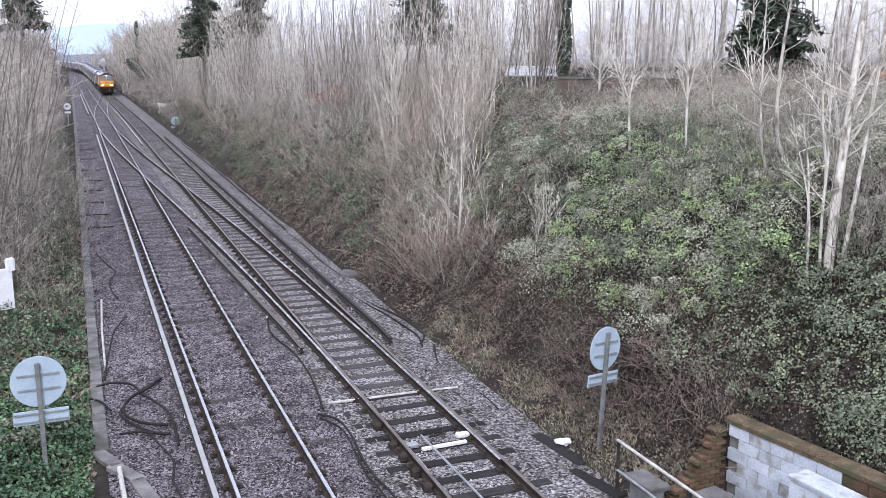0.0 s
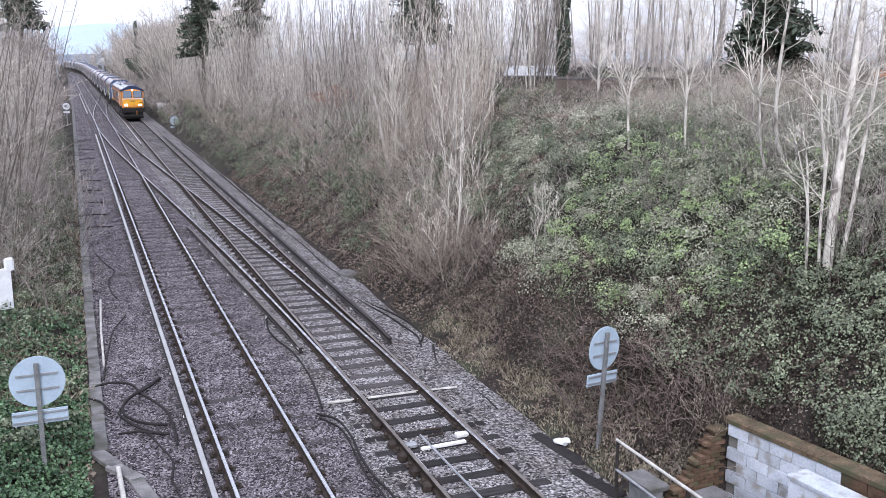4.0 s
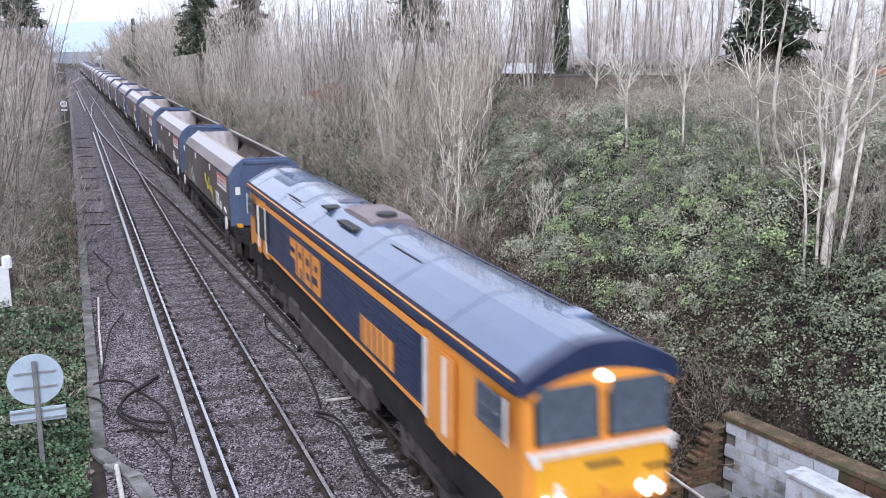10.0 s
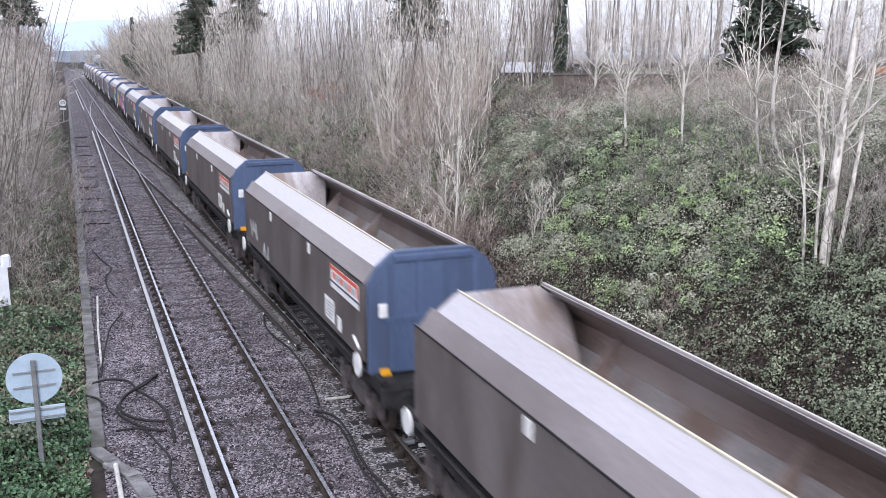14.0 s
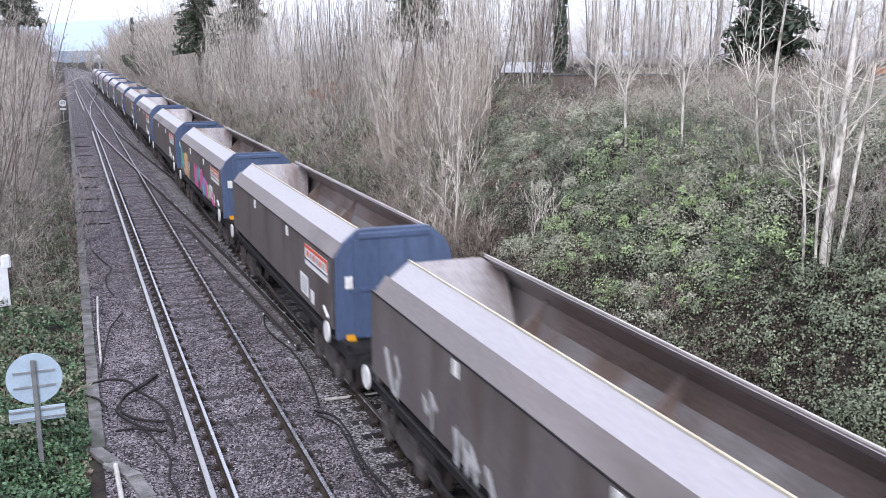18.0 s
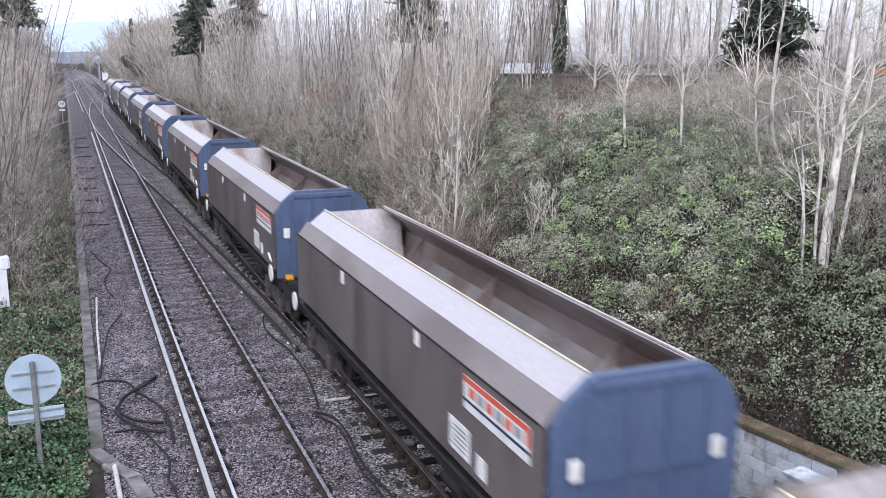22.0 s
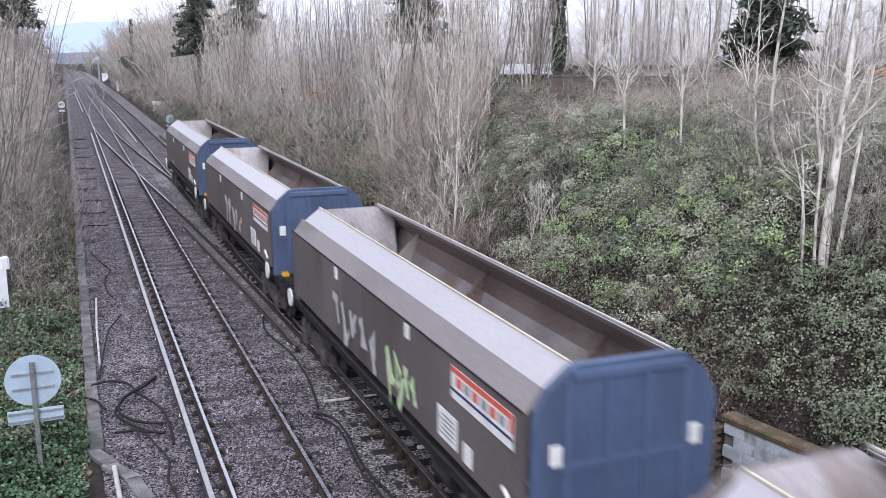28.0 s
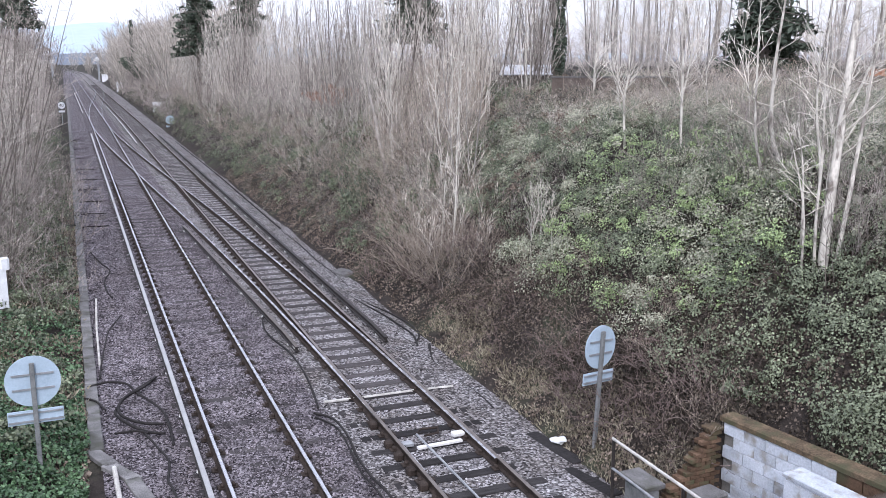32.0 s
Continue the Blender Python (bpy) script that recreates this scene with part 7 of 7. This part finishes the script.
def leafy_bush(label, seed, x, y, z, r, n, leaf_m=None, big=1.0, flat=0.5):
    """A bush that keeps its dead reddish leaves."""
    g = np.random.default_rng(seed)
    v = g.normal(0, 1, (n, 3))
    v /= np.linalg.norm(v, axis=1)[:, None]
    v *= (r * g.uniform(0.3, 1.0, n) ** 0.5 * (0.8 + 0.3 * np.sin(v[:, 0] * 5 + v[:, 2] * 4)))[:, None]
    t = thing("leafy_bush", label, "bush", pose(x, y, z))
    leaf = [(0, -0.5, 0), (0.4, -0.1, 0.1), (0, 0.5, -0.05), (-0.4, -0.1, 0.1)]
    part("crown", many("crown", leaf, [(0, 1, 2), (0, 2, 3)], poses(v[:, 0] * 1.5, v[:, 1], v[:, 2] * flat, g.uniform(0.08, 0.16, n) * big, g, flat=1.0), leaf_m or M_BEECH), None, t)
    part("stem", Shape().tube([(0, 0, -2.5), (0.1, 0, -1.0), (0.0, 0.1, 0.3)], [0.06, 0.05, 0.02], 6), M_BARK, t)


M_BEECH = surface("russet_dead_leaves", (0.20, 0.12, 0.085), (0.40, 0.26, 0.20), 1.2, 15, 0.85, bump=0, island=0.4)
leafy_bush("bush holding russet dead leaves on the bank", 5, 14.1, 52.0, 5.0, 1.3, 1100)


leafy_bush("dark evergreen bush among bare trees far down the line", 6, 12.6, 168, 5.5, 2.6, 5200, M_CONIFER, 2.4, 1.1)
leafy_bush("dusty green evergreen bush among bare trees", 7, 13.8, 166, 6.5, 1.9, 3600, M_IVY, 2.2, 1.1)


# ---------- woods too far off to tell the trees apart ----------
def joined_wood(name, label, shapes, mats, places):
    """One mesh of many far trees, each a turned and scaled copy of one of a few built shapes."""
    co, idx, kinds, base = [], [], [], 0
    for i, (x, y, s) in enumerate(places):
        for k, sh in enumerate(shapes[i % len(shapes)]):
            v = np.array(sh.v)
            a = (x * 37 + y * 11) % 6.28
            c, d = math.cos(a) * s, math.sin(a) * s
            w = np.stack([v[:, 0] * c - v[:, 1] * d + x, v[:, 0] * d + v[:, 1] * c + y, v[:, 2] * s + float(terrain(x, y))], 1)
            f = np.array(sh.f) + base
            co.append(w)
            idx.append(f)
            kinds.append(np.full(len(f), k))
            base += len(v)
    co, idx, kinds = np.concatenate(co), np.concatenate(idx), np.concatenate(kinds)
    me = bpy.data.meshes.new(name)
    me.vertices.add(len(co))
    me.vertices.foreach_set("co", co.reshape(-1))
    me.loops.add(idx.size)
    me.loops.foreach_set("vertex_index", idx.reshape(-1))
    me.polygons.add(len(idx))
    me.polygons.foreach_set("loop_start", np.arange(len(idx)) * 4)
    me.polygons.foreach_set("loop_total", np.full(len(idx), 4))
    for m in mats:
        me.materials.append(m)
    me.polygons.foreach_set("material_index", kinds)
    me.update(calc_edges=True)
    me.validate()
    return tagged(new(name, me), label, "woodland", kind="stuff")


def thick_tree(seed, sides=3):
    return branch_tree(seed, 9.0, 7, 0.30, 3, 0.9, 0.07, sub=8, depth=2, wiggle=0.1, reach=0.4, thin=0.5, clear=0.12, least=0.02)


FAR = [thick_tree(400 + k) for k in range(4)]
GARDEN = [branch_tree(420 + k, 9.5, 1, 0.10, 8, 1.6, 0.13, sub=20, depth=2, wiggle=0.05, reach=0.40, thin=0.28, clear=0.15, lift=0.05, least=0.008, kink=4.0) for k in range(4)]
frng = random.Random(17)
spots = []
for i in range(70):
    y = 108 + (i / 70) * 170
    spots.append((frng.uniform(11.3, 24) + float(bend(y)), y, frng.uniform(0.8, 1.35)))
for i in range(26):
    y = frng.uniform(270, 430)
    spots.append((frng.uniform(9.5, 30) + float(bend(y)), y, frng.uniform(0.8, 1.2)))
for i in range(30):
    y = frng.uniform(112, 185)
    spots.append((frng.uniform(13.5, 19) + float(bend(y)), y, frng.uniform(1.0, 1.3)))
for i in range(40):
    y = frng.uniform(172, 225)
    spots.append((frng.uniform(9.8, 16.5) + float(bend(y)), y, frng.uniform(1.1, 1.3)))
joined_wood("far_woodland", "bare grey-brown trees lining the distant cutting", FAR, [M_BARK, M_TWIG], spots)
spots = []
for i in range(40):
    y = 112 + (i / 40) * 260
    spots.append((frng.uniform(-14, -3.2) + float(bend(y)), y, frng.uniform(1.1, 1.5)))
joined_wood("far_woodland", "bare brown trees lining the distant cutting", FAR, [M_BARK_DARK, M_TWIG_BROWN], spots)
spots = []
for i in range(95):
    y = frng.uniform(48, 110)
    spots.append((frng.uniform(0.45, 1.05) * y + 2, y, frng.uniform(0.7, 1.15)))
joined_wood("far_woodland", "bare trees in gardens beyond the bank", GARDEN, [M_BARK, M_TWIG], spots)


def train_front(t):
    u = (t - 16) / 16
    late = (max(0.0, t - 29) / 3) ** 1.5
    return -83.534 - 241.575 * u + 27.916 * u ** 2 + 4.81 * u ** 3 - 3.016 * u ** 4 - 0.55 * late


def ride(ob, behind):
    """Carries a vehicle whose centre is so many metres behind the front of the train."""
    rows = []
    for i in range(33):
        y = train_front(i) + behind
        slope = float(bend(y + 4) - bend(y - 4)) / 8
        rows.append((i, pose(RC - 0.03 + float(bend(y)), y, 0, 0, 0, -math.degrees(math.atan(slope)))))
    walk(ob, rows)


def roll(wheels, radius):
    """Turns the wheels with the way that the train has gone; they all turn alike, so they share one set of keys."""
    lead = wheels[0]
    rows, z = [], radius
    for i in range(32 * FPS + 1):
        t = i / FPS
        turn = math.degrees((train_front(0) - train_front(t)) / radius)
        rows.append((t, pose(0, 0, z, turn % 360, 0, 0)))
    walk(lead, rows)
    keys = lead.animation_data
    for w in wheels[1:]:
        w.rotation_mode = "QUATERNION"
        w.animation_data_create()
        w.animation_data.action = keys.action
        w.animation_data.action_slot = keys.action_slot


def motions():
    ride(engine, 10.4 - 0.82 - 0.10)
    for k, w in enumerate(wagons):
        ride(w, 22.375 + 15.679 * k - WF)
    small = [o for w in wagons for o in w.children_recursive if o.name.startswith("wheelset")]
    large = [o for o in engine.children_recursive if o.name.startswith("wheelset")]
    roll(small, 0.46)
    roll(large, 0.52)


motions()
